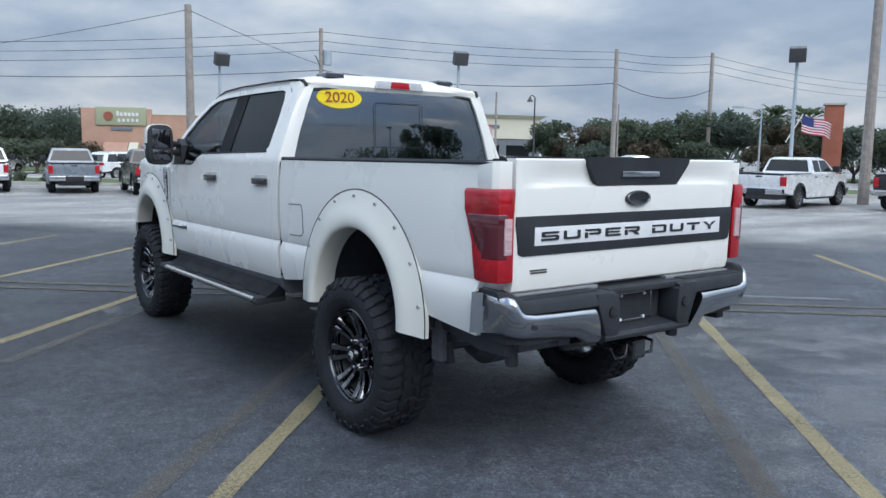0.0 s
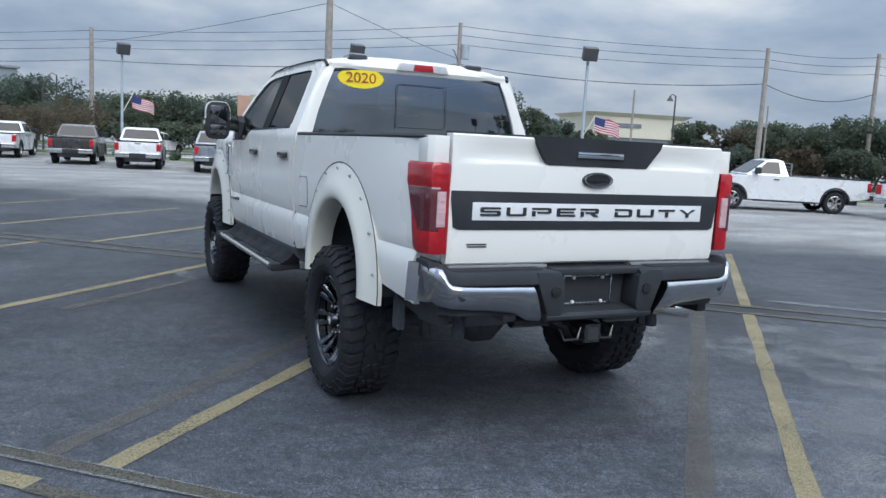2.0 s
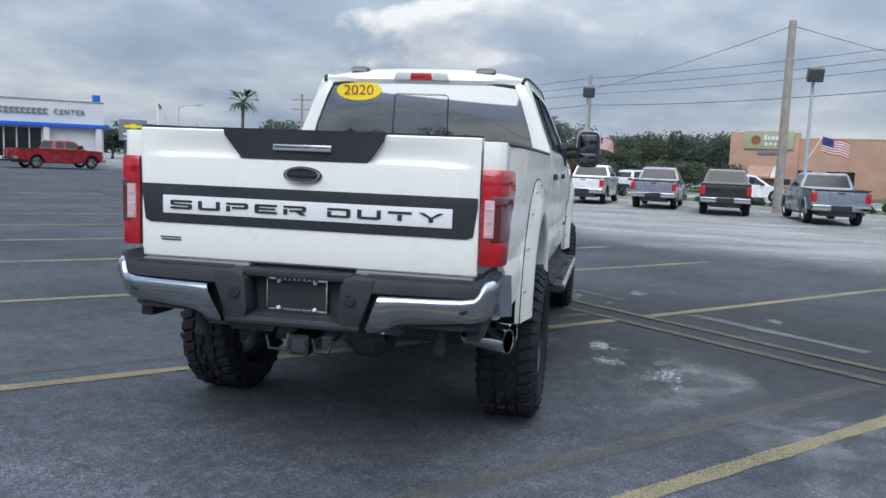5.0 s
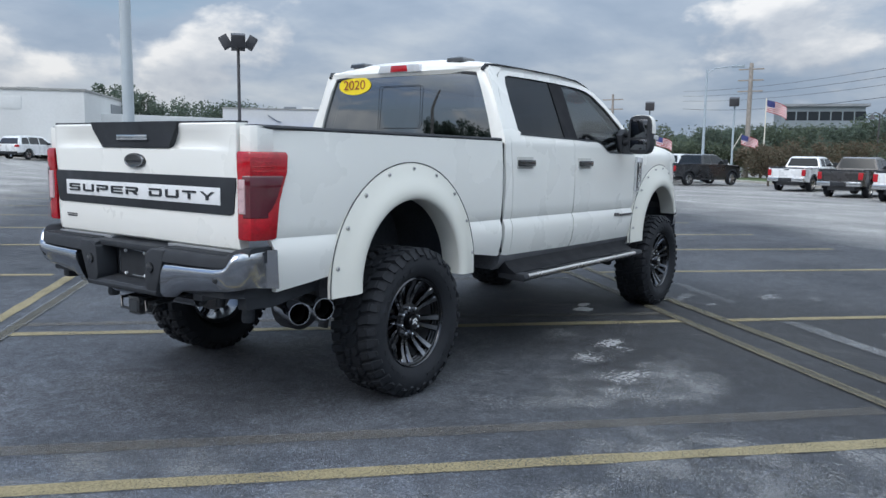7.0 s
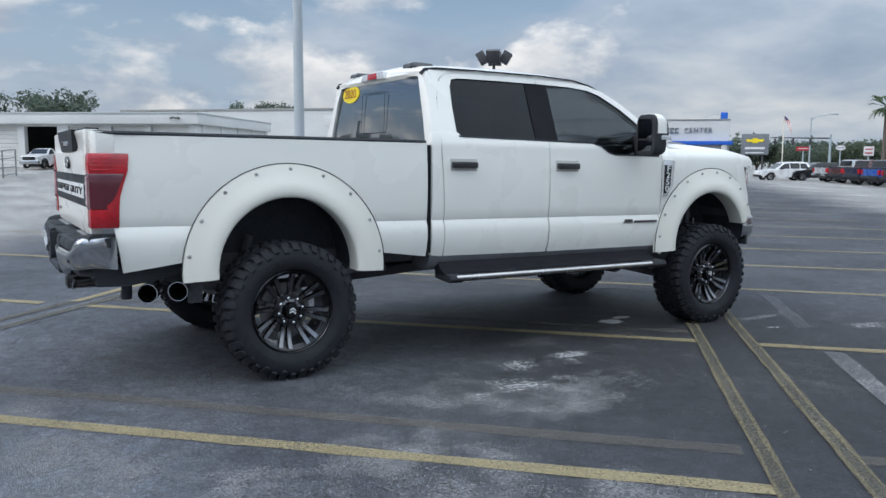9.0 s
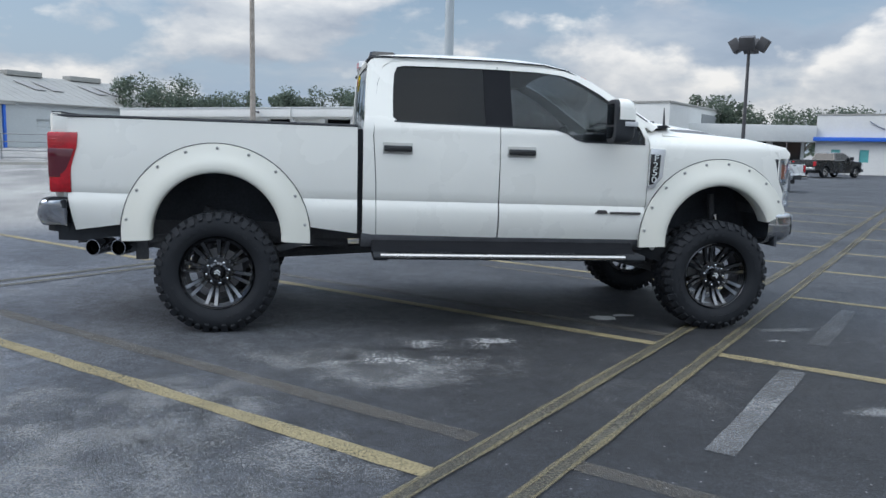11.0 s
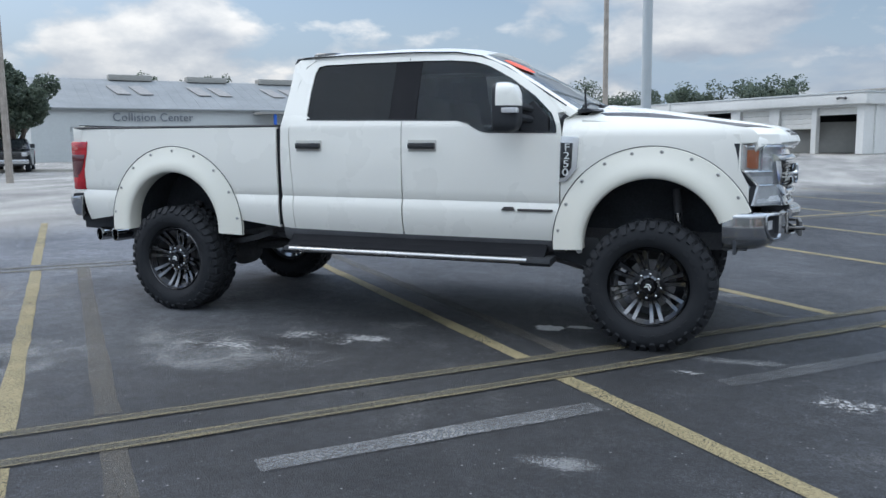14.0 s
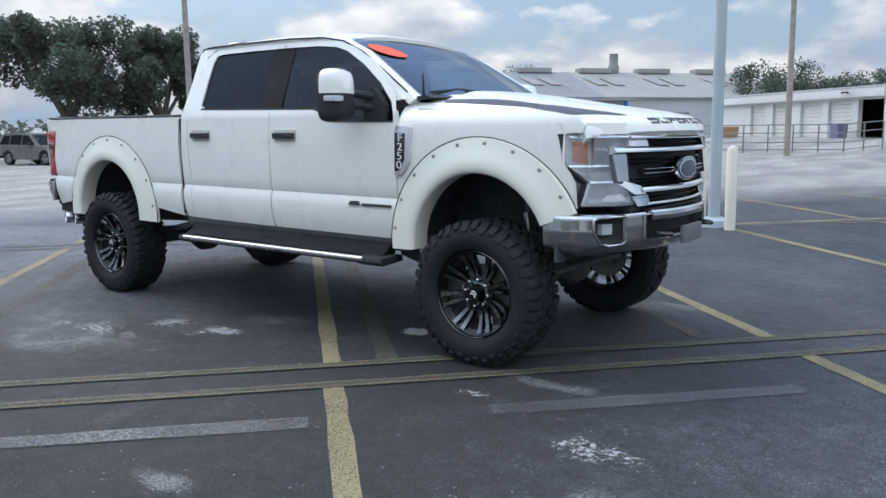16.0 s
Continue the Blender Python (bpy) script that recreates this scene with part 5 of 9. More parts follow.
bmesh.ops.recalc_face_normals(bm, faces=bm.faces)
tpart("headliner", bm, INTERIOR)
for s in (1, -1):
    bm = bmesh.new()
    rod(bm, [(1.122, s * 0.752, 2.125), (1.15, s * 0.762, 2.160), (1.25, s * 0.777, 2.172), (1.6, s * 0.785, 2.178), (2.2, s * 0.787, 2.178), (2.55, s * 0.782, 2.165), (2.75, s * 0.776, 2.130), (2.95, s * 0.793, 2.040), (3.2, s * 0.842, 1.885), (3.42, s * 0.89, 1.745)], [0.013, 0.012, 0.008, 0.006, 0.006, 0.006, 0.006, 0.006, 0.006, 0.006], 6)
    tpart("drip_moulding", bm, BLACK_PLASTIC, roof)
    # cab side above the doors
    bm = bmesh.new()
    top = [(1.25, 2.128), (1.33, 2.150), (1.8, 2.160), (2.3, 2.160), (2.6, 2.148), (2.76, 2.115), (2.88, 2.075), (3.08, 1.968), (3.28, 1.828), (3.42, 1.70)]
    low = [(1.22, 2.07), (1.33, 2.120), (1.8, 2.135), (2.3, 2.135), (2.6, 2.120), (2.72, 2.10), (2.84, 2.06), (3.03, 1.955), (3.22, 1.82), (3.36, 1.69)]
    loft(bm, [[(a[0], s * (side_y(*a) - 0.006), a[1]), (b[0], s * (side_y(*b) - 0.012), b[1]), (b[0], s * (side_y(*b) - 0.06), b[1]), (a[0], s * (side_y(*a) - 0.10), a[1])] for a, b in zip(top, low)])
    bmesh.ops.recalc_face_normals(bm, faces=bm.faces)
    tpart("roof_rail", bm, WHITE_PAINT)
    # windscreen pillar
    bm = bmesh.new()
    pts = [(2.74, 0.765, 2.135), (2.95, 0.785, 2.042), (3.2, 0.838, 1.888), (3.44, 0.895, 1.735), (3.5, 0.915, 1.70)]
    loft(bm, [[(x, s * y, z), (x + 0.02, s * (y - 0.035), z + 0.012), (x + 0.02, s * (y - 0.075), z + 0.005), (x - 0.05, s * (y - 0.04), z - 0.04), (x - 0.05, s * (y + 0.005), z - 0.035)] for x, y, z in pts])
    bmesh.ops.recalc_face_normals(bm, faces=bm.faces)
    tpart("windscreen_pillar", bm, WHITE_PAINT)
    # rear pillar beside the back window
    bm = bmesh.new()
    pts = [(1.108, 0.975, 0.868, 1.60), (1.118, 0.905, 0.815, 1.80), (1.13, 0.828, 0.745, 2.0), (1.145, 0.782, 0.690, 2.12), (1.165, 0.755, 0.62, 2.165)]
    loft(bm, [[(x, s * yo, z), (x - 0.012, s * (yo - 0.03), z), (x - 0.008, s * yi, z), (x + 0.03, s * yi, z), (x + 0.05, s * yo, z)] for x, yo, yi, z in pts])
    bmesh.ops.recalc_face_normals(bm, faces=bm.faces)
    tpart("rear_pillar", bm, WHITE_PAINT)
bm = bmesh.new()
loft(bm, [[(1.100 + 0.02 * (k * k), 0.872 * k, 1.60), (1.114 + 0.02 * k * k, 0.80 * k, 1.85), (1.132 + 0.02 * k * k, 0.70 * k, 2.118), (1.138 + 0.02 * k * k, 0.68 * k, 2.135)] for k in [-1 + i / 8 for i in range(17)]], False, False)
bmesh.ops.recalc_face_normals(bm, faces=bm.faces)
rear_glass = tpart("rear_window", bm, TINT_REAR, label="dark tinted rear window with a sliding pane")
bm = bmesh.new()
rod(bm, [(1.094, 0.21, 1.70), (1.097, 0.21, 1.74), (1.110, 0.205, 2.02), (1.111, 0.19, 2.035), (1.110, -0.19, 2.035), (1.109, -0.205, 2.02), (1.097, -0.21, 1.74), (1.095, -0.19, 1.71), (1.094, 0.19, 1.71)], 0.0022, 6)
tpart("slider_frame", bm, BLACK_PLASTIC, rear_glass)
# rear header above the glass
bm = bmesh.new()
loft(bm, [[(1.128 + 0.02 * k * k, 0.70 * k, 2.11), (1.112 + 0.02 * k * k, 0.72 * k, 2.14), (1.13, 0.735 * k, 2.15 + 0.03 * (1 - k * k)), (1.17, 0.735 * k, 2.15 + 0.03 * (1 - k * k))] for k in [-1 + i / 6 for i in range(13)]])
bmesh.ops.recalc_face_normals(bm, faces=bm.faces)
tpart("rear_header", bm, WHITE_PAINT)
# high stop lamp
bm = bmesh.new()
prism(bm, [(0.215, 2.135), (-0.215, 2.135), (-0.19, 2.192), (0.19, 2.192)], "x", 1.098, 1.16, 0.006)
stop = tpart("high_stop_lamp", bm, CLEAR_LENS, label="high stop lamp with clear ends")
bm = bmesh.new()
prism(bm, [(0.085, 2.14), (-0.085, 2.14), (-0.075, 2.188), (0.075, 2.188)], "x", 1.092, 1.12, 0.004)
tpart("stop_lens", bm, RED_LENS, stop)
for y in (0.50, -0.47):
    bm = bmesh.new()
    loft(bm, [[(1.27 + a, y + b, z) for a, b in ((-0.11 * k, -0.062 * k), (-0.09 * k, -0.075 * k), (0.10 * k, -0.06 * k), (0.13 * k, 0), (0.10 * k, 0.06 * k), (-0.09 * k, 0.075 * k), (-0.11 * k, 0.062 * k))] for z, k in ((2.200, 1.0), (2.226, 0.95), (2.238, 0.82), (2.241, 0.6))])
    bmesh.ops.recalc_face_normals(bm, faces=bm.faces)
    tpart("roof_marker_lamp", bm, BLACK_GLOSS, label="small dark roof lamp")
# year sticker on the glass
bm = bmesh.new()
loft(bm, [[(1.1275 + dx, 0.49 + 0.178 * k * math.cos(a), 2.055 + 0.075 * k * math.sin(a)) for a in [2 * math.pi * i / 40 for i in range(40)]] for dx, k in ((0.004, 1.0), (-0.002, 1.0), (-0.002, 0.01))])
for v in bm.verts:
    v.co.x += (v.co.z - 2.055) * 0.065 + 0.02 * (v.co.y / 0.7) ** 2 - 0.004
bmesh.ops.recalc_face_normals(bm, faces=bm.faces)
sticker = tpart("year_sticker", bm, YELLOW_TAG, rear_glass, "yellow oval year sticker")
letters("2020", 0.105, 0.0008, RED_INK, rear_glass, Matrix.Translation((1.127, 0.49, 2.054 - RAKE * 1.1)) @ pose(0, 0, 0, 0, 3.7, 0) @ pose(0, 0, 0, 90, 0, -90) , "year_digit", 1.0, wide=1.15, apart=True)

# windscreen
bm = bmesh.new()
loft(bm, [[(3.50 + 0.16 * (1 - k * k), 0.865 * k, 1.715), (3.22 + 0.12 * (1 - k * k), 0.80 * k, 1.895), (2.97 + 0.08 * (1 - k * k), 0.755 * k, 2.045), (2.765 + 0.05 * (1 - k * k), 0.72 * k, 2.155)] for k in [-1 + i / 8 for i in range(17)]], False, False)
bmesh.ops.recalc_face_normals(bm, faces=bm.faces)
screen = tpart("windscreen", bm, TINT_LIGHT, label="windscreen with an orange price tag")
bm = bmesh.new()
rings = []
for i in range(15):                                # a pointed oval with a ragged rim
    u = -1 + i / 7
    k = -0.775 + 0.185 * u
    hz = 0.046 * math.sqrt(max(0.02, 1 - u * u)) * (1.0 if i % 2 else 0.86)
    rings.append([(2.97 + 0.08 * (1 - k * k) - 1.77 * (z - 2.045) + 0.005, (0.755 - 0.30 * (z - 2.045)) * k, z + 0.008) for z in (2.052 - hz - 0.02 * u, 2.052 - 0.02 * u, 2.052 + hz - 0.02 * u)])
loft(bm, rings, False, False)
bmesh.ops.recalc_face_normals(bm, faces=bm.faces)
tpart("price_tag", bm, ORANGE_TAG, screen, "orange price tag")
# wipers, cowl and aerial
bm = bmesh.new()
for y0, y1 in ((-0.78, -0.12), (0.78, 0.12)):
    rod(bm, [(3.52, y0, 1.745), (3.50, (y0 + y1) / 2, 1.775), (3.60, y1, 1.76)], 0.010, 6)
    rod(bm, [(3.62, y1, 1.735), (3.58, (y0 + y1) / 2, 1.758)], 0.014, 6)
tpart("wiper", bm, BLACK_PLASTIC, label="black wiper arms")
bm = bmesh.new()
loft(bm, [[(3.50 + 0.16 * (1 - k * k), 0.90 * k, 1.715), (3.58 + 0.16 * (1 - k * k), 0.90 * k, 1.722), (3.62 + 0.14 * (1 - k * k), 0.90 * k, 1.705), (3.5 + 0.14 * (1 - k * k), 0.90 * k, 1.69)] for k in [-1 + i / 8 for i in range(17)]])
bmesh.ops.recalc_face_normals(bm, faces=bm.faces)
tpart("cowl", bm, BLACK_PLASTIC)
bm = bmesh.new()
rod(bm, [(3.56, -0.90, 1.72), (3.555, -0.90, 1.86)], [0.011, 0.004], 8)
tpart("aerial", bm, BLACK_PLASTIC, label="short black aerial")

# bonnet
BONNET = ((3.50, 1.788), (3.80, 1.757), (4.09, 1.718), (4.43, 1.663), (4.75, 1.618), (4.90, 1.588), (4.96, 1.560), (4.99, 1.525), (5.0, 1.490))


def bonnet_front(y):
    return 5.0 - 0.27 * (abs(y) / 0.85) ** 2.2


def bonnet_pt(t, y, lift=0.0):
    """A place on the bonnet: t from its back edge (0) to its front (1), y across."""
    x0 = 3.68 - 0.13 * (y / 0.9) ** 2
    x = x0 + (bonnet_front(y) - x0) * t
    ref = 3.68 + (5.0 - 3.68) * t
    for (a, za), (b, zb) in zip(BONNET, BONNET[1:]):
        if ref <= b:
            z = za + (zb - za) * (ref - a) / (b - a)
            break
    q = abs(y) / 0.92
    fall = (0.125 * q ** 3.6) * (1 - t) + 0.05 * q ** 4 * t
    valley = 0.012 * math.exp(-((abs(y) - 0.56) / 0.06) ** 2) * min(1.0, 4 * (1 - t))
    return (x, y, z - fall - valley + lift)


bm = bmesh.new()
ts = [0, 0.04, 0.12, 0.22, 0.34, 0.46, 0.58, 0.70, 0.80, 0.88, 0.925, 0.955, 0.975, 0.99, 1.0]
rings = []
for t in ts:
    hw = 0.93 - 0.05 * t ** 2
    up = [bonnet_pt(t, hw * (-1 + i / 20)) for i in range(41)]
    rings.append(up + [(a - (0.02 if t > 0.9 else 0), b, c - 0.03) for a, b, c in up[::-1]])
loft(bm, rings)
bmesh.ops.recalc_face_normals(bm, faces=bm.faces)
bonnet = tpart("bonnet", bm, WHITE_PAINT, label="white bonnet with charcoal side stripes")
for s in (1, -1):
    bm = bmesh.new()
    rings = []
    for i in range(19):
        k = i / 18
        inner = max(0.535, 0.80 - 0.46 * k)
        outer = 0.91 - 0.115 * min(1, k / 0.85) - max(0, k - 0.85) * 1.65
        rings.append([bonnet_pt((0.06 + 0.86 * k) + (0.12 * e * (1 - k) if k < 1 else 0), s * (inner + (outer - inner) * e), 0.004) for e in (1, 0.75, 0.5, 0.25, 0)])
    loft(bm, rings, False, False)
    bmesh.ops.recalc_face_normals(bm, faces=bm.faces)
    tpart("bonnet_stripe", bm, GREY_GRAPHIC, bonnet, "charcoal stripe")
def on_bonnet(a, b, d):
    """Across, up and out of the bonnet's rounded front edge."""
    x, y, z = bonnet_pt(0.972 - b * 0.60, a)
    return (x + d * 0.75, y, z + d * 0.65 - RAKE * x)


wide_letters("SUPER DUTY", 0.078, 0.05, 0.003, 0.019, 0.05, GREY_GRAPHIC, bonnet, on_bonnet)

# engine bay front block, so that no light shows through
bm = bmesh.new()
box(bm, 3.45, 4.70, -0.42, 0.42, 0.85, 1.58)
box(bm, 4.50, 4.58, -0.84, 0.84, 1.0, 1.45)
tpart("engine_bay", bm, DARK_METAL)

# grille and headlamps
def face_plate(name, pts, fx, proud, material, parent, label="", sub=6, deep=0.05, tilt=0.0, round_off=0.0):
    """A plate with the outline (y, z) whose front follows a face x = fx(y); tilt leans its top back."""
    bm = bmesh.new()
    bm.faces.new([bm.verts.new((0, y, z)) for y, z in pts])
    ys, zs = [p[0] for p in pts], [p[1] for p in pts]
    for i in range(1, sub):
        bmesh.ops.bisect_plane(bm, geom=bm.verts[:] + bm.edges[:] + bm.faces[:], dist=1e-5, plane_co=(0, min(ys) + (max(ys) - min(ys)) * i / sub, 0), plane_no=(0, 1, 0))
    for v in bm.verts:
        v.co.x = fx(v.co.y) + proud - tilt * (v.co.z - min(zs))
    ex = bmesh.ops.extrude_face_region(bm, geom=bm.faces[:])
    for v in ex["geom"]:
        if isinstance(v, bmesh.types.BMVert):
            v.co.x -= deep
    bmesh.ops.recalc_face_normals(bm, faces=bm.faces)
    return tpart(name, bm, material, parent, label)


def grille_x(y):
    return 4.958 - 0.135 * (abs(y) / 0.77) ** 2


def lamp_x(y):
    return 4.862 - 0.255 * max(0.0, (abs(y) - 0.62) / 0.315) ** 1.7


grille = face_plate("grille", [(0.70, 1.46), (-0.70, 1.46), (-0.70, 1.19), (-0.55, 1.05), (0.55, 1.05), (0.70, 1.19)], grille_x, -0.05, BLACK_PLASTIC, truck, "chrome-framed black grille with a large oval emblem", 12)


def bar(z0, z1, y0, y1, proud=0.012, mat=None, name="grille_bar", n=16, thick=0.05):
    """A rounded bar across the grille, following its bow."""
    bm = bmesh.new()
    h = z1 - z0
    rings = []
    for i in range(n + 1):
        y = y0 + (y1 - y0) * i / n
        x = grille_x(y)
        rings.append([(x - thick, y, z0), (x - 0.004, y, z0), (x + proud, y, z0 + 0.25 * h), (x + proud * 0.9, y, z0 + 0.5 * h), (x + proud * 0.3, y, z0 + 0.8 * h), (x - 0.012, y, z1), (x - thick, y, z1)])
    loft(bm, rings)
    bmesh.ops.recalc_face_normals(bm, faces=bm.faces)
    return tpart(name, bm, mat or CHROME, grille)


bar(1.437, 1.470, -0.64, 0.64)
bar(1.355, 1.402, -0.775, 0.775, 0.022)
bar(1.118, 1.165, -0.53, 0.53, 0.020)
bar(1.044, 1.070, -0.47, 0.47)
for z in (1.300, 1.325, 1.205, 1.183, 1.420, 1.095):
    bar(z - 0.005, z + 0.005, -0.60, 0.60, -0.02, BLACK_GLOSS, "grille_fin", 10, 0.03)
for s in (1, -1):
    for z in (1.240, 1.266):
        bar(z - 0.005, z + 0.005, s * 0.17, s * 0.50, 0.006, CHROME, "grille_fin", 6, 0.03)
    face_plate("grille_frame", [(s * y, z) for y, z in ((0.47, 1.437), (0.64, 1.437), (0.655, 1.40), (0.47, 1.40))], grille_x, 0.006, CHROME, grille, tilt=0.35)
    face_plate("grille_frame", [(s * y, z) for y, z in ((0.655, 1.358), (0.765, 1.358), (0.745, 1.20), (0.655, 1.20))], grille_x, 0.012, CHROME, grille, tilt=0.12)
    face_plate("grille_frame", [(s * y, z) for y, z in ((0.745, 1.20), (0.655, 1.20), (0.52, 1.165), (0.50, 1.118), (0.60, 1.118))], grille_x, 0.016, CHROME, grille, tilt=0.4)
    face_plate("grille_frame", [(s * y, z) for y, z in ((0.44, 1.108), (0.60, 1.108), (0.56, 1.046), (0.44, 1.046))], grille_x, 0.006, CHROME, grille, tilt=0.3)
oval = [(math.cos(2 * math.pi * i / 40), math.sin(2 * math.pi * i / 40)) for i in range(40)]
face_plate("emblem_rim", [(0.172 * a, 1.253 + 0.077 * b) for a, b in oval], grille_x, 0.030, CHROME, grille, sub=4)
face_plate("emblem_face", [(0.152 * a, 1.253 + 0.064 * b) for a, b in oval], grille_x, 0.034, plain("grey_blue_emblem", (0.12, 0.15, 0.19), 0.25, 0.4), grille, sub=4)
face_plate("emblem_line", [(0.145 * a, 1.253 + 0.058 * b) for a, b in oval], grille_x, 0.0355, SILVER_PLATE, grille, sub=4)
face_plate("emblem_field", [(0.138 * a, 1.253 + 0.053 * b) for a, b in oval], grille_x, 0.037, plain("slate_emblem", (0.09, 0.12, 0.17), 0.25, 0.4), grille, sub=4)

LAMP_SHELL = plain("silvered_lamp_shell", (0.56, 0.575, 0.59), 0.12, 0.5, vary=0.15, scale=14, coat=1.0, fine=60)
for s in (1, -1):
    out = lambda pts: [(s * y, z) for y, z in pts]
    face_plate("lamp_brow", out(((0.60, 1.468), (0.80, 1.474), (0.934, 1.470), (0.934, 1.535), (0.60, 1.535))), lamp_x, -0.006, WHITE_PAINT, truck, "", 10, 0.06, 0.25)
    hl = face_plate("headlamp", out(((0.62, 1.463), (0.80, 1.470), (0.932, 1.466), (0.932, 1.306), (0.845, 1.192), (0.872, 1.060), (0.56, 1.055), (0.60, 1.11), (0.735, 1.20), (0.765, 1.36), (0.64, 1.40))), lamp_x, 0.0, LAMP_SHELL, truck, "clear headlamp with an amber side marker", 14, 0.10)
    face_plate("lamp_cover", out(((0.62, 1.463), (0.80, 1.470), (0.930, 1.466), (0.930, 1.306), (0.845, 1.192), (0.870, 1.062), (0.56, 1.057), (0.60, 1.11), (0.735, 1.20), (0.765, 1.36), (0.64, 1.40))), lamp_x, 0.016, LAMP_GLASS, hl, "clear lamp cover", 14, 0.003)
    face_plate("lamp_gasket", out(((0.60, 1.470), (0.80, 1.477), (0.940, 1.473), (0.940, 1.300), (0.853, 1.188), (0.880, 1.052), (0.55, 1.047), (0.58, 1.115), (0.60, 1.40))), lamp_x, -0.014, BLACK_PLASTIC, hl, "black lamp gasket", 14, 0.03)
    face_plate("side_marker", out(((0.858, 1.432), (0.912, 1.430), (0.912, 1.318), (0.890, 1.306), (0.858, 1.308))), lamp_x, 0.006, AMBER, hl, "amber side marker", 5, 0.02)
    face_plate("upper_lens", out(((0.66, 1.445), (0.832, 1.450), (0.832, 1.385), (0.775, 1.372), (0.66, 1.405))), lamp_x, 0.005, CLEAR_LENS, hl, "", 4, 0.02, 0.25)
    face_plate("middle_lens", out(((0.775, 1.36), (0.797, 1.37), (0.797, 1.275), (0.90, 1.275), (0.852, 1.205), (0.752, 1.205))), lamp_x, 0.005, CLEAR_LENS, hl, "", 5, 0.02, 0.1)
    face_plate("lower_lens", out(((0.64, 1.155), (0.735, 1.188), (0.835, 1.180), (0.855, 1.075), (0.62, 1.072), (0.615, 1.11))), lamp_x, 0.005, CLEAR_LENS, hl, "", 6, 0.02, 0.15)
    face_plate("bulb_lens", out(((0.69, 1.125), (0.77, 1.120), (0.80, 1.085), (0.66, 1.085))), lamp_x, 0.010, plain("white_lamp_glass", (0.85, 0.86, 0.86), 0.1, vary=0.05), hl, "", 4, 0.01, 0.25)
    for z0, y0, y1 in ((1.290, 0.77, 0.925), (1.197, 0.74, 0.848), (1.456, 0.64, 0.925)):
        face_plate("chrome_bezel", out(((y0, z0 - 0.006), (y1, z0 - 0.006), (y1, z0 + 0.006), (y0, z0 + 0.006))), lamp_x, 0.010, CHROME, hl, "", 6, 0.02, 0.6)
    face_plate("chrome_bezel", out(((0.838, 1.296), (0.850, 1.296), (0.850, 1.450), (0.838, 1.450))), lamp_x, 0.009, CHROME, hl, "", 1, 0.02)

# front bumper
FB = ((4.50, 0.985), (4.57, 0.988), (4.68, 0.955), (4.765, 0.885), (4.825, 0.77), (4.865, 0.63), (4.905, 0.48), (4.965, 0.30), (4.985, 0.15), (4.99, 0.0))


def fb_x(y):
    """Where the bumper's face lies at a place across."""
    y = abs(y)
    for (xa, ya), (xb, yb) in zip(FB[1:], FB[2:]):
        if y >= yb:
            return xa + (xb - xa) * (ya - y) / (ya - yb)
    return FB[-1][0]


FOG = [(0.680, 0.985), (0.695, 0.993), (0.875, 0.990), (0.893, 0.978), (0.890, 0.905), (0.852, 0.850), (0.815, 0.836), (0.705, 0.838), (0.680, 0.858)]
INTAKE = [(-0.50, 0.992), (0.50, 0.992), (0.50, 0.855), (0.46, 0.835), (-0.46, 0.835), (-0.50, 0.855)]


def within(y, z, outline):
    """Whether a place lies inside an outline."""
    hit = False
    for (ya, za), (yb, zb) in zip(outline, outline[1:] + outline[:1]):
        if (za > z) != (zb > z) and y < ya + (yb - ya) * (z - za) / (zb - za):
            hit = not hit
    return hit


bm = bmesh.new()
st = []
for (xa, ya), (xb, yb) in zip(FB, FB[1:]):
    k = max(1, int(math.hypot(xb - xa, yb - ya) / 0.012))
    st += [(xa + (xb - xa) * i / k, ya + (yb - ya) * i / k) for i in range(k)]
st = st + [(FB[-1][0], 0.0)] + [(x, -y) for x, y in st[::-1]]
for _ in range(6):                                  # soften the bends of the plan
    st = [st[0]] + [((a[0] + 2 * b[0] + c[0]) / 4, (a[1] + 2 * b[1] + c[1]) / 4) for a, b, c in zip(st, st[1:], st[2:])] + [st[-1]]
section = [(-0.12, 1.016), (-0.03, 1.018), (-0.004, 1.013), (0.008, 1.002)] + [(0.018 - 0.006 * abs(z - 0.92) / 0.08, z) for z in [0.994 - 0.012 * i for i in range(13)]] + [(0.008, 0.838), (0.002, 0.826), (-0.012, 0.806), (-0.035, 0.784), (-0.075, 0.764), (-0.13, 0.755)]
cols = []
for i, (x, y) in enumerate(st):
    a, b = st[max(0, i - 2)], st[min(len(st) - 1, i + 2)]
    d = Vector((-(b[1] - a[1]), b[0] - a[0])).normalized()
    cols.append([bm.verts.new((x + d.x * o, y + d.y * o, z)) for o, z in section])
for c0, c1 in zip(cols, cols[1:]):
    for i in range(len(section) - 1):
        q = (c0[i], c1[i], c1[i + 1], c0[i + 1])
        y, z = sum(v.co.y for v in q) / 4, sum(v.co.z for v in q) / 4
        if not within(abs(y), z, FOG) and not within(y, z, INTAKE):
            bm.faces.new(q)
bmesh.ops.recalc_face_normals(bm, faces=bm.faces)
fbump = tpart("front_bumper", bm, BUMPER_CHROME, label="chrome front bumper with dark fog-lamp pockets", angle=60)


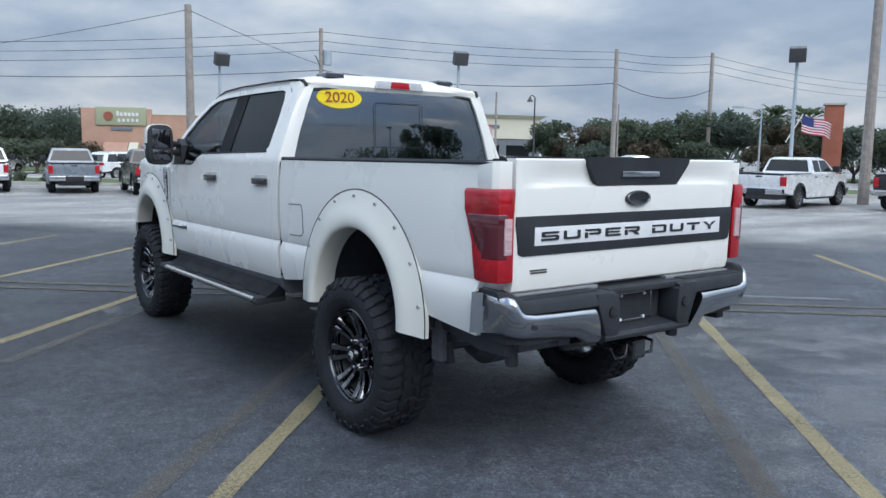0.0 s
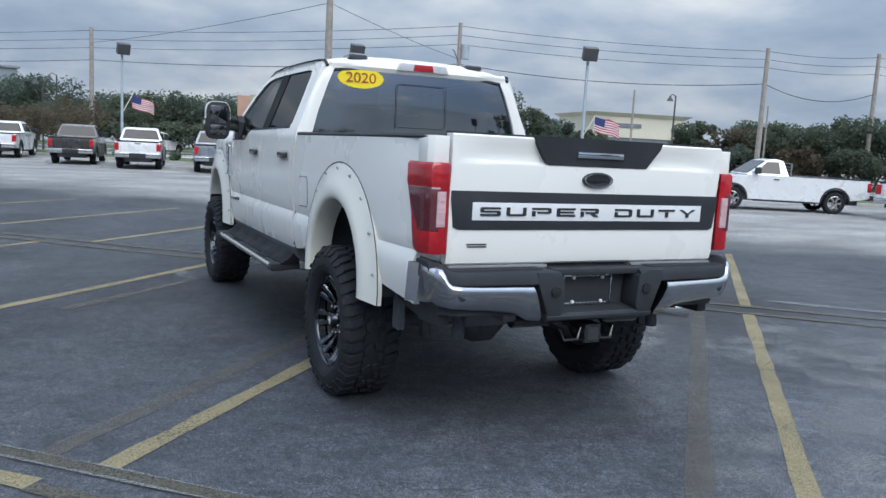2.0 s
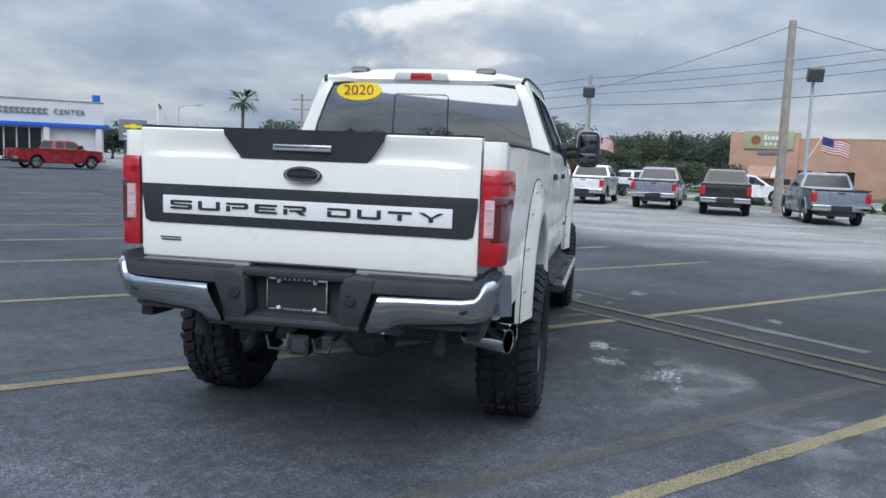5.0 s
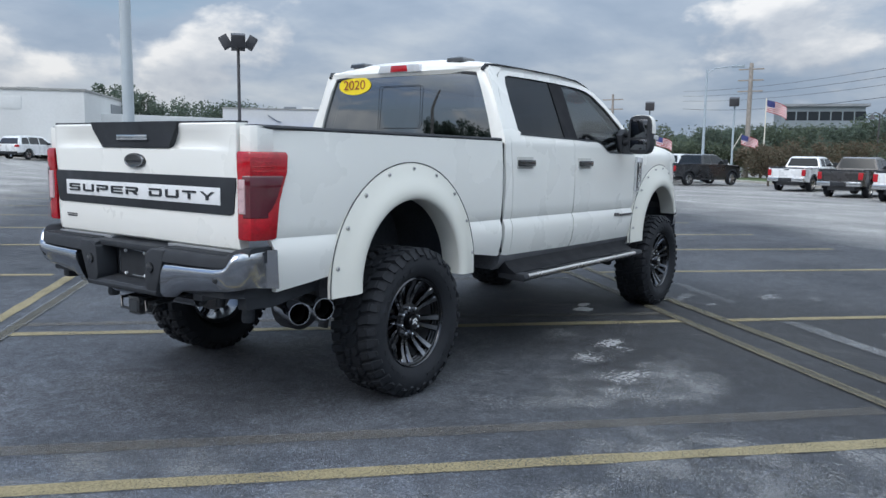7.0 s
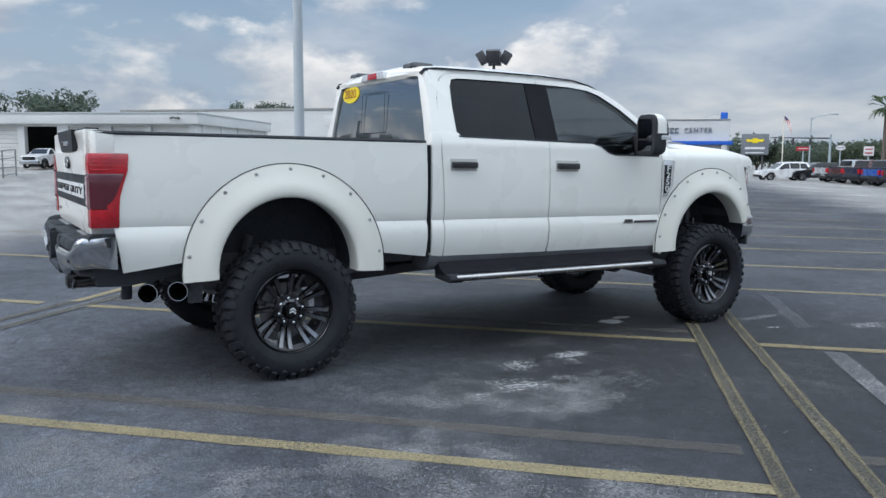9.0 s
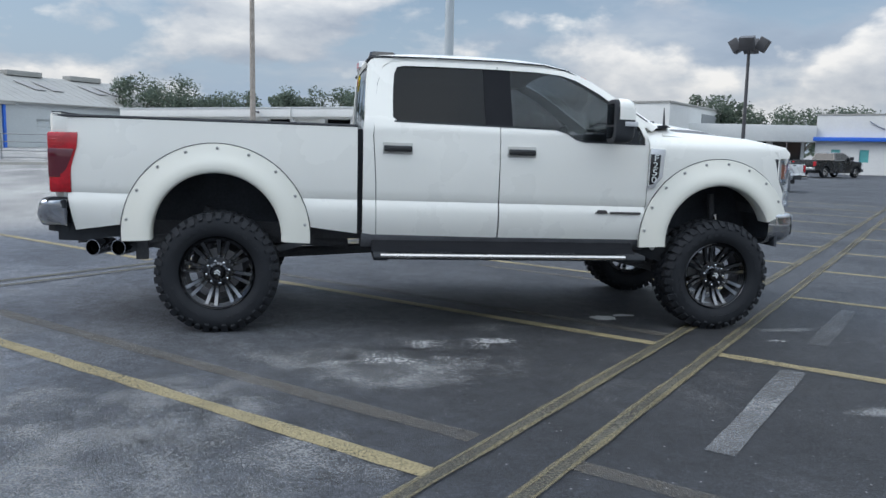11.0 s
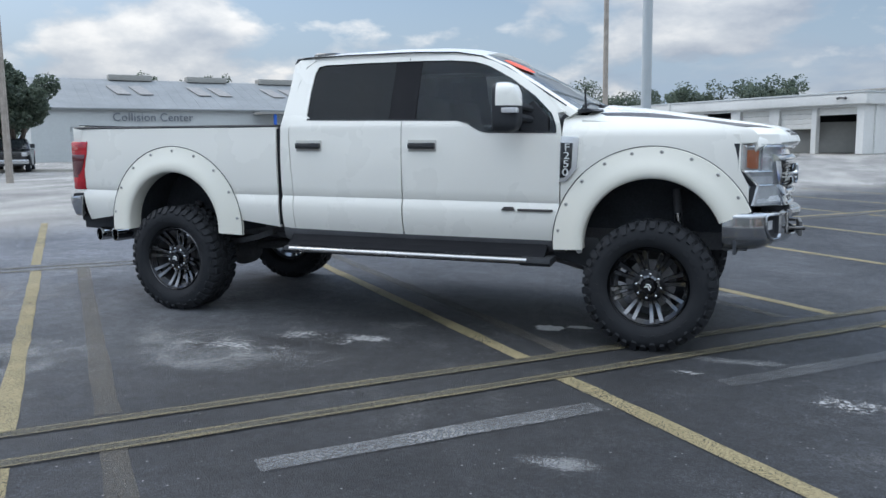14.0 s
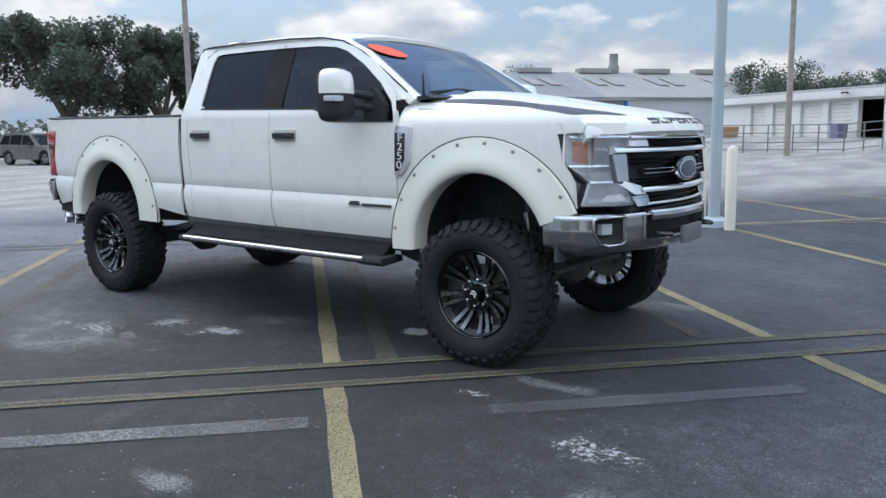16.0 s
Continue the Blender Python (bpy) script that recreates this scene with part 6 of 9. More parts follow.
def tub(name, outline, s, floor_depth, shrink, material, trim, label=""):
    """A pocket sunk into the bumper's face, with a rolled bright rim round its mouth."""
    cy, cz = sum(p[0] for p in outline) / len(outline), sum(p[1] for p in outline) / len(outline)
    bm = bmesh.new()
    rings = []
    for depth, k in ((-0.006, 1.03), (0.004, 0.985), (floor_depth * 0.6, 0.93), (floor_depth, shrink)):
        rings.append([(fb_x(y) + 0.017 - depth, s * (cy + (y - cy) * k), cz + (z - cz) * k) for y, z in outline])
    loft(bm, rings, True, False)
    bm.verts.ensure_lookup_table()
    bm.faces.new(bm.verts[-len(outline):])
    bmesh.ops.recalc_face_normals(bm, faces=bm.faces)
    ob = tpart(name, bm, material, fbump, label)
    bm = bmesh.new()
    loop = []
    for (ya, za), (yb, zb) in zip(outline, outline[1:] + outline[:1]):
        n = max(1, int(math.hypot(yb - ya, zb - za) / 0.04))
        loop += [(ya + (yb - ya) * i / n, za + (zb - za) * i / n) for i in range(n)]
    rings = []
    for y, z in loop + loop[:1]:
        oy, oz = (y - cy), (z - cz)
        ln_ = math.hypot(oy, oz)
        oy, oz = oy / ln_, oz / ln_
        x = fb_x(y) + 0.017
        rings.append([(x + b, s * (y + oy * a), z + oz * a) for a, b in ((-0.004, -0.012), (-0.002, 0.004), (0.005, 0.008), (0.013, 0.004), (0.018, -0.006))])
    loft(bm, rings, True, False)
    bmesh.ops.recalc_face_normals(bm, faces=bm.faces)
    tpart("pocket_rim", bm, trim, ob)
    return ob


def on_bumper(name, pts, proud, material, label="", sub=8, deep=0.08):
    """A plate let into the bumper's face with the outline (y, z), its front following the face."""
    bm = bmesh.new()
    bm.faces.new([bm.verts.new((0, y, z)) for y, z in pts])
    ys = [p[0] for p in pts]
    for i in range(1, sub):
        bmesh.ops.bisect_plane(bm, geom=bm.verts[:] + bm.edges[:] + bm.faces[:], dist=1e-5, plane_co=(0, min(ys) + (max(ys) - min(ys)) * i / sub, 0), plane_no=(0, 1, 0))
    for v in bm.verts:
        v.co.x = fb_x(v.co.y) + 0.017 + proud
    ex = bmesh.ops.extrude_face_region(bm, geom=bm.faces[:])
    for v in ex["geom"]:
        if isinstance(v, bmesh.types.BMVert):
            v.co.x -= deep
    bmesh.ops.recalc_face_normals(bm, faces=bm.faces)
    return tpart(name, bm, material, fbump, label)


tub("centre_intake", INTAKE, 1, 0.07, 0.9, BLACK_PLASTIC, BUMPER_CHROME, "black centre intake")
# bright blade across the top of the intake, parted from the ends by dark notches
bm = bmesh.new()
rings = []
for i in range(19):
    y = -0.455 + 0.91 * i / 18
    x = fb_x(y) + 0.020
    rings.append([(x - 0.09, y, 1.014), (x - 0.004, y, 1.016), (x + 0.010, y, 1.006), (x + 0.016, y, 0.985), (x + 0.006, y, 0.960), (x - 0.02, y, 0.952), (x - 0.09, y, 0.955)])
loft(bm, rings)
bmesh.ops.recalc_face_normals(bm, faces=bm.faces)
tpart("bumper_blade", bm, BUMPER_CHROME, fbump, "chrome blade")
bm = bmesh.new()
loft(bm, [[(x, y, z) for y in (0.62, 0.3, 0, -0.3, -0.62) for z in (1.012,)] + [(x, y, z) for y in (-0.62, -0.3, 0, 0.3, 0.62) for z in (1.045,)] for x in (4.74, 4.87)])
bmesh.ops.recalc_face_normals(bm, faces=bm.faces)
tpart("bumper_top_pad", bm, BLACK_PLASTIC, fbump)
bm = bmesh.new()
loft(bm, [[(x, y, z) for y in (0.46, 0.2, -0.2, -0.46) for z in (1.012,)] + [(x, y, z) for y in (-0.46, -0.2, 0.2, 0.46) for z in (1.028,)] for x in (4.86, 4.93)])
bmesh.ops.recalc_face_normals(bm, faces=bm.faces)
tpart("bumper_top_pad", bm, BLACK_PLASTIC, fbump)
bm = bmesh.new()
prism(bm, [(0.86, 0.79), (-0.86, 0.79), (-0.74, 0.735), (-0.3, 0.725), (0.3, 0.725), (0.74, 0.735)], "x", 4.50, 4.66, 0.015)
tpart("air_dam", bm, BLACK_PLASTIC, fbump)
bm = bmesh.new()
box(bm, 5.005, 5.035, -0.16, 0.16, 0.79, 0.90, 0.008)
tpart("plate_bracket", bm, plain("grey_plastic", (0.16, 0.165, 0.17), 0.5), fbump, "grey plate bracket")
for s in (1, -1):
    tub("fog_pocket", FOG, s, 0.06, 0.62, BLACK_PLASTIC, BUMPER_CHROME, "black fog-lamp pocket")
    on_bumper("fog_lamp", [(s * y, z) for y, z in ((0.745, 0.955), (0.815, 0.955), (0.815, 0.893), (0.745, 0.893))], -0.035, CLEAR_LENS, "clear fog lamp", sub=2, deep=0.03)
    bm = bmesh.new()
    rod(bm, [(4.93, s * 0.40, 0.875), (5.0, s * 0.40, 0.872), (5.03, s * 0.37, 0.87), (5.0, s * 0.34, 0.87), (4.95, s * 0.34, 0.87)], 0.014, 8)
    tpart("tow_hook", bm, BLACK_GLOSS, fbump)

# ---- wheels ----
def wheel_mesh():
    """Tyre, rim and spokes of one wheel, its outer face towards -y, centred on the axle."""
    R = 0.457
    made = []
    bm = bmesh.new()
    prof = [(0.262, 0.030), (0.270, 0.004), (0.284, -0.016), (0.305, -0.034), (0.335, -0.045), (0.365, -0.047), (0.395, -0.040), (0.418, -0.028), (0.429, -0.012), (0.436, 0.015), (0.438, 0.07), (0.4385, 0.125), (0.438, 0.18), (0.436, 0.235), (0.429, 0.262), (0.418, 0.278), (0.395, 0.290), (0.365, 0.297), (0.335, 0.295), (0.30, 0.282), (0.262, 0.22)]
    revolve(bm, prof, (0, 0, 0), "y", 64)
    made.append(("tyre", bm, RUBBER))

    def block(bm, corners, r0, r1, taper=0.88):
        """A tread block: corners (angle, y) at the root radius, drawn in towards its top."""
        ca, cy = sum(c[0] for c in corners) / len(corners), sum(c[1] for c in corners) / len(corners)
        rings = []
        for r, k in ((r0, 1.0), (r1 - 0.003, 0.5 + taper / 2), (r1, taper)):
            rings.append([(r * math.cos(ca + (a - ca) * k), cy + (y - cy) * k, r * math.sin(ca + (a - ca) * k)) for a, y in corners])
        loft(bm, rings)

    bm = bmesh.new()
    n = 20
    p = 2 * math.pi / n
    for k in range(n):
        a = p * k
        for side in (0, 1):
            Y = (lambda y: y) if side == 0 else (lambda y: 0.25 - y)
            b = a + (0.0 if side == 0 else 0.5 * p)
            g = 1 if side == 0 else -1
            # two shoulder lugs, one reaching further over the edge, and a hooked centre block
            block(bm, [(b - 0.19 * p, Y(-0.020)), (b + 0.17 * p, Y(-0.020)), (b + (0.16 + 0.14 * g) * p, Y(0.062)), (b + (-0.17 + 0.14 * g) * p, Y(0.062))], 0.428, R)
            block(bm, [(b + 0.32 * p, Y(-0.002)), (b + 0.68 * p, Y(-0.002)), (b + (0.66 + 0.14 * g) * p, Y(0.054)), (b + (0.33 + 0.14 * g) * p, Y(0.054))], 0.428, R)
            block(bm, [(b + (0.02 + 0.14 * g) * p, Y(0.074)), (b + (0.33 + 0.14 * g) * p, Y(0.070)), (b + (0.47 + 0.22 * g) * p, Y(0.098)), (b + (0.40 + 0.28 * g) * p, Y(0.119)), (b + (0.11 + 0.22 * g) * p, Y(0.117))], 0.432, R - 0.001)
            block(bm, [(b + (0.53 + 0.14 * g) * p, Y(0.066)), (b + (0.84 + 0.14 * g) * p, Y(0.068)), (b + (0.92 + 0.22 * g) * p, Y(0.094)), (b + (0.62 + 0.22 * g) * p, Y(0.096))], 0.432, R - 0.001)
    bmesh.ops.recalc_face_normals(bm, faces=bm.faces)
    made.append(("tread", bm, RUBBER))
    # side biters down the shoulder, long and short in turn
    for k in range(n):
        for side in (0, 1):
            b = p * k + (0.0 if side == 0 else 0.5 * p)
            for q, low, half in ((0.0, 0.386, 0.19), (0.5, 0.404, 0.17)):
                bm = bmesh.new()
                rings = []
                for r, y, w in ((low, -0.043, 0.62), (low + 0.012, -0.049, 0.75), (0.420, -0.036, 0.95), (0.438, -0.022, 1.0), (0.452, -0.012, 0.95)):
                    yy, back = (y, 0.014) if side == 0 else (0.25 - y, -0.014)
                    rings.append([(r * math.cos(b + (q + e * half * w) * p), yo, r * math.sin(b + (q + e * half * w) * p)) for e, yo in ((-1, yy + back), (-0.9, yy), (0.9, yy), (1, yy + back))])
                loft(bm, rings)
                bmesh.ops.recalc_face_normals(bm, faces=bm.faces)
                made.append(("side_biter", bm, RUBBER))
    # raised lettering of the sidewall, too small to read: short bars on a ring
    for k in range(34):
        if k % 17 in (0, 1, 2, 8, 9, 10):
            continue
        a = 2 * math.pi * k / 34
        bm = bmesh.new()
        rings = [[(r * math.cos(a + e), y, r * math.sin(a + e)) for e, y in ((-0.055, -0.038), (-0.05, -0.0495), (0.05, -0.0495), (0.055, -0.038))] for r in (0.335, 0.352)]
        loft(bm, rings)
        bmesh.ops.recalc_face_normals(bm, faces=bm.faces)
        made.append(("sidewall_bar", bm, RUBBER))
    # rim with a stepped lip
    bm = bmesh.new()
    revolve(bm, [(0.281, 0.010), (0.280, -0.010), (0.272, -0.016), (0.266, -0.010), (0.263, 0.004), (0.257, 0.008), (0.255, 0.020), (0.249, 0.024), (0.247, 0.036), (0.241, 0.040), (0.240, 0.055), (0.262, 0.050)], (0, 0, 0), "y", 64)
    made.append(("rim", bm, RIM_BLACK))
    bm = bmesh.new()
    revolve(bm, [(0.2405, 0.056), (0.238, 0.075), (0.236, 0.21), (0.262, 0.235), (0.272, 0.20), (0.262, 0.056)], (0, 0, 0), "y", 64)
    made.append(("barrel", bm, BARREL))
    bm = bmesh.new()
    revolve(bm, [(0.172, 0.150), (0.172, 0.175), (0.02, 0.175), (0.02, 0.150)], (0, 0, 0), "y", 40)
    rod(bm, [(0, 0.10, 0), (0, 0.24, 0)], 0.10, 20)
    made.append(("brake_disc", bm, BRAKE_STEEL))
    # eight dished spokes, each a broad root forked into two flat-faced arms
    for k in range(8):
        a0 = 2 * math.pi * k / 8
        c, q = math.cos(a0), math.sin(a0)
        bm = bmesh.new()
        for e in (-1, 1):
            rings = []
            for r, y, off, w, d in ((0.055, 0.040, 0.010, 0.013, 0.05), (0.095, 0.056, 0.0135, 0.0145, 0.05), (0.125, 0.060, 0.017, 0.015, 0.045), (0.165, 0.050, 0.023, 0.0165, 0.045), (0.205, 0.032, 0.0285, 0.018, 0.04), (0.235, 0.014, 0.0325, 0.0195, 0.035), (0.250, 0.004, 0.035, 0.021, 0.03)):
                rings.append([(r * c - (e * off + sw * w) * q, y + dy, r * q + (e * off + sw * w) * c) for sw, dy in ((-0.75, d), (-1, 0.011), (-0.70, 0.0), (0.70, 0.0), (1, 0.011), (0.75, d))])
            loft(bm, rings)
        bmesh.ops.recalc_face_normals(bm, faces=bm.faces)
        made.append(("spoke", bm, SPOKE_BLACK))
    bm = bmesh.new()
    revolve(bm, [(0.112, 0.075), (0.110, 0.052), (0.060, 0.046), (0.056, 0.030), (0.046, 0.004), (0.043, -0.002), (0.001, -0.004), (0.001, 0.06)], (0, 0, 0), "y", 32)
    made.append(("hub", bm, RIM_BLACK))
    # bright chevrons of the hub emblem
    bm = bmesh.new()
    for dz in (0.012, -0.006):
        prism(bm, [(-0.021, dz - 0.010), (0.0, dz + 0.004), (0.021, dz - 0.010), (0.021, dz - 0.001), (0.0, dz + 0.013), (-0.021, dz - 0.001)], "y", -0.0065, -0.003)
    made.append(("hub_emblem", bm, SILVER_PLATE))
    for k in range(8):
        bm = bmesh.new()
        a = 2 * math.pi * (k + 0.5) / 8
        rod(bm, [(0.084 * math.cos(a), 0.05, 0.084 * math.sin(a)), (0.084 * math.cos(a), 0.024, 0.084 * math.sin(a)), (0.084 * math.cos(a), 0.021, 0.084 * math.sin(a))], [0.010, 0.010, 0.006], 8)
        made.append(("lug_nut", bm, CHROME))
    return made


first_wheel = None
for x, s in ((0.0, -1), (4.03, -1), (0.0, 1), (4.03, 1)):
    z = ground_z(x, s) + 0.452
    w = new("wheel")
    w.parent = truck
    w["label"] = "gloss black alloy wheel with a knobbly mud-terrain tyre"
    w.matrix_basis = pose(x, s * 1.032, z, 0, random.uniform(0, 40), 0 if s < 0 else 180)
    if first_wheel is None:
        kids = [part(nm, bm, mt, w) for nm, bm, mt in wheel_mesh()]
        first_wheel = kids
    else:
        for k in first_wheel:
            c = k.copy()
            scene.collection.objects.link(c)
            c.parent = w

# ---- underbody ----
bm = bmesh.new()
for s in (1, -1):
    box(bm, -1.15, 4.6, min(s * 0.40, s * 0.48), max(s * 0.40, s * 0.48), 0.70, 0.83, 0.01)
tpart("frame_rail", bm, DARK_METAL)
bm = bmesh.new()
rod(bm, [(0, -0.72, 0.48), (0, 0.72, 0.48)], 0.055, 12)
revolve(bm, [(0.001, -0.17), (0.10, -0.15), (0.17, -0.06), (0.17, 0.06), (0.10, 0.15), (0.001, 0.17)], (0.0, 0.0, 0.47), "y", 18)
tpart("rear_axle", bm, DARK_METAL, raked=False)
bm = bmesh.new()
rod(bm, [(4.02, -0.72, 0.47), (4.02, 0.72, 0.47)], 0.05, 12)
revolve(bm, [(0.001, -0.15), (0.09, -0.13), (0.15, -0.05), (0.15, 0.05), (0.09, 0.13), (0.001, 0.15)], (4.02, 0.25, 0.46), "y", 16)
rod(bm, [(4.25, -0.70, 0.50), (4.28, 0.0, 0.53), (4.25, 0.62, 0.50)], 0.022, 8)
tpart("front_axle", bm, DARK_METAL, raked=False)
for s in (1, -1):
    bm = bmesh.new()
    rings = []
    for i in range(9):
        k = -1 + i / 4
        rings.append([(0.72 * k, s * 0.56 - 0.03, 0.55 + 0.13 * k * k), (0.72 * k, s * 0.56 + 0.03, 0.55 + 0.13 * k * k), (0.72 * k, s * 0.56 + 0.03, 0.60 + 0.13 * k * k), (0.72 * k, s * 0.56 - 0.03, 0.60 + 0.13 * k * k)])
    loft(bm, rings)
    tpart("leaf_spring", bm, DARK_METAL)
    bm = bmesh.new()
    rod(bm, [(-0.25, s * 0.50, 0.42), (-0.12, s * 0.52, 0.95)], 0.032, 10)
    tpart("shock_absorber", bm, DARK_METAL)
    bm = bmesh.new()
    rod(bm, [(4.22, s * 0.62, 0.50), (4.17, s * 0.60, 1.15)], 0.03, 10)
    tpart("shock_absorber", bm, DARK_METAL)
    bm = bmesh.new()
    rod(bm, [(4.20, s * 0.66, 0.86), (4.185, s * 0.66, 0.98)], 0.022, 10)
    tpart("shock_boot", bm, STEEL)
    bm = bmesh.new()
    rod(bm, [(3.1, s * 0.45, 0.62), (3.9, s * 0.55, 0.44)], 0.035, 8)
    tpart("radius_arm", bm, DARK_METAL)
    bm = bmesh.new()
    box(bm, -0.62, -0.53, min(s * 0.80, s * 0.84), max(s * 0.80, s * 0.84), 0.56, 0.80, 0.006)
    tpart("mud_bracket", bm, DARK_METAL)
bm = bmesh.new()
prism(bm, [(-1.10, 0.80), (-0.95, 0.64), (-0.55, 0.64), (-0.35, 0.80)], "y", -0.05, 0.62, 0.01)
tpart("spare_carrier", bm, DARK_METAL)
bm = bmesh.new()
rod(bm, [(3.2, 0.1, 0.62), (1.5, 0.02, 0.58), (0.15, 0, 0.50)], 0.045, 10)
box(bm, 1.2, 2.6, 0.15, 0.42, 0.55, 0.78, 0.03)
box(bm, 2.5, 3.3, -0.2, 0.35, 0.55, 0.85, 0.03)
tpart("driveline", bm, DARK_METAL)
# dual exhaust tips behind the right rear wheel
ex = bmesh.new()
rod(ex, [(1.0, -0.38, 0.66), (0.35, -0.40, 0.70), (-0.35, -0.45, 0.68), (-0.60, -0.60, 0.665)], 0.05, 10)
exh = tpart("exhaust_pipe", ex, DARK_METAL)
for x in (-0.895, -0.715):
    bm = bmesh.new()
    d = Vector((-0.36, -0.93, 0)).normalized()
    p = Vector((x, -0.97, 0.664))
    a = p - d * 0.24
    loft(bm, [[q + (Vector((-d.y, d.x, 0)) * math.cos(t) + Vector((0, 0, 1)) * math.sin(t)) * r for t in [2 * math.pi * i / 24 for i in range(24)]] for q, r in ((a, 0.052), (p - d * 0.01, 0.061), (p, 0.060), (p, 0.055), (p - d * 0.012, 0.053), (p - d * 0.05, 0.052))], True, False)
    bmesh.ops.recalc_face_normals(bm, faces=bm.faces)
    tip = tpart("exhaust_tip", bm, CHROME, exh, "polished exhaust tip")
    bm = bmesh.new()
    loft(bm, [[q + (Vector((-d.y, d.x, 0)) * math.cos(t) + Vector((0, 0, 1)) * math.sin(t)) * 0.0515 for t in [2 * math.pi * i / 24 for i in range(24)]] for q in (p - d * 0.20, p - d * 0.045)], True, False)
    rod(bm, [p - d * 0.20, p - d * 0.19], 0.050, 20)
    tpart("bore", bm, BORE_SHADE, tip)
# hitch
bm = bmesh.new()
rod(bm, [(-1.08, -0.40, 0.70), (-1.08, 0.40, 0.70)], 0.045, 10)
box(bm, -1.24, -1.05, -0.062, 0.038, 0.588, 0.690, 0.008)
hitch = bpart("tow_hitch", bm, BLACK_GLOSS)
# solid block in shade colour stands in for the hitch's hollow
bm = bmesh.new()
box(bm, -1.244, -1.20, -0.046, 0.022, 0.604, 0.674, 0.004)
bpart("hitch_socket", bm, HOLE_SHADE, hitch)
for s in (1, -1):
    bm = bmesh.new()
    y0, y1 = (0.045, 0.165) if s > 0 else (-0.165, -0.070)
    rod(bm, [(-1.10, y0, 0.665), (-1.20, y0, 0.660), (-1.21, y0 + 0.015, 0.605), (-1.21, y1 - 0.015, 0.605), (-1.20, y1, 0.660), (-1.10, y1, 0.665)], 0.010, 8)
    bpart("chain_loop", bm, BLACK_GLOSS, hitch)
# hanging black bracket beside each rear wheel
for s in (1, -1):
    bm = bmesh.new()
    rod(bm, [(-0.93, s * 0.64, 0.80), (-0.95, s * 0.64, 0.72), (-0.96, s * 0.64, 0.60), (-0.96, s * 0.64, 0.585)], [0.022, 0.03, 0.036, 0.03], 10)
    tpart("spring_hanger", bm, LINER)
    # black skirt between the bumper and the wheel arch
    bm = bmesh.new()
    prism(bm, [(-1.16, 0.83), (-1.16, 0.705), (-0.98, 0.700), (-0.66, 0.750), (-0.62, 0.83)], "y", s * 0.80, s * 0.865, 0.006)
    bpart("bed_skirt", bm, BLACK_PLASTIC)

# ---- cab inside ----
bm = bmesh.new()
box(bm, 1.15, 3.5, -0.93, 0.93, 0.86, 0.90)
box(bm, 3.28, 3.52, -0.90, 0.90, 1.25, 1.66, 0.06)
tpart("cab_floor", bm, INTERIOR)
def seat(x, y):
    bm = bmesh.new()
    box(bm, x, x + 0.52, y - 0.25, y + 0.25, 1.12, 1.28, 0.05)
    loft(bm, [[(x - 0.02 - t * 0.16 + a, y + b, 1.22 + 0.62 * t) for a, b in ((-0.07, -0.22 + 0.03 * t), (0.06, -0.24 + 0.03 * t), (0.09, 0), (0.06, 0.24 - 0.03 * t), (-0.07, 0.22 - 0.03 * t))] for t in (0, 0.3, 0.7, 1.0)])
    box(bm, x - 0.26, x - 0.15, y - 0.13, y + 0.13, 1.86, 2.03, 0.035)
    bmesh.ops.recalc_face_normals(bm, faces=bm.faces)
    tpart("seat", bm, SEAT)


for x, y in ((2.35, 0.42), (2.35, -0.42), (1.45, 0.45), (1.45, -0.45)):
    seat(x, y)
bm = bmesh.new()
revolve(bm, [(0.185, -0.014), (0.198, 0.0), (0.185, 0.014), (0.172, 0.0)], (0, 0, 0), "y", 28)
for a in (0.4, 2.74, 4.71):
    rod(bm, [(0, 0, 0), (0.18 * math.cos(a), 0, 0.18 * math.sin(a))], 0.014, 6)
bmesh.ops.transform(bm, matrix=Matrix.Translation((3.06, 0.42, 1.56)) @ pose(0, 0, 0, 0, 0, 90) @ pose(0, 0, 0, 25, 0, 0), verts=bm.verts)
tpart("steering_wheel", bm, INTERIOR)


# ---- lamp posts, bollards, poles, wires ----
def at_ground(x, y):
    return (x, y, ground_z(x, y))


def bollard(x, y):
    t = thing("bollard", "white painted steel bollard beside a lamp post", "bollard", "bollards", at_ground(x, y))
    bm = bmesh.new()
    rod(bm, [(0, 0, 0), (0, 0, 1.12), (0, 0, 1.17), (0, 0, 1.19)], [0.075, 0.075, 0.055, 0.0], 16)
    part("tube", bm, POST_WHITE, t)


for x, y in ((3.41, 6.38), (2.80, 6.95), (16.95, 20.95), (17.9, 21.6)):
    bollard(x, y)


def flood(bm, p, yaw, tilt, w=0.36, h=0.34, d=0.26):
    m = Matrix.Translation(p) @ pose(0, 0, 0, 0, 0, yaw) @ pose(0, 0, 0, 0, tilt, 0)
    q = bmesh.new()
    box(q, -0.02, d, -w / 2, w / 2, -h / 2, h / 2, 0.02)
    bmesh.ops.transform(q, matrix=m, verts=q.verts)
    me = bpy.data.meshes.new("tmp")
    q.to_mesh(me)
    q.free()
    bm.from_mesh(me)
    bpy.data.meshes.remove(me)


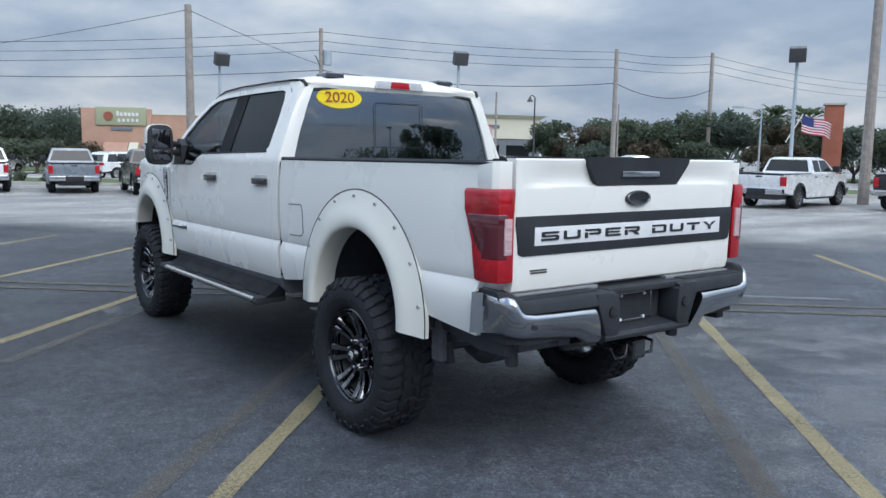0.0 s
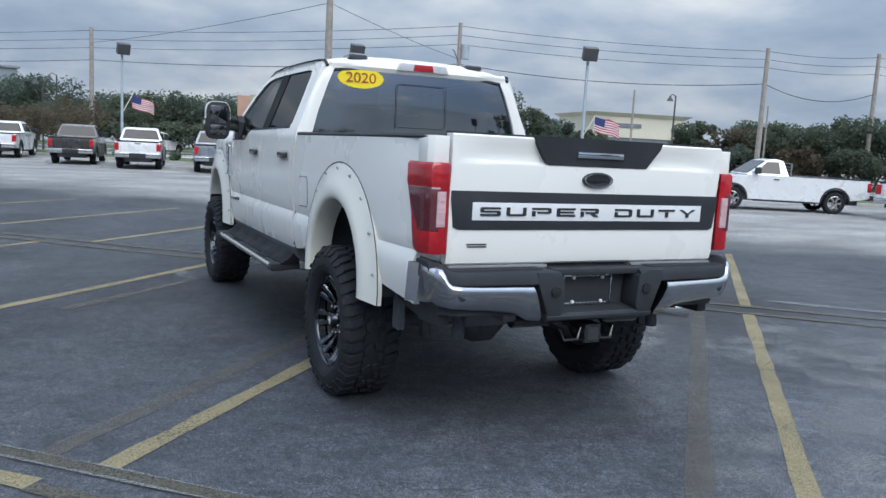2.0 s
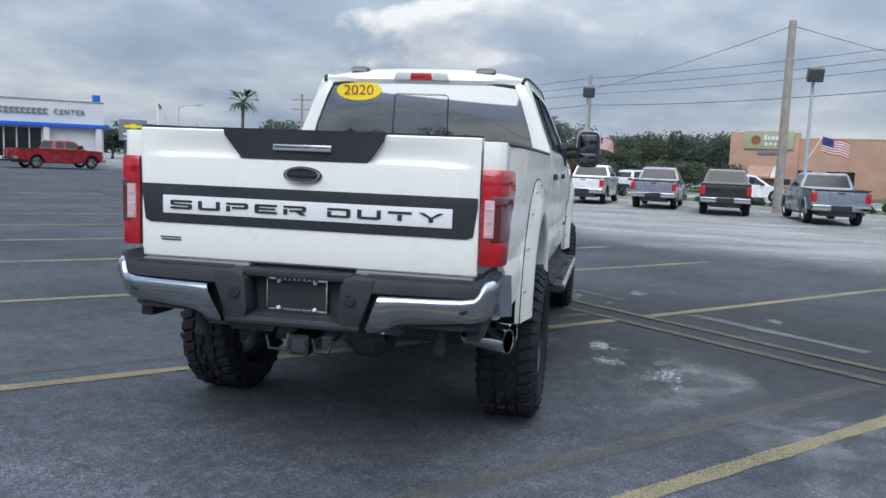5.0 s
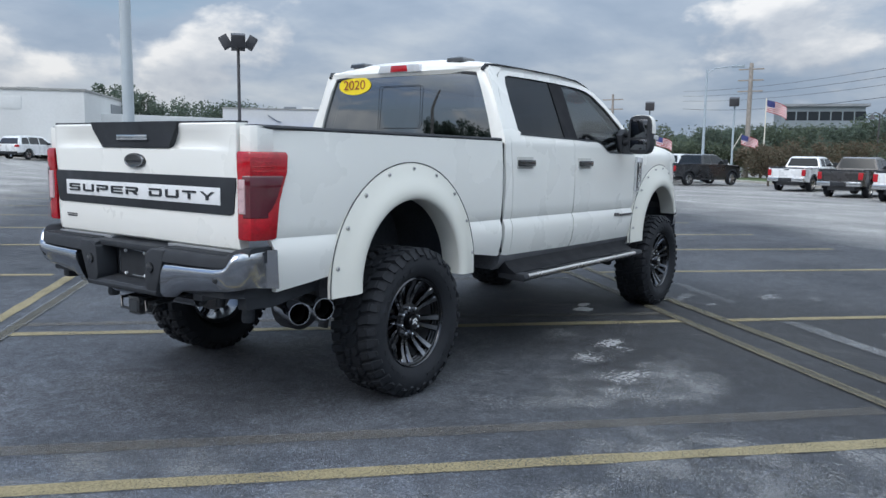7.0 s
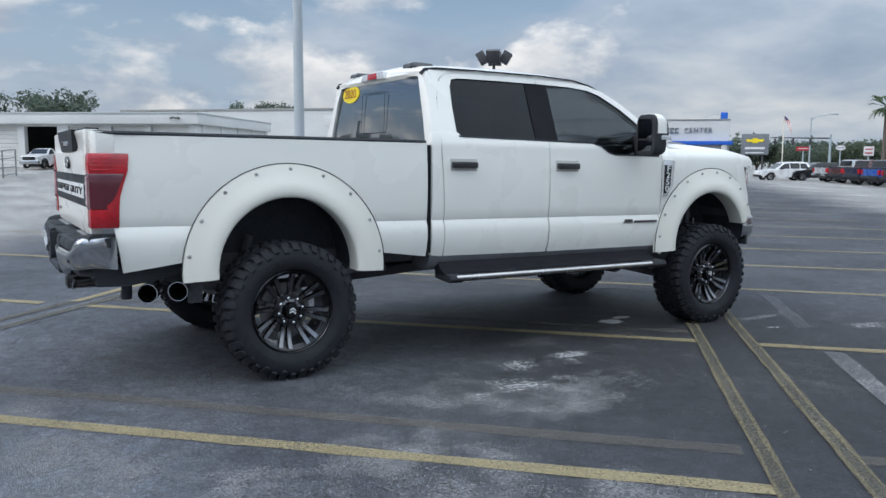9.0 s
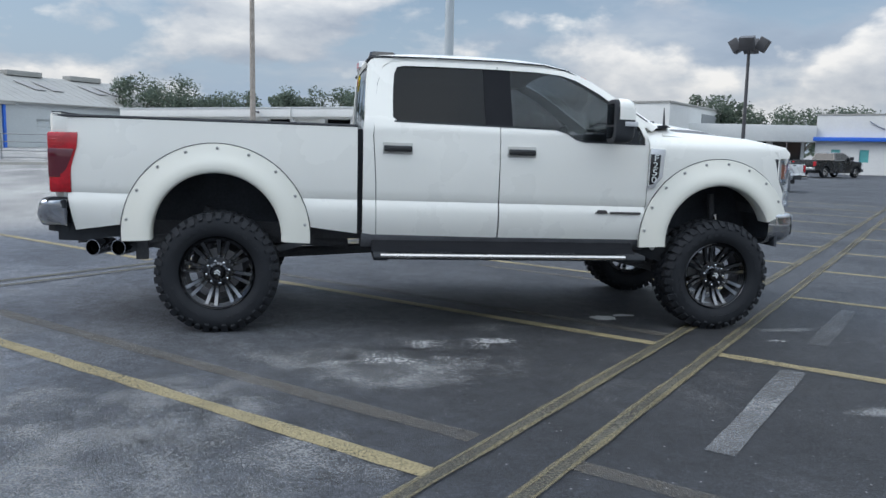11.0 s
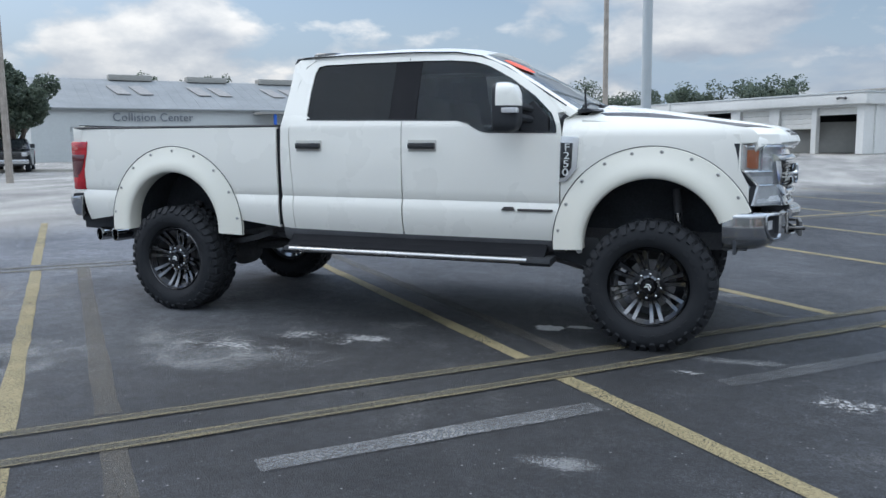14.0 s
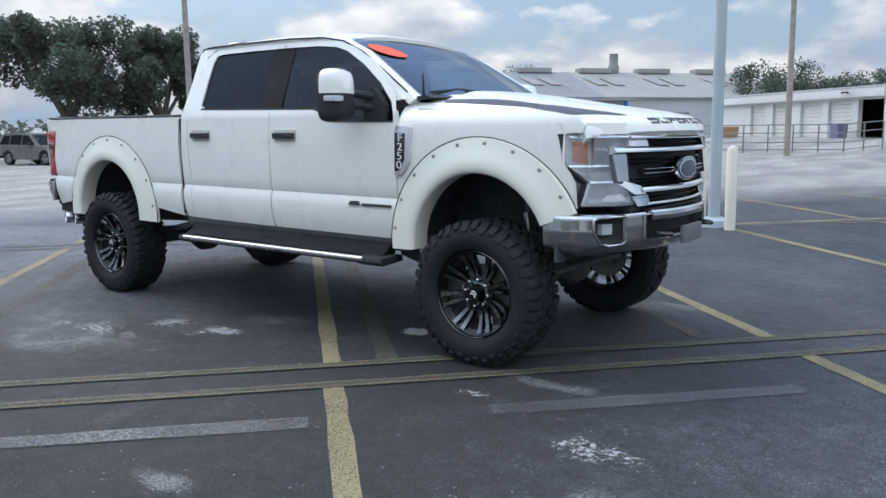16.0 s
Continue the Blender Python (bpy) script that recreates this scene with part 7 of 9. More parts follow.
def lamp_post(x, y, top, heads, material, label, base_r=0.11, top_r=0.07, foot=True, big=1.0, spread=0.12):
    z = ground_z(x, y)
    t = thing("lamp_post", label, "lamp post", "lot lamp posts", (x, y, z))
    bm = bmesh.new()
    rod(bm, [(0, 0, 0), (0, 0, top - z)], [base_r, top_r], 14)
    part("pole", bm, material, t)
    if foot:
        bm = bmesh.new()
        rod(bm, [(0, 0, 0), (0, 0, 0.10), (0, 0, 0.14)], [0.24, 0.22, 0.13], 18)
        part("base_cover", bm, POLE_GREY, t)
    for yaw, tilt in heads:
        bm = bmesh.new()
        flood(bm, (spread * math.cos(radians(yaw)), spread * math.sin(radians(yaw)), top - z + 0.10), yaw, tilt, 0.5 * big, 0.45 * big, 0.3 * big)
        rod(bm, [(0, 0, top - z - 0.1), (0.14 * math.cos(radians(yaw)), 0.14 * math.sin(radians(yaw)), top - z + 0.08)], 0.03, 6)
        h = part("flood_head", bm, POLE_DARK, t, "square dark floodlight head")
    return t


TALL = "tall pale grey steel lamp post between white bollards"
lamp_post(3.10, 6.65, 9.5, ((0, 30), (120, 30), (240, 30)), POLE_PALE, TALL, 0.086, 0.066)
lamp_post(16.76, 20.36, 5.45, ((-130, 20), (-40, 30), (140, 30), (50, 20)), POLE_DARK, "dark steel lamp post with four floodlight heads", 0.075, 0.055, big=1.05, spread=0.34)
SQ = "slim lamp post with a square floodlight at the lot's edge"
for x, y, z, yaw in ((36.1, -0.45, 5.0, 190), (27.99, -9.0, 5.12, 180), (21.5, -16.28, 5.2, 160), (11.4, -23.4, 5.1, 120), (45.2, 15.0, 4.4, 200), (46.0, 10.0, 4.6, 190), (-33.8, -21.3, 7.4, 40)):
    lamp_post(x, y, z, ((yaw, 20),), POLE_GREY, SQ, 0.07, 0.055, False, 1.1)


def utility_pole(x, y, top, material=None, label="weathered wooden utility pole carrying cables", r=0.17, arms=0, tilt=0.0):
    z = ground_z(x, y)
    t = thing("utility_pole", label, "utility pole", "utility poles", (x, y, z))
    bm = bmesh.new()
    rod(bm, [(0, 0, 0), (tilt, 0, top - z)], [r, r * 0.72], 10)
    part("post", bm, material or WOOD_POLE, t)
    for k in range(arms):
        bm = bmesh.new()
        box(bm, -0.05, 0.05, -0.9, 0.9, top - z - 0.5 - k * 0.8, top - z - 0.4 - k * 0.8, 0.01)
        part("crossarm", bm, WOOD_POLE, t)
    return t


POLES = {"B": (30.36, -8.6, 7.6), "C": (39.6, -19.8, 8.75), "A": (58.6, -0.1, 8.25), "D": (30.8, -36.1, 8.15), "E": (30.9, -46.3, 8.8), "F": (10.2, -26.4, 9.5)}
utility_pole(*POLES["B"][:2], 7.6, r=0.20, tilt=0.05)
pc = utility_pole(*POLES["C"][:2], 8.75, r=0.16)
bm = bmesh.new()
rod(bm, [(-0.15, -0.35, 6.9), (-0.15, -0.35, 7.75)], 0.26, 12)
part("transformer", bm, POLE_GREY, pc, "grey transformer can")
bm = bmesh.new()
rod(bm, [(0, 0, 6.7), (-0.5, 0.6, 7.3), (-0.7, 0.8, 7.3)], 0.03, 6)
part("bracket", bm, POLE_DARK, pc)
utility_pole(*POLES["A"][:2], 8.25, r=0.19)
for k in "DEF":
    utility_pole(*POLES[k][:2], POLES[k][2], r=0.17 if k != "F" else 0.2)
utility_pole(33.5, -28.5, 5.2, r=0.08)
utility_pole(33.5, -39.6, 5.0, r=0.07)
utility_pole(-1.77, 32.38, 11.3, label="weathered wooden pole beside the yard fence", r=0.14)
utility_pole(-21.6, 15.92, 10.9, label="weathered wooden pole at the back lane", r=0.14)
utility_pole(-52.0, 34.0, 6.6, r=0.10, arms=1)
utility_pole(58.0, 12.3, 8.2, r=0.20, arms=3)
utility_pole(60.0, 24.0, 6.4, r=0.13, arms=2)


def cable(a, b, sag, r=0.016, n=16):
    t = thing("overhead_cable", "dark overhead cable between utility poles", "cable", "overhead cables", a)
    bm = bmesh.new()
    A, B = Vector((0, 0, 0)), Vector(b) - Vector(a)
    rod(bm, [A.lerp(B, i / n) - Vector((0, 0, sag * 4 * (i / n) * (1 - i / n))) for i in range(n + 1)], r, 5, False)
    part("strand", bm, WIRE, t)


LEFT_END = (95.0, 30.0, 9.5)
for drop in (0.15, 0.75, 1.35):
    cable((39.6, -19.8, 8.7 - drop * 0.9), (58.6, -0.1, 8.2 - drop), 0.25)
    cable((58.6, -0.1, 8.2 - drop), (LEFT_END[0], LEFT_END[1], 9.3 - drop), 0.5)
    cable((39.6, -19.8, 8.7 - drop * 0.9), (30.8, -36.1, 8.1 - drop * 0.8), 0.25)
    cable((30.8, -36.1, 8.1 - drop * 0.8), (30.9, -46.3, 8.7 - drop * 0.9), 0.2)
    cable((30.9, -46.3, 8.7 - drop * 0.9), (33, -90, 9.5 - drop), 0.8)
cable((39.6, -19.8, 6.3), (30.8, -36.1, 6.05), 0.5, 0.024)
cable((30.8, -36.1, 6.05), (30.9, -46.3, 6.2), 0.75, 0.024)
cable((39.6, -19.8, 6.3), (58.6, -0.1, 6.0), 0.3, 0.022)
cable((58.6, -0.1, 6.0), (95, 30, 7.0), 0.6, 0.022)
cable((30.4, -8.6, 7.4), (58.6, -0.1, 7.2), 0.2, 0.014)
cable((30.4, -8.6, 7.4), (39.6, -19.8, 6.6), 0.1, 0.014)
cable((-1.77, 32.38, 11.1), (-21.6, 15.92, 10.7), 0.9, 0.02)
cable((-21.6, 15.92, 10.7), (-60, -12, 10.0), 1.0, 0.02)


def street_light(x, y, top, yaw, reach, label="tall grey street light with a curved arm", r=0.10, material=None):
    z = ground_z(x, y)
    t = thing("street_light", label, "street light", "street lights", (x, y, z), yaw)
    bm = bmesh.new()
    rod(bm, [(0, 0, 0), (0, 0, top - z)], [r, r * 0.6], 10)
    part("pole", bm, material or POLE_GREY, t)
    bm = bmesh.new()
    rod(bm, [(0, 0, top - z - 0.25), (0.3 * reach, 0, top - z + 0.05), (reach, 0, top - z + 0.2)], 0.035, 6)
    part("arm", bm, material or POLE_GREY, t)
    bm = bmesh.new()
    box(bm, reach - 0.1, reach + 0.65, -0.13, 0.13, top - z + 0.13, top - z + 0.27, 0.03)
    part("head", bm, POLE_GREY, t)


street_light(46.4, 11.9, 6.7, -60, 1.6)
street_light(26.0, -45.0, 4.6, 30, 1.2, "slim grey street light", 0.07)
street_light(63.1, 37.2, 5.3, -60, 1.5, "slim grey street light", 0.08)


def road_sign(x, y, top, w, h, yaw, board, trim, label, bars=2, oval=False):
    """A board on a post with a few bars for its lettering."""
    t = thing("road_sign", label, "sign", "roadside signs", at_ground(x, y), yaw)
    z = top - ground_z(x, y)
    bm = bmesh.new()
    rod(bm, [(0.06, 0, 0), (0.06, 0, z - h * 0.4)], 0.06, 8)
    part("post", bm, POLE_GREY, t)
    bm = bmesh.new()
    if oval:
        loft(bm, [[(x0, w / 2 * math.cos(2 * math.pi * i / 24), z - h / 2 + h / 2 * math.sin(2 * math.pi * i / 24)) for i in range(24)] for x0 in (-0.08, 0.0)])
    else:
        box(bm, -0.08, 0.0, -w / 2, w / 2, z - h, z, 0.02)
    bmesh.ops.recalc_face_normals(bm, faces=bm.faces)
    panel_ = part("board", bm, board, t)
    for k in range(bars):
        bm = bmesh.new()
        zz = z - h * (k + 0.7) / (bars + 0.4)
        box(bm, -0.095, -0.08, -w * 0.36, w * 0.36, zz - h * 0.07, zz + h * 0.07)
        part("lettering_bar", bm, trim, panel_)


road_sign(62.9, 37.7, 2.70, 1.15, 0.36, 36, FLAG_RED, FLAG_WHITE, "long red roadside sign with pale lettering", 1)
road_sign(65.6, 33.3, 2.70, 0.80, 0.80, 36, FLAG_WHITE, FLAG_RED, "square pale roadside sign with red lettering")
road_sign(64.5, 35.2, 2.80, 0.80, 0.42, 36, FLAG_WHITE, SIGN_GREY, "white oval roadside sign", 1, True)
# traffic signals on a long arm over the road
mast = thing("traffic_signal", "dark traffic signals hanging from a long steel arm", "traffic light", "", at_ground(64.0, 35.86), 124)
mz = ground_z(64.0, 35.86)
bm = bmesh.new()
rod(bm, [(0, 0, 0), (0, 0, 3.75 - mz)], [0.12, 0.09], 10)
part("pole", bm, POLE_GREY, mast)
bm = bmesh.new()
rod(bm, [(0, 0, 3.42 - mz), (4.9, 0, 3.5 - mz)], [0.07, 0.04], 8)
part("arm", bm, POLE_DARK, mast)
for x in (1.6, 3.0, 4.5):
    bm = bmesh.new()
    box(bm, x - 0.10, x + 0.10, -0.10, 0.10, 2.85 - mz, 3.42 - mz, 0.02)
    head = part("signal_head", bm, POLE_DARK, mast)
    for k in range(3):
        bm = bmesh.new()
        rod(bm, [(x, 0.10, 3.30 - k * 0.17 - mz), (x, 0.18, 3.30 - k * 0.17 - mz)], 0.07, 10)
        part("visor", bm, POLE_DARK, head)
for x, y, z in ((33.4, -31.6, 5.05), (34.5, -46.5, 4.2), (52.0, 2.2, 4.4), (52.6, 3.0, 4.1)):
    t = thing("pedestrian_lamp", "black ornamental lamp with a bell shade", "street lamp", "pedestrian lamps", at_ground(x, y))
    h = z - ground_z(x, y)
    bm = bmesh.new()
    rod(bm, [(0, 0, 0), (0, 0, h)], [0.07, 0.045], 8)
    part("post", bm, POLE_DARK, t)
    bm = bmesh.new()
    rod(bm, [(0, 0, h), (0.0, 0.25, h + 0.12), (0, 0.42, h + 0.02)], 0.03, 6)
    part("hook", bm, POLE_DARK, t)
    bm = bmesh.new()
    rod(bm, [(0, 0.42, h + 0.02), (0, 0.42, h - 0.12), (0, 0.42, h - 0.30), (0, 0.42, h - 0.32)], [0.04, 0.10, 0.22, 0.0], 12)
    part("shade", bm, POLE_DARK, t)


# ---- flags ----
def flag(x, y, z, yaw, w=1.25, droop=0.5, pole_h=None, seed=0):
    """A striped flag on a slanting staff fixed to a post, or on a pole of its own."""
    t = thing("flag", "striped red and white flag with a blue canton", "flag", "flags", (x, y, z), yaw)
    bm = bmesh.new()
    if pole_h:
        rod(bm, [(0, 0, -pole_h), (0, 0, 0.12)], 0.05, 8)
    else:
        rod(bm, [(-0.5, 0, -0.95), (0.02, 0, 0.05)], 0.02, 6)
    part("staff", bm, POST_WHITE, t)
    h = w * 0.56
    n = 12
    def pt(i, v):
        u = i / n
        return (u * w * 0.92, 0.10 * math.sin(u * 7 + seed + v * 2) * (0.3 + u), -v * h - droop * u * u * w * 0.8 - 0.06 * math.sin(u * 5))
    for k in range(13):
        bm = bmesh.new()
        i0 = 5 if k < 7 else 0
        a = [bm.verts.new(pt(i, k / 13)) for i in range(i0, n + 1)]
        b = [bm.verts.new(pt(i, (k + 1) / 13)) for i in range(i0, n + 1)]
        for i in range(len(a) - 1):
            bm.faces.new((a[i], a[i + 1], b[i + 1], b[i]))
        part("stripe", bm, FLAG_RED if k % 2 == 0 else FLAG_WHITE, t)
    bm = bmesh.new()
    g = [[bm.verts.new(pt(i, v * 7 / 13 / 3)) for v in range(4)] for i in range(6)]
    for i in range(5):
        for v in range(3):
            bm.faces.new((g[i][v], g[i + 1][v], g[i + 1][v + 1], g[i][v + 1]))
    part("canton", bm, FLAG_BLUE, t)


for x, y, z, yaw, dr in ((36.1, -0.9, 2.95, -100, 0.45), (21.45, -16.8, 2.9, -122, 0.4), (11.35, -23.9, 3.1, -140, 0.4), (45.2, 14.5, 2.6, -70, 0.5), (46.0, 9.5, 2.7, -70, 0.5), (27.9, -9.5, 2.9, -112, 0.4)):
    flag(x, y, z, yaw, 1.05, dr, seed=x)
flag(64.2, 12.6, 5.9, -70, 1.7, 0.5, 6.4, 2)
flag(57.4, 35.9, 5.2, -70, 0.75, 2.2, 5.6, 4)


# ---- buildings ----
def building(name, label, a, b, depth, z1, material, z0=None, category="building"):
    """An Empty whose local x runs along the front from a to b, and local y goes back; returns it with the length."""
    ax, ay = a
    bx, by = b
    ln = math.hypot(bx - ax, by - ay)
    t = thing(name, label, category, "", (ax, ay, ground_z(ax, ay) - 0.05 if z0 is None else z0), math.degrees(math.atan2(by - ay, bx - ax)))
    return t, ln


def wall_with_openings(t, ln, h, depth, openings, material, name="wall", back=0.35):
    """The front wall as piers and lintels round real openings; openings: (x0, x1, z0, z1)."""
    x = 0.0

    def piece(kind, *size):
        bm = bmesh.new()
        box(bm, *size)
        part(kind, bm, material, t)

    for x0, x1, z0, z1 in sorted(openings):
        if x0 > x:
            piece("wall_pier", x, x0, 0, back, 0, h)
        if z1 < h:
            piece("lintel", x0, x1, 0, back, z1, h)
        if z0 > 0:
            piece("sill_wall", x0, x1, 0, back, 0, z0)
        x = x1
    if x < ln:
        piece("wall_pier", x, ln, 0, back, 0, h)


def shell(t, ln, h, depth, material, roof_mat, back=0.35, parapet=0.25):
    bm = bmesh.new()
    box(bm, 0, 0.3, back, depth, 0, h)
    part("side_wall", bm, material, t)
    bm = bmesh.new()
    box(bm, ln - 0.3, ln, back, depth, 0, h)
    part("side_wall", bm, material, t)
    bm = bmesh.new()
    box(bm, 0, ln, depth, depth + 0.3, 0, h)
    part("rear_wall", bm, material, t)
    bm = bmesh.new()
    box(bm, -0.05, ln + 0.05, -0.05, depth + 0.3, h, h + 0.12, 0.02)
    part("roof", bm, roof_mat, t)


# the row of workshop garages
gc = (10.5, 41.6)
gdir = Vector((-0.80, 0.60)).normalized()
GL = 29.6
far = (gc[0] + gdir.x * GL, gc[1] + gdir.y * GL)
gar, ln = building("garage_row", "long low white workshop building with many roll-up doors", far, gc, 14, 4, WALL_WHITE, 0.76)
# doors from the near corner on: start, width, how far each is rolled up
BAYS = ((0.40, 2.34, 0.84), (3.05, 2.10, 0.55), (5.76, 2.07, 0.62), (8.50, 2.07, 1.0), (11.00, 2.02, 0.0), (13.49, 1.99, 1.0), (15.97, 1.99, 0.0), (18.54, 1.95, 0.0), (21.40, 1.85, 0.0), (24.05, 1.60, 0.0))
ops = [(ln - a - w, ln - a, 0.0, 2.54) for a, w, up in BAYS]
wall_with_openings(gar, ln, 3.1, 14, ops, WALL_WHITE)
shell(gar, ln, 3.1, 13.5, WALL_WHITE, WALL_WHITE)
bm = bmesh.new()
box(bm, -0.25, ln + 0.25, -0.30, -0.004, 2.68, 3.26, 0.03)
box(bm, ln + 0.004, ln + 0.25, -0.004, 13.8, 2.68, 3.26, 0.03)
part("fascia", bm, WALL_WHITE, gar)
bm = bmesh.new()
box(bm, -0.29, ln + 0.29, -0.34, 0.02, 3.264, 3.36, 0.01)
box(bm, ln + 0.0, ln + 0.29, 0.02, 13.84, 3.264, 3.36, 0.01)
part("roof_edge", bm, WALL_GREY, gar)
bm = bmesh.new()
rod(bm, [(ln - 13.2, -0.36, 3.3), (ln - 13.2, -0.36, 2.7), (ln - 13.2, -0.06, 2.5), (ln - 13.2, -0.06, 0.1)], 0.05, 8)
part("downpipe", bm, WALL_WHITE, gar)
# wall behind the doors, its colour darkened to the shade of the bays
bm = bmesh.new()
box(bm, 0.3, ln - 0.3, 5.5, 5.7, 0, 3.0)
part("inner_wall", bm, HOLE_SHADE, gar)
for i in range(5):
    bm = bmesh.new()
    box(bm, ln + 0.0, ln + 0.09, 1.0 + i * 3.0, 1.25 + i * 3.0, 0, 2.68)
    part("pilaster", bm, WALL_WHITE, gar)
for i, (x0, x1, z0, z1) in enumerate(ops):
    low = BAYS[i][2] * 2.54
    if low > 2.45:
        continue
    n = max(1, int((2.54 - low) / 0.25))
    door = None
    for j in range(n):
        bm = bmesh.new()
        za = low + (2.54 - low) * j / n
        box(bm, x0 + 0.02, x1 - 0.02, 0.20, 0.25, za + 0.012, low + (2.54 - low) * (j + 1) / n, 0.010)
        if door is None:
            door = part("roll_door", bm, ROLL_DOOR, gar)
        else:
            part("door_slat", bm, ROLL_DOOR, door)
bm = bmesh.new()
for xx in (ln - 1.0, ln - 16.1):
    for e in (-0.16, 0.16):
        rod(bm, [(xx, -0.28, 3.02), (xx + e, -0.45, 3.04), (xx + e * 1.6, -0.56, 2.98)], [0.03, 0.05, 0.07], 8)
part("wall_lamp", bm, POLE_DARK, gar)
# what stands before the doors
def crate(x, y, w, d, h, turn, material, name, label, category):
    t = thing(name, label, category, "", at_ground(x, y), turn)
    bm = bmesh.new()
    loft(bm, [[(a * w / 2 * k, b * d / 2 * k, z) for a, b in ((-1, -1), (1, -1), (1, 1), (-1, 1))] for z, k in ((0.0, 0.9), (h * 0.5, 0.96), (h, 1.0), (h, 0.9), (h - 0.08, 0.88))])
    part("body", bm, material, t)
    for e in (-1, 1):
        bm = bmesh.new()
        box(bm, -w * 0.52, w * 0.52, min(e * d * 0.46, e * d * 0.53), max(e * d * 0.46, e * d * 0.53), h - 0.10, h + 0.01, 0.01)
        part("rim", bm, material, t)


on_row = lambda a, o: (gc[0] + gdir.x * a - 0.6 * o, gc[1] + gdir.y * a - 0.8 * o)
crate(*on_row(25.0, 2.2), 1.1, 0.7, 0.75, 20, plain("brown_cardboard", (0.34, 0.20, 0.12), 0.8), "cardboard_box", "large brown cardboard box outside the workshop", "box")
crate(*on_row(16.0, 0.9), 0.75, 0.7, 0.9, 50, plain("lilac_plastic_bin", (0.17, 0.17, 0.26), 0.5), "plastic_bin", "blue-violet plastic bin beside an open workshop door", "bin")

# the tall white hall beyond it
c0 = Vector((28.3, 50.7))
hall, ln = building("white_hall", "plain white flat-roofed commercial hall", (c0.x - 24 * NX * 1.0, c0.y - 24 * NY), (c0.x, c0.y), 14, 4.75, WALL_WHITE)
bm = bmesh.new()
box(bm, 0, ln, 0, 14.5, 0, 4.45)
part("wall", bm, WALL_WHITE, hall)
bm = bmesh.new()
box(bm, -0.08, ln + 0.08, -0.08, 14.58, 4.45, 4.62, 0.02)
part("roof_edge", bm, ROOF_LIGHT, hall)
bm = bmesh.new()
box(bm, ln - 5.6, ln - 4.2, -0.03, 0.05, 3.1, 4.0, 0.01)
part("vent_panel", bm, WALL_WHITE, hall)
bm = bmesh.new()
box(bm, ln - 5.4, ln - 3.9, 3, 4, 4.6, 4.85, 0.02)
part("roof_unit", bm, ROOF_GREY, hall)
bm = bmesh.new()
box(bm, ln, ln + 0.06, 8.5, 14.4, 3.2, 4.0)
part("side_louvre", bm, ROOF_GREY, hall)

# showroom with the long fascia
def glazed(name, label, a, b, depth, h, fascia, bays, wall, fascia_mat):
    t, ln = building(name, label, a, b, depth, h, wall)
    w = ln / bays
    ops = [(i * w + 0.25, (i + 1) * w - 0.25, 0.25, h - fascia) for i in range(bays)]
    wall_with_openings(t, ln, h, depth, ops, wall)
    shell(t, ln, h, depth, wall, ROOF_LIGHT)
    for x0, x1, z0, z1 in ops:
        bm = bmesh.new()
        box(bm, x0, x1, 0.12, 0.16, z0, z1)
        g = part("window", bm, SHOP_GLASS, t)
        bm = bmesh.new()
        box(bm, (x0 + x1) / 2 - 0.03, (x0 + x1) / 2 + 0.03, 0.08, 0.12, z0, z1)
        part("mullion", bm, STEEL, g)
    bm = bmesh.new()
    box(bm, -0.4, ln + 0.4, -1.2, 0.1, h - fascia, h + 0.2, 0.05)
    part("fascia", bm, fascia_mat, t)
    return t, ln


glazed("showroom", "glass-fronted car showroom under a broad white fascia", (30.5, 55.8), (41.9, 53.6), 12, 3.55, 1.15, 4, WALL_WHITE, WALL_WHITE)

# dealership with blue band
dl, ln = building("dealership", "white car dealership with a blue canopy band and grey lettering", (42.27, 52.71), (55.21, 39.55), 5, 5.1, WALL_WHITE, 0.12)
ops = [(1.2, 1.9, 1.0, 2.0), (3.3, 4.0, 1.0, 2.0), (5.5, 6.2, 1.0, 2.0), (7.75, 8.45, 1.0, 2.0), (9.6, 10.15, 0.05, 2.55)] + [(10.25 + i * 0.9, 11.08 + i * 0.9, 0.25, 2.55) for i in range(4)]
wall_with_openings(dl, ln, 4.75, 5, ops, WALL_WHITE)
shell(dl, ln, 4.75, 5, WALL_WHITE, ROOF_LIGHT)
for x0, x1, z0, z1 in ops:
    bm = bmesh.new()
    box(bm, x0, x1, 0.1, 0.15, z0, z1)
    g = part("window", bm, TEAL if z0 > 0.9 else SHOP_GLASS, dl)
    bm = bmesh.new()
    box(bm, x0 - 0.02, x0 + 0.03, 0.04, 0.1, z0, z1)
    part("mullion", bm, WALL_WHITE, g)
bm = bmesh.new()
box(bm, -0.1, ln + 0.25, -0.55, -0.02, 2.66, 2.98, 0.03)
part("blue_canopy", bm, BLUE, dl, "blue canopy band")
for xx in (14.1, 18.0):
    bm = bmesh.new()
    box(bm, xx - 0.22, xx + 0.22, -0.5, -0.1, 0, 2.66)
    part("canopy_pillar", bm, WALL_WHITE, dl)
bm = bmesh.new()
box(bm, 17.75, 18.3, 0.4, 1.0, 4.75, 5.45, 0.03)
part("roof_sign_box", bm, BLUE, dl, "small blue roof sign")
bm = bmesh.new()
prism(bm, [(15.2, 4.85), (17.7, 4.85), (17.7, 5.3)], "y", 0.5, 0.7)
part("roof_wedge", bm, WALL_WHITE, dl)
for k in range(2):
    bm = bmesh.new()
    box(bm, 5.2 + k * 1.6, 6.3 + k * 1.6, 1.5, 2.4, 4.85, 5.1, 0.02)
    part("roof_unit", bm, SLATE if k == 0 else WALL_WHITE, dl)
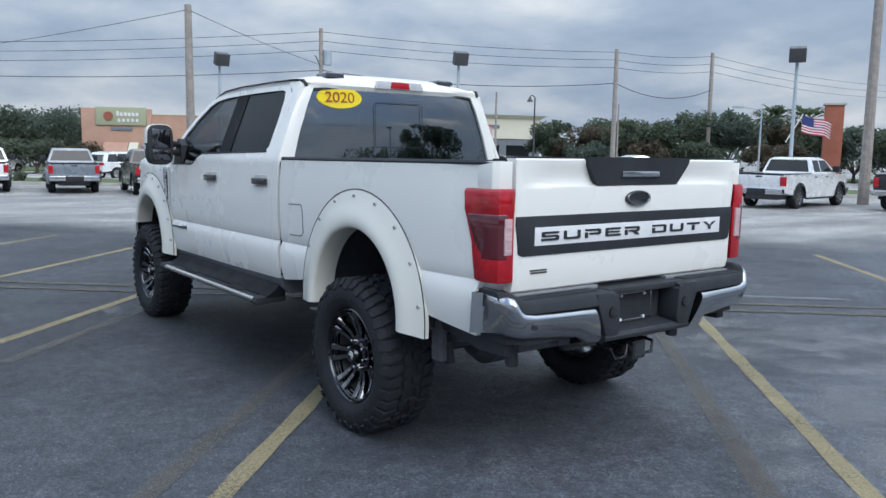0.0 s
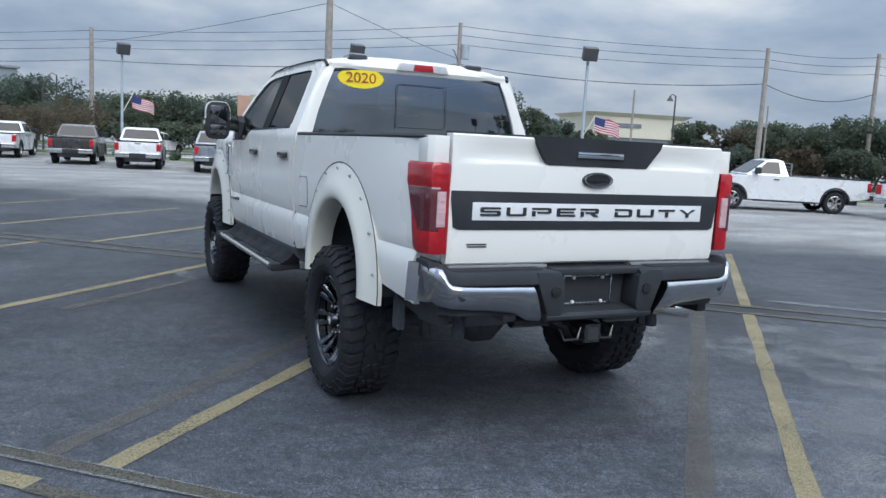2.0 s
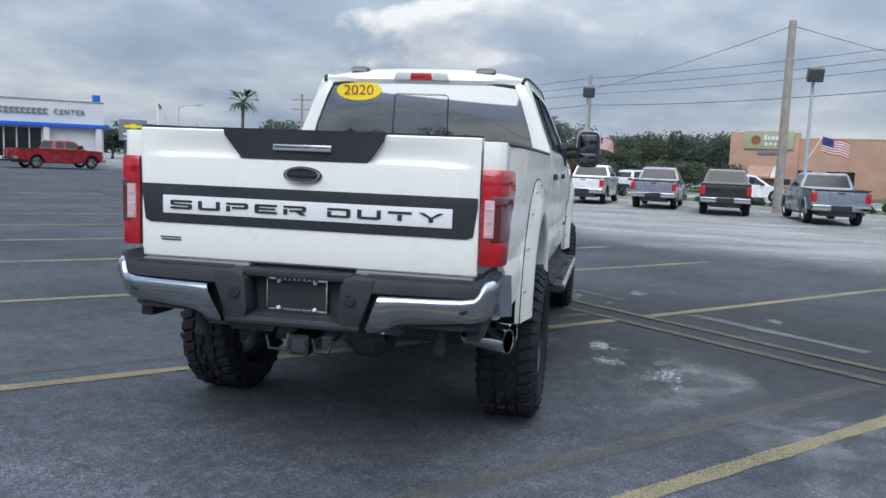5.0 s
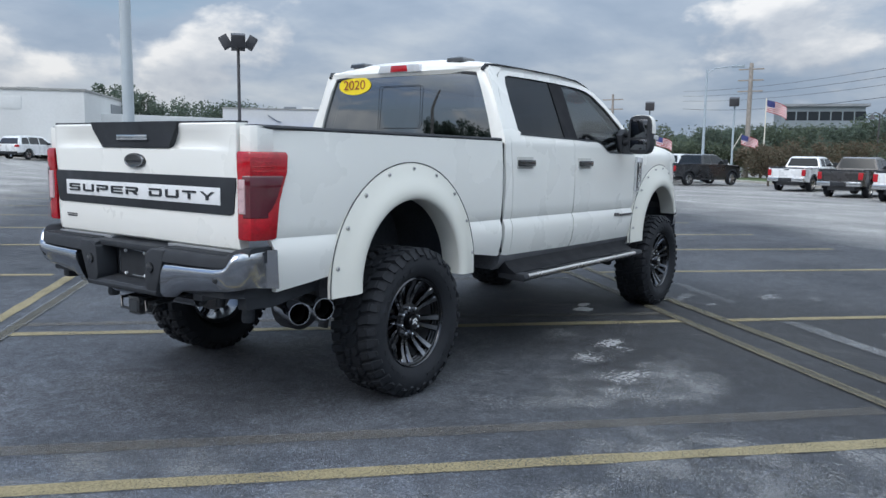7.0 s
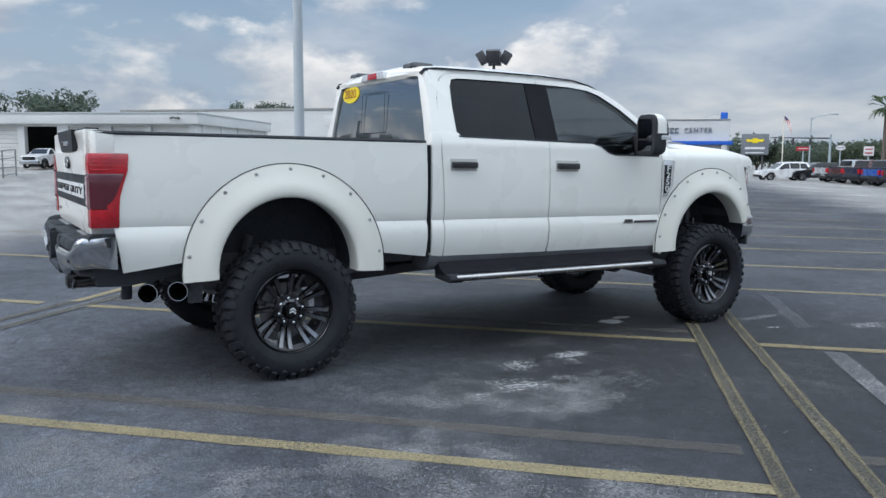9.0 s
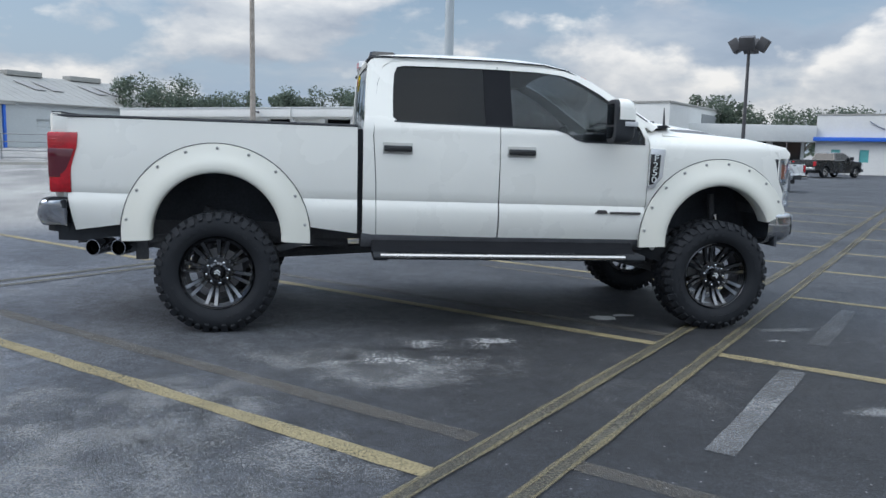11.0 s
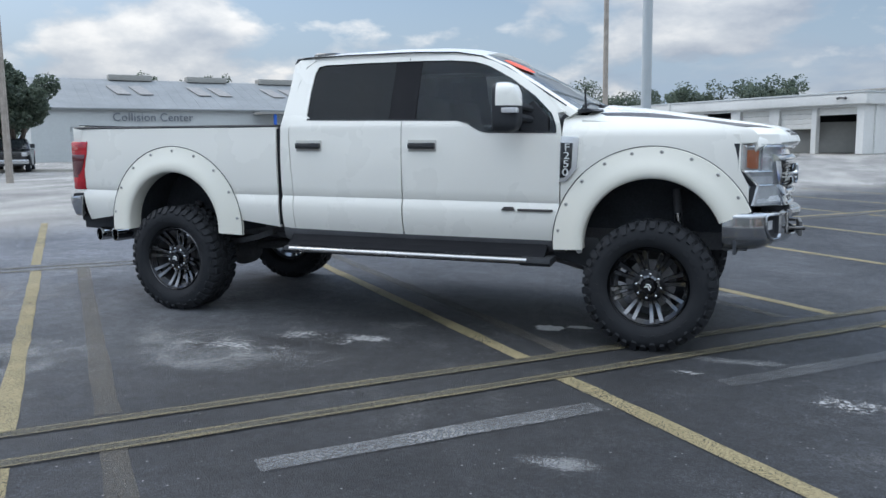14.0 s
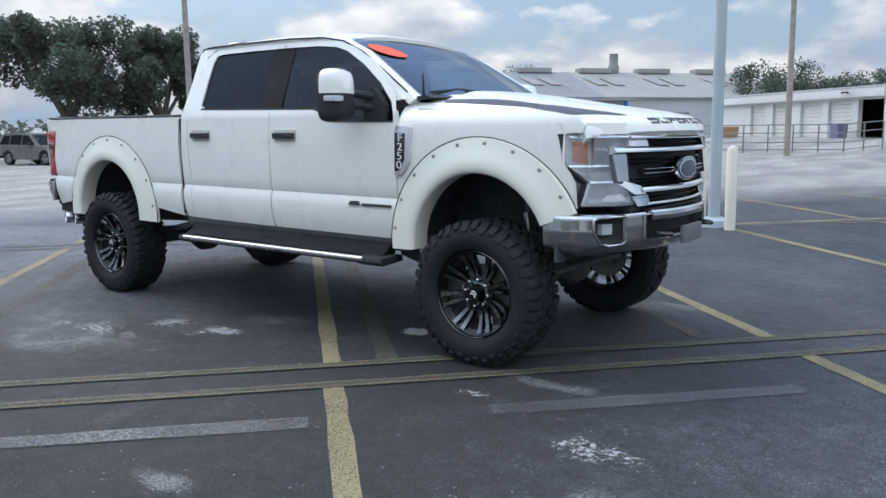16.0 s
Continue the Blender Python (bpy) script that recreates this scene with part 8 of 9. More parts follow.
def on_wall(t, x, y, z):
    return Matrix.Translation((x, y, z)) @ pose(0, 0, 0, 90, 0, 0)


letters("CENTER", 0.60, 0.04, SIGN_GREY, dl, on_wall(dl, 15.85, -0.06, 3.90), "sign_lettering", 1.3, fit=2.3, apart=True)
for k in range(9):        # the maker's name, as plain blocks
    x = 10.78 + k * 0.395
    bm = bmesh.new()
    prism(bm, [(x, 3.66), (x + 0.30, 3.66), (x + 0.30, 3.78), (x + 0.12, 3.78), (x + 0.12, 4.0), (x + 0.30, 4.0), (x + 0.30, 4.12), (x, 4.12)], "y", -0.10, -0.02)
    part("sign_block", bm, SIGN_GREY, dl)
bm = bmesh.new()
rod(bm, [(3.9, -0.06, 4.25), (4.6, -0.1, 3.8), (5.0, -0.06, 3.65)], 0.05, 6)
part("wall_banner_pole", bm, SIGN_GREY, dl)

# roadside sign
sg = thing("roadside_sign", "dark roadside sign with a gold emblem on two posts", "sign", "", at_ground(54.2, 36.2), 37)
bm = bmesh.new()
for y in (-0.6, 0.6):
    rod(bm, [(0, y, 0), (0, y, 2.3)], 0.07, 8)
part("post", bm, POLE_DARK, sg)
bm = bmesh.new()
box(bm, -0.15, 0.15, -1.05, 1.05, 2.0, 3.7, 0.05)
part("panel", bm, SLATE, sg)
bm = bmesh.new()
prism(bm, [(-0.6, 3.05), (-0.2, 3.05), (-0.2, 2.95), (0.2, 2.95), (0.2, 3.05), (0.6, 3.05), (0.7, 3.25), (0.2, 3.25), (0.2, 3.35), (-0.2, 3.35), (-0.2, 3.25), (-0.7, 3.25)], "x", -0.19, -0.15)
part("emblem", bm, YELLOW_TAG, sg)
bm = bmesh.new()
box(bm, -0.19, -0.15, -0.75, 0.75, 2.45, 2.62)
box(bm, -0.19, -0.15, -0.7, 0.7, 2.12, 2.2)
part("caption_bars", bm, FLAG_WHITE, sg)

# the long body-shop hall with a pitched metal roof
wu = Vector((math.cos(radians(51)), math.sin(radians(51))))
wn = Vector((wu.y, -wu.x))
r0 = Vector((-58.4, 49.6))
e0 = r0 + wn * 9.0
WL = 58.0
e1 = e0 + wu * WL
wh, ln = building("body_shop", "long grey metal-clad hall with a pitched roof and rooftop vents", (e0.x, e0.y), (e1.x, e1.y), 18, 5, WALL_GREY, 0.1)
ops = [(3.0, 8.2, 0, 3.4), (9.6, 14.2, 0, 3.4), (22, 36, 0, 4.6), (42, 46, 0, 3.4), (50, 54, 0, 3.4)]
wall_with_openings(wh, ln, 5.1, 18, ops, WALL_GREY)
for x0, x1, z0, z1 in ops:
    if x1 - x0 < 10:
        n = 9
        d = None
        for j in range(n):
            bm = bmesh.new()
            box(bm, x0, x1, 0.15, 0.22, z0 + (z1 - z0) * j / n + 0.02, z0 + (z1 - z0) * (j + 1) / n, 0.01)
            if d is None:
                d = part("roll_door", bm, WALL_GREY, wh)
            else:
                part("door_slat", bm, WALL_GREY, d)
bm = bmesh.new()
box(bm, 20, 38, 2.2, 2.4, 0, 5)
part("bay_inner_wall", bm, WALL_GREY, wh)
bm = bmesh.new()
box(bm, 19, 38.5, -2.2, 0.1, 4.55, 4.75, 0.02)
part("bay_canopy", bm, ROOF_LIGHT, wh)
for xx in (20.5, 37.5):
    bm = bmesh.new()
    box(bm, xx - 0.12, xx + 0.12, -2.1, -1.85, 0, 4.55)
    part("canopy_post", bm, BLUE, wh)
for xx in (25.5, 28.0):
    bm = bmesh.new()
    box(bm, xx, xx + 0.35, -0.9, -0.6, 4.46, 4.54)
    part("bay_lamp", bm, glow("bay_lamp_glow", (1.0, 0.97, 0.9), 4.0), wh, "lit white ceiling lamp")
bm = bmesh.new()
prism(bm, [(0.2, 0), (17.8, 0), (17.8, 5.1), (9, 8.1), (0.2, 5.1)], "x", 0.0, 0.3)
part("gable_wall", bm, WALL_GREY, wh)
bm = bmesh.new()
prism(bm, [(0.2, 0), (17.8, 0), (17.8, 5.1), (9, 8.1), (0.2, 5.1)], "x", ln - 0.3, ln)
part("gable_wall", bm, WALL_GREY, wh)
for nm, xa, xb, mt in (("roof_slope", -0.3, ln * 0.62, ROOF_GREY), ("roof_slope", ln * 0.62, ln + 0.3, ROOF_LIGHT)):
    bm = bmesh.new()
    loft(bm, [[(x, -0.4, 5.0), (x, 9, 8.22), (x, 18.4, 5.0), (x, 18.4, 4.86), (x, 9, 8.08), (x, -0.4, 4.86)] for x in (xa, xb)])
    bmesh.ops.recalc_face_normals(bm, faces=bm.faces)
    slope = part(nm, bm, mt, wh)
    for i in range(int((xb - xa) / 1.0)):
        x = xa + 0.5 + i
        bm = bmesh.new()
        loft(bm, [[(x + q, y, z + w) for q, w in ((-0.04, -0.03), (-0.03, 0.012), (0.03, 0.012), (0.04, -0.03))] for y, z in ((-0.4, 5.0), (9, 8.22))])
        bmesh.ops.recalc_face_normals(bm, faces=bm.faces)
        part("roof_rib", bm, mt, slope)
for i in range(7):
    bm = bmesh.new()
    x = 7.5 + i * 7.4
    box(bm, x, x + 4.0, 8.3, 9.7, 8.1, 8.65, 0.05)
    part("roof_vent", bm, ROOF_LIGHT, wh)
    for dx in (0.4, 2.4):
        bm = bmesh.new()
        loft(bm, [[(x + dx - 0.4, 3.6, 6.46 + w), (x + dx + 0.8, 3.6, 6.46 + w), (x + dx + 0.2, 6.4, 7.40 + w), (x + dx - 1.0, 6.4, 7.40 + w)] for w in (0.0, 0.05)])
        bmesh.ops.recalc_face_normals(bm, faces=bm.faces)
        part("skylight", bm, SKYLIGHT, wh)
bm = bmesh.new()
rod(bm, [(41.6, 9, 8.0), (41.6, 9, 8.9), (41.6, 9, 9.1), (41.6, 9, 10.3)], [0.62, 0.62, 0.5, 0.5], 14)
part("chimney", bm, GALV, wh)
letters("Collision Center", 1.02, 0.05, SIGN_GREY, wh, Matrix.Translation((9.9, -0.08, 4.22)) @ pose(0, 0, 0, 90, 0, 0), "sign_lettering", 1.05, wide=0.95, apart=True)

# restaurant across the road
rs, ln = building("restaurant", "tan brick restaurant with a sage green sign panel and awnings", (63.4, -12.8), (56.4, -27.1), 12, 4.6, BRICK_TAN)
ops = [(3.0, 5.0, 0.3, 2.1), (6.0, 8.0, 0.3, 2.1), (11, 13, 0.3, 2.1)]
wall_with_openings(rs, ln, 4.55, 12, ops, BRICK_TAN)
shell(rs, ln, 4.55, 12, BRICK_TAN, CREAM)
for x0, x1, z0, z1 in ops:
    bm = bmesh.new()
    box(bm, x0, x1, 0.1, 0.16, z0, z1)
    part("window", bm, SHOP_GLASS, rs)
bm = bmesh.new()
box(bm, -1.3, 3.95, -0.35, 0.3, 0, 5.0, 0.03)
part("front_bay", bm, BRICK_TAN, rs)
bm = bmesh.new()
box(bm, -0.2, 3.6, -0.5, -0.3, 3.68, 5.1, 0.04)
part("sign_panel", bm, SAGE, rs, "sage green sign panel")
bm = bmesh.new()
rod(bm, [(0.75, -0.49, 4.38), (0.75, -0.56, 4.38)], 0.36, 18)
part("sign_disc", bm, BRICK_RED, rs)
bm = bmesh.new()
for k in range(6):
    box(bm, 1.35 + k * 0.29, 1.56 + k * 0.29, -0.54, -0.49, 4.40, 4.40 + (0.40 if k == 0 else 0.28))
for k in range(5):
    box(bm, 1.45 + k * 0.34, 1.64 + k * 0.34, -0.54, -0.49, 3.95, 4.2)
part("sign_blocks", bm, FLAG_WHITE, rs)
bm = bmesh.new()
box(bm, 0.9, 2.5, -0.45, -0.3, 3.28, 3.52)
part("small_sign", bm, SIGN_GREY, rs)
for x0, x1 in ((0.35, 2.2), (2.25, 2.95)):
    bm = bmesh.new()
    loft(bm, [[(x, -0.35, 2.35), (x, -1.4, 1.55), (x, -1.4, 1.4), (x, -0.35, 1.5)] for x in (x0, x1)])
    part("awning", bm, BRICK_TAN if x0 < 1 else CREAM, rs)

# coffee shop
cf, ln = building("coffee_shop", "cream and slate grey drive-through coffee shop", (53.4, -40.6), (51.2, -49.0), 9, 5, SLATE)
ops = [(2.0, 4.5, 0.2, 2.6), (5.2, 7.6, 0.2, 2.6)]
wall_with_openings(cf, ln, 3.4, 9, ops, SLATE)
shell(cf, ln, 3.4, 9, SLATE, CREAM)
for x0, x1, z0, z1 in ops:
    bm = bmesh.new()
    box(bm, x0, x1, 0.1, 0.16, z0, z1)
    part("window", bm, SHOP_GLASS, cf)
bm = bmesh.new()
loft(bm, [[(-0.1, -0.1, 3.2), (ln + 0.1, -0.1, 3.2), (ln + 0.1, 9.3, 3.2), (-0.1, 9.3, 3.2)], [(0, 0, 5.0), (ln, 0, 5.0), (ln, 9.2, 5.0), (0, 9.2, 5.0)], [(-0.5, -0.5, 5.35), (ln + 0.5, -0.5, 5.35), (ln + 0.5, 9.7, 5.35), (-0.5, 9.7, 5.35)]])
bmesh.ops.recalc_face_normals(bm, faces=bm.faces)
part("parapet", bm, CREAM, cf, "cream parapet")
bm = bmesh.new()
rod(bm, [(1.2, -0.1, 4.3), (1.2, -0.16, 4.3)], 0.45, 16)
part("round_sign", bm, SIGN_GREY, cf)
bm = bmesh.new()
box(bm, 2.0, 4.4, -0.14, -0.02, 4.1, 4.45)
part("sign_bar", bm, SIGN_GREY, cf)

# far office block
of, ln = building("office_block", "distant grey office block above the trees", (133.5, 27.0), (137.2, 15.4), 14, 12, SLATE, 0.0)
bm = bmesh.new()
box(bm, 0, ln, 0, 14, 0, 9.2)
part("wall", bm, OFFICE_WALL, of)
for j in range(3):
    for i in range(7):
        bm = bmesh.new()
        box(bm, 0.6 + i * ln / 7.2, 0.6 + i * ln / 7.2 + 1.5, -0.04, 0.06, 1.8 + j * 2.6, 3.2 + j * 2.6)
        part("window", bm, SHOP_GLASS, of)
bm = bmesh.new()
box(bm, -0.6, ln + 0.6, -0.6, 14.6, 9.2, 9.6)
part("roof", bm, ROOF_GREY, of)
of2, ln = building("office_block", "distant grey office block above the trees", (136.3, 10.3), (136.9, 7.1), 14, 12, SLATE, 0.0)
bm = bmesh.new()
box(bm, 0, ln, 0, 10, 0, 9.2)
part("wall", bm, OFFICE_WALL, of2)
bm = bmesh.new()
box(bm, -0.4, ln + 0.4, -0.4, 10.4, 9.2, 9.5)
part("roof", bm, ROOF_GREY, of2)

# brick pylon
py = thing("brick_pylon", "tall red brick pylon beside the road", "pylon", "", at_ground(22.2, -47.0), 30)
bm = bmesh.new()
box(bm, -0.55, 0.55, -0.55, 0.55, 0, 5.0, 0.03)
part("shaft", bm, BRICK_RED, py)
bm = bmesh.new()
box(bm, -0.65, 0.65, -0.65, 0.65, 5.0, 5.15, 0.03)
part("cap", bm, CONCRETE, py)


# yard fence of steel tube
def rail_fence(a, b, h=1.35, n=6):
    t = thing("yard_fence", "galvanised steel tube fence round the workshop yard", "fence", "yard fences", at_ground(*a), math.degrees(math.atan2(b[1] - a[1], b[0] - a[0])))
    ln = math.hypot(b[0] - a[0], b[1] - a[1])
    dz = ground_z(*b) - ground_z(*a)
    for i in range(n + 1):
        bm = bmesh.new()
        rod(bm, [(ln * i / n, 0, dz * i / n), (ln * i / n, 0, h + dz * i / n)], 0.035, 6)
        part("post", bm, GALV, t)
    for z in (0.15, 0.5, 0.95, h):
        bm = bmesh.new()
        rod(bm, [(0, 0, z), (ln, 0, z + dz)], 0.028, 6)
        part("rail", bm, GALV, t)


def chain_fence(a, b, h=1.85, n=5):
    """Posts, a top rail and tension wires; the mesh itself is too fine to see."""
    t = thing("chain_fence", "thin galvanised chain-link fence posts with a top rail", "fence", "yard fences", at_ground(*a), math.degrees(math.atan2(b[1] - a[1], b[0] - a[0])))
    ln = math.hypot(b[0] - a[0], b[1] - a[1])
    dz = ground_z(*b) - ground_z(*a)
    for i in range(n + 1):
        bm = bmesh.new()
        rod(bm, [(ln * i / n, 0, dz * i / n - 0.05), (ln * i / n, 0, h + 0.05 + dz * i / n)], 0.035, 8)
        part("post", bm, GALV, t)
    for z, r in ((h, 0.028), (0.12, 0.008), (h * 0.5, 0.006)):
        bm = bmesh.new()
        rod(bm, [(0, 0, z), (ln, 0, z + dz)], r, 6)
        part("rail", bm, GALV, t)


chain_fence((-42, 14.6), (-27.5, 19.3))
rail_fence((-4.6, 35.8), (-0.3, 37.2), n=4)
rail_fence((-0.3, 37.2), (1.0, 39.8), n=2)
rail_fence((-30, 40), (-4.6, 35.8), n=10)
"""wall screen beside the yard"""
sc = thing("yard_screen", "low grey block screen wall in the workshop yard", "wall", "", at_ground(6.2, 45.0), -12)
bm = bmesh.new()
box(bm, 0, 5.5, 0, 0.25, 0, 1.75, 0.02)
part("panel", bm, ROOF_LIGHT, sc)


# ---- parked vehicles ----
CAR_PAINT = {}


def paint(name, color):
    if name not in CAR_PAINT:
        CAR_PAINT[name] = plain(name + "_car_paint", color, 0.28, 0.15, vary=0.03, scale=1.0, coat=0.7, fine=8)
    return CAR_PAINT[name]


COLORS = {"white": (0.78, 0.79, 0.79), "grey_blue": (0.19, 0.22, 0.26), "black": (0.012, 0.012, 0.014), "charcoal": (0.035, 0.033, 0.034), "red": (0.28, 0.015, 0.02), "blue": (0.02, 0.09, 0.38), "silver": (0.40, 0.42, 0.43), "maroon": (0.07, 0.02, 0.022), "taupe": (0.16, 0.155, 0.15), "navy": (0.012, 0.018, 0.045)}
PROTOS = {}


def small_wheel(r=0.40, w=0.28):
    bm = bmesh.new()
    revolve(bm, [(r * 0.64, 0.02), (r * 0.70, 0.0), (r * 0.9, -0.005), (r * 0.985, 0.03), (r, 0.07), (r, w - 0.07), (r * 0.985, w - 0.03), (r * 0.9, w), (r * 0.6, w)], (0, 0, 0), "y", 28)
    rim = bmesh.new()
    revolve(rim, [(r * 0.66, 0.015), (r * 0.62, 0.01), (r * 0.58, 0.06), (r * 0.58, w * 0.8), (r * 0.66, w * 0.8)], (0, 0, 0), "y", 24)
    for k in range(6):
        a = math.pi * k / 3
        loft(rim, [[(q * math.cos(a) - e * wd * math.sin(a), y, q * math.sin(a) + e * wd * math.cos(a)) for e, y in ((-1, 0.02), (1, 0.02), (1, 0.05), (-1, 0.05))] for q, wd in ((0.03, 0.03), (r * 0.35, 0.035), (r * 0.62, 0.05))])
    bmesh.ops.recalc_face_normals(rim, faces=rim.faces)
    return bm, rim


def body_shell(profile, half, tuck, taper):
    """A vehicle body lofted across: profile of (x, z) round the side; half width by height."""
    bm = bmesh.new()
    ks = (-1.0, -0.96, -0.8, -0.4, 0, 0.4, 0.8, 0.96, 1.0)
    rings = []
    for k in ks:
        ring = []
        for x, z in profile:
            hw = half(x, z)
            sh = 0.03 if abs(k) == 1 else 0.0
            ring.append((x * (1 - sh * 0.2), hw * k, z - (sh * 0.5 if z > 0.8 else -sh * 0.3)))
        rings.append(ring)
    loft(bm, rings)
    bmesh.ops.recalc_face_normals(bm, faces=bm.faces)
    return bm


def pickup(colour, regular=False):
    """A full-size pickup, its rear axle at the origin, heading +x."""
    key = ("pickup", colour, regular)
    mat = paint(colour, COLORS[colour])
    t = thing("parked_pickup", "", "pickup truck")
    L0, WB = -1.25, 3.75
    cab0, cab1 = (1.0, 3.0) if not regular else (1.75, 3.0)
    def half(x, z):
        h = 1.0
        if x > 4.2:
            h -= 0.16 * ((x - 4.2) / 0.45) ** 2
        if x < -1.1:
            h -= 0.03
        return h
    # lower body with arches
    prof = [(L0, 0.62), (L0, 1.12), (L0 + 0.03, 1.28), (cab0, 1.30), (cab1 + 0.1, 1.30), (3.35, 1.27), (4.3, 1.22), (4.6, 1.13), (4.66, 0.95), (4.66, 0.5), (4.35, 0.42)]
    prof += [(WB + 0.50 * math.cos(a), 0.42 + 0.50 * math.sin(a)) for a in [math.pi * i / 9 for i in range(1, 9)]]
    prof += [(WB - 0.5, 0.40), (0.5, 0.40)]
    prof += [(0.50 * math.cos(a), 0.42 + 0.50 * math.sin(a)) for a in [math.pi * i / 9 for i in range(1, 9)]]
    prof += [(-0.5, 0.5), (-0.9, 0.55)]
    part("body", body_shell(prof, half, 0, 0), mat, t)
    # cab
    bm = bmesh.new()
    cabp = [(cab0, 1.28), (cab0 + 0.10, 1.60), (cab0 + 0.16, 1.84), (cab0 + 0.35, 1.90), (cab1 - 0.75, 1.90), (cab1 - 0.45, 1.84), (cab1 + 0.30, 1.30)]
    rings = []
    for k in (-1, -0.9, -0.5, 0, 0.5, 0.9, 1):
        rings.append([(x, k * (0.97 - 0.22 * (z - 1.28) / 0.62), z - (0.03 if abs(k) == 1 and z > 1.8 else 0)) for x, z in cabp])
    loft(bm, rings)
    bmesh.ops.recalc_face_normals(bm, faces=bm.faces)
    cab = part("cab", bm, mat, t)
    # glass a little proud of the cab
    def cy(z):
        return 0.97 - 0.22 * (z - 1.28) / 0.62
    bm = bmesh.new()
    loft(bm, [[(cab0 + 0.02, k * (cy(1.36) - 0.10), 1.36), (cab0 + 0.135, k * (cy(1.8) - 0.09), 1.80), (cab0 + 0.16, k * (cy(1.8) - 0.09), 1.80), (cab0 + 0.05, k * (cy(1.36) - 0.10), 1.36)] for k in (-1, 0, 1)])
    bmesh.ops.recalc_face_normals(bm, faces=bm.faces)
    part("rear_window", bm, SHOP_GLASS, cab)
    bm = bmesh.new()
    loft(bm, [[(cab1 + 0.235, k * (cy(1.38) - 0.10), 1.38), (cab1 - 0.40, k * (cy(1.81) - 0.09), 1.83), (cab1 - 0.44, k * (cy(1.81) - 0.09), 1.81), (cab1 + 0.2, k * (cy(1.38) - 0.10), 1.36)] for k in (-1, 0, 1)])
    bmesh.ops.recalc_face_normals(bm, faces=bm.faces)
    part("windscreen", bm, SHOP_GLASS, cab)
    for s in (1, -1):
        panes = [(cab0 + 0.30, (cab0 + cab1) / 2 - 0.15), ((cab0 + cab1) / 2 - 0.07, cab1 - 0.02)] if not regular else [(cab0 + 0.30, cab1 - 0.02)]
        for x0, x1 in panes:
            bm = bmesh.new()
            top1 = x1 if x1 < cab1 - 0.5 else x1 - 0.45
            loft(bm, [[(x0, s * (cy(1.36) + d), 1.36), (x1, s * (cy(1.36) + d), 1.36), (top1, s * (cy(1.79) + d), 1.79), (x0 + 0.06, s * (cy(1.79) + d), 1.79)] for d in (-0.01, 0.006)])
            bmesh.ops.recalc_face_normals(bm, faces=bm.faces)
            part("side_window", bm, SHOP_GLASS, cab)
        bm = bmesh.new()
        box(bm, cab1 - 0.15, cab1 + 0.02, min(s * 0.98, s * 1.22), max(s * 0.98, s * 1.22), 1.34, 1.58, 0.03)
        part("mirror", bm, BLACK_PLASTIC, cab)
        bm = bmesh.new()
        box(bm, L0 - 0.025, L0 + 0.12, min(s * 0.80, s * 0.99), max(s * 0.80, s * 0.99), 0.86, 1.20, 0.02)
        part("tail_lamp", bm, RED_LENS, t)
        bm = bmesh.new()
        box(bm, 4.5, 4.69, min(s * 0.55, s * 0.88), max(s * 0.55, s * 0.88), 0.88, 1.10, 0.02)
        part("headlamp", bm, CLEAR_LENS, t)
        for xd in ([1.35, 2.35] if not regular else [2.2]):
            bm = bmesh.new()
            box(bm, xd - 0.10, xd + 0.10, min(s * 0.99, s * 1.03), max(s * 0.99, s * 1.03), 1.14, 1.18, 0.008)
            part("door_handle", bm, BLACK_PLASTIC, t)
        bm = bmesh.new()
        box(bm, 0.7, 3.0, min(s * 0.9, s * 1.03), max(s * 0.9, s * 1.03), 0.34, 0.40, 0.015)
        part("side_step", bm, BLACK_PLASTIC, t)
        for cx in (0.0, WB):
            bm = bmesh.new()
            rings = []
            for i in range(17):
                a = math.pi * (-0.02 + 1.04 * i / 16)
                rings.append([(cx + rr * math.cos(a), s * yy, 0.42 + rr * math.sin(a)) for rr, yy in ((0.49, 0.90), (0.49, 1.02), (0.55, 1.02), (0.56, 0.98))])
            loft(bm, rings)
            bmesh.ops.recalc_face_normals(bm, faces=bm.faces)
            part("arch_trim", bm, BLACK_PLASTIC if colour in ("white", "black", "charcoal") else mat, t)
    bm = bmesh.new()
    box(bm, L0 - 0.17, L0 + 0.1, -0.97, 0.97, 0.55, 0.76, 0.03)
    bp = part("rear_bumper", bm, CHROME if colour in ("white", "grey_blue", "silver", "red", "black", "charcoal") else BLACK_PLASTIC, t)
    bm = bmesh.new()
    box(bm, L0 - 0.19, L0 - 0.1, -0.35, 0.35, 0.56, 0.75, 0.01)
    part("plate_recess", bm, BLACK_PLASTIC, bp)
    bm = bmesh.new()
    box(bm, L0 - 0.01, L0 + 0.03, -0.78, 0.78, 0.84, 1.24, 0.02)
    tg = part("tailgate", bm, mat, t)
    bm = bmesh.new()
    box(bm, L0 - 0.022, L0 - 0.005, -0.12, 0.12, 1.16, 1.21, 0.005)
    part("gate_handle", bm, BLACK_PLASTIC, tg)
    bm = bmesh.new()
    box(bm, L0 + 0.02, cab0 - 0.02, -0.99, -0.90, 1.28, 1.315, 0.01)
    box(bm, L0 + 0.02, cab0 - 0.02, 0.90, 0.99, 1.28, 1.315, 0.01)
    box(bm, L0 + 0.0, L0 + 0.08, -0.9, 0.9, 1.24, 1.315, 0.01)
    part("rail_cap", bm, BLACK_PLASTIC, t)
    bm = bmesh.new()
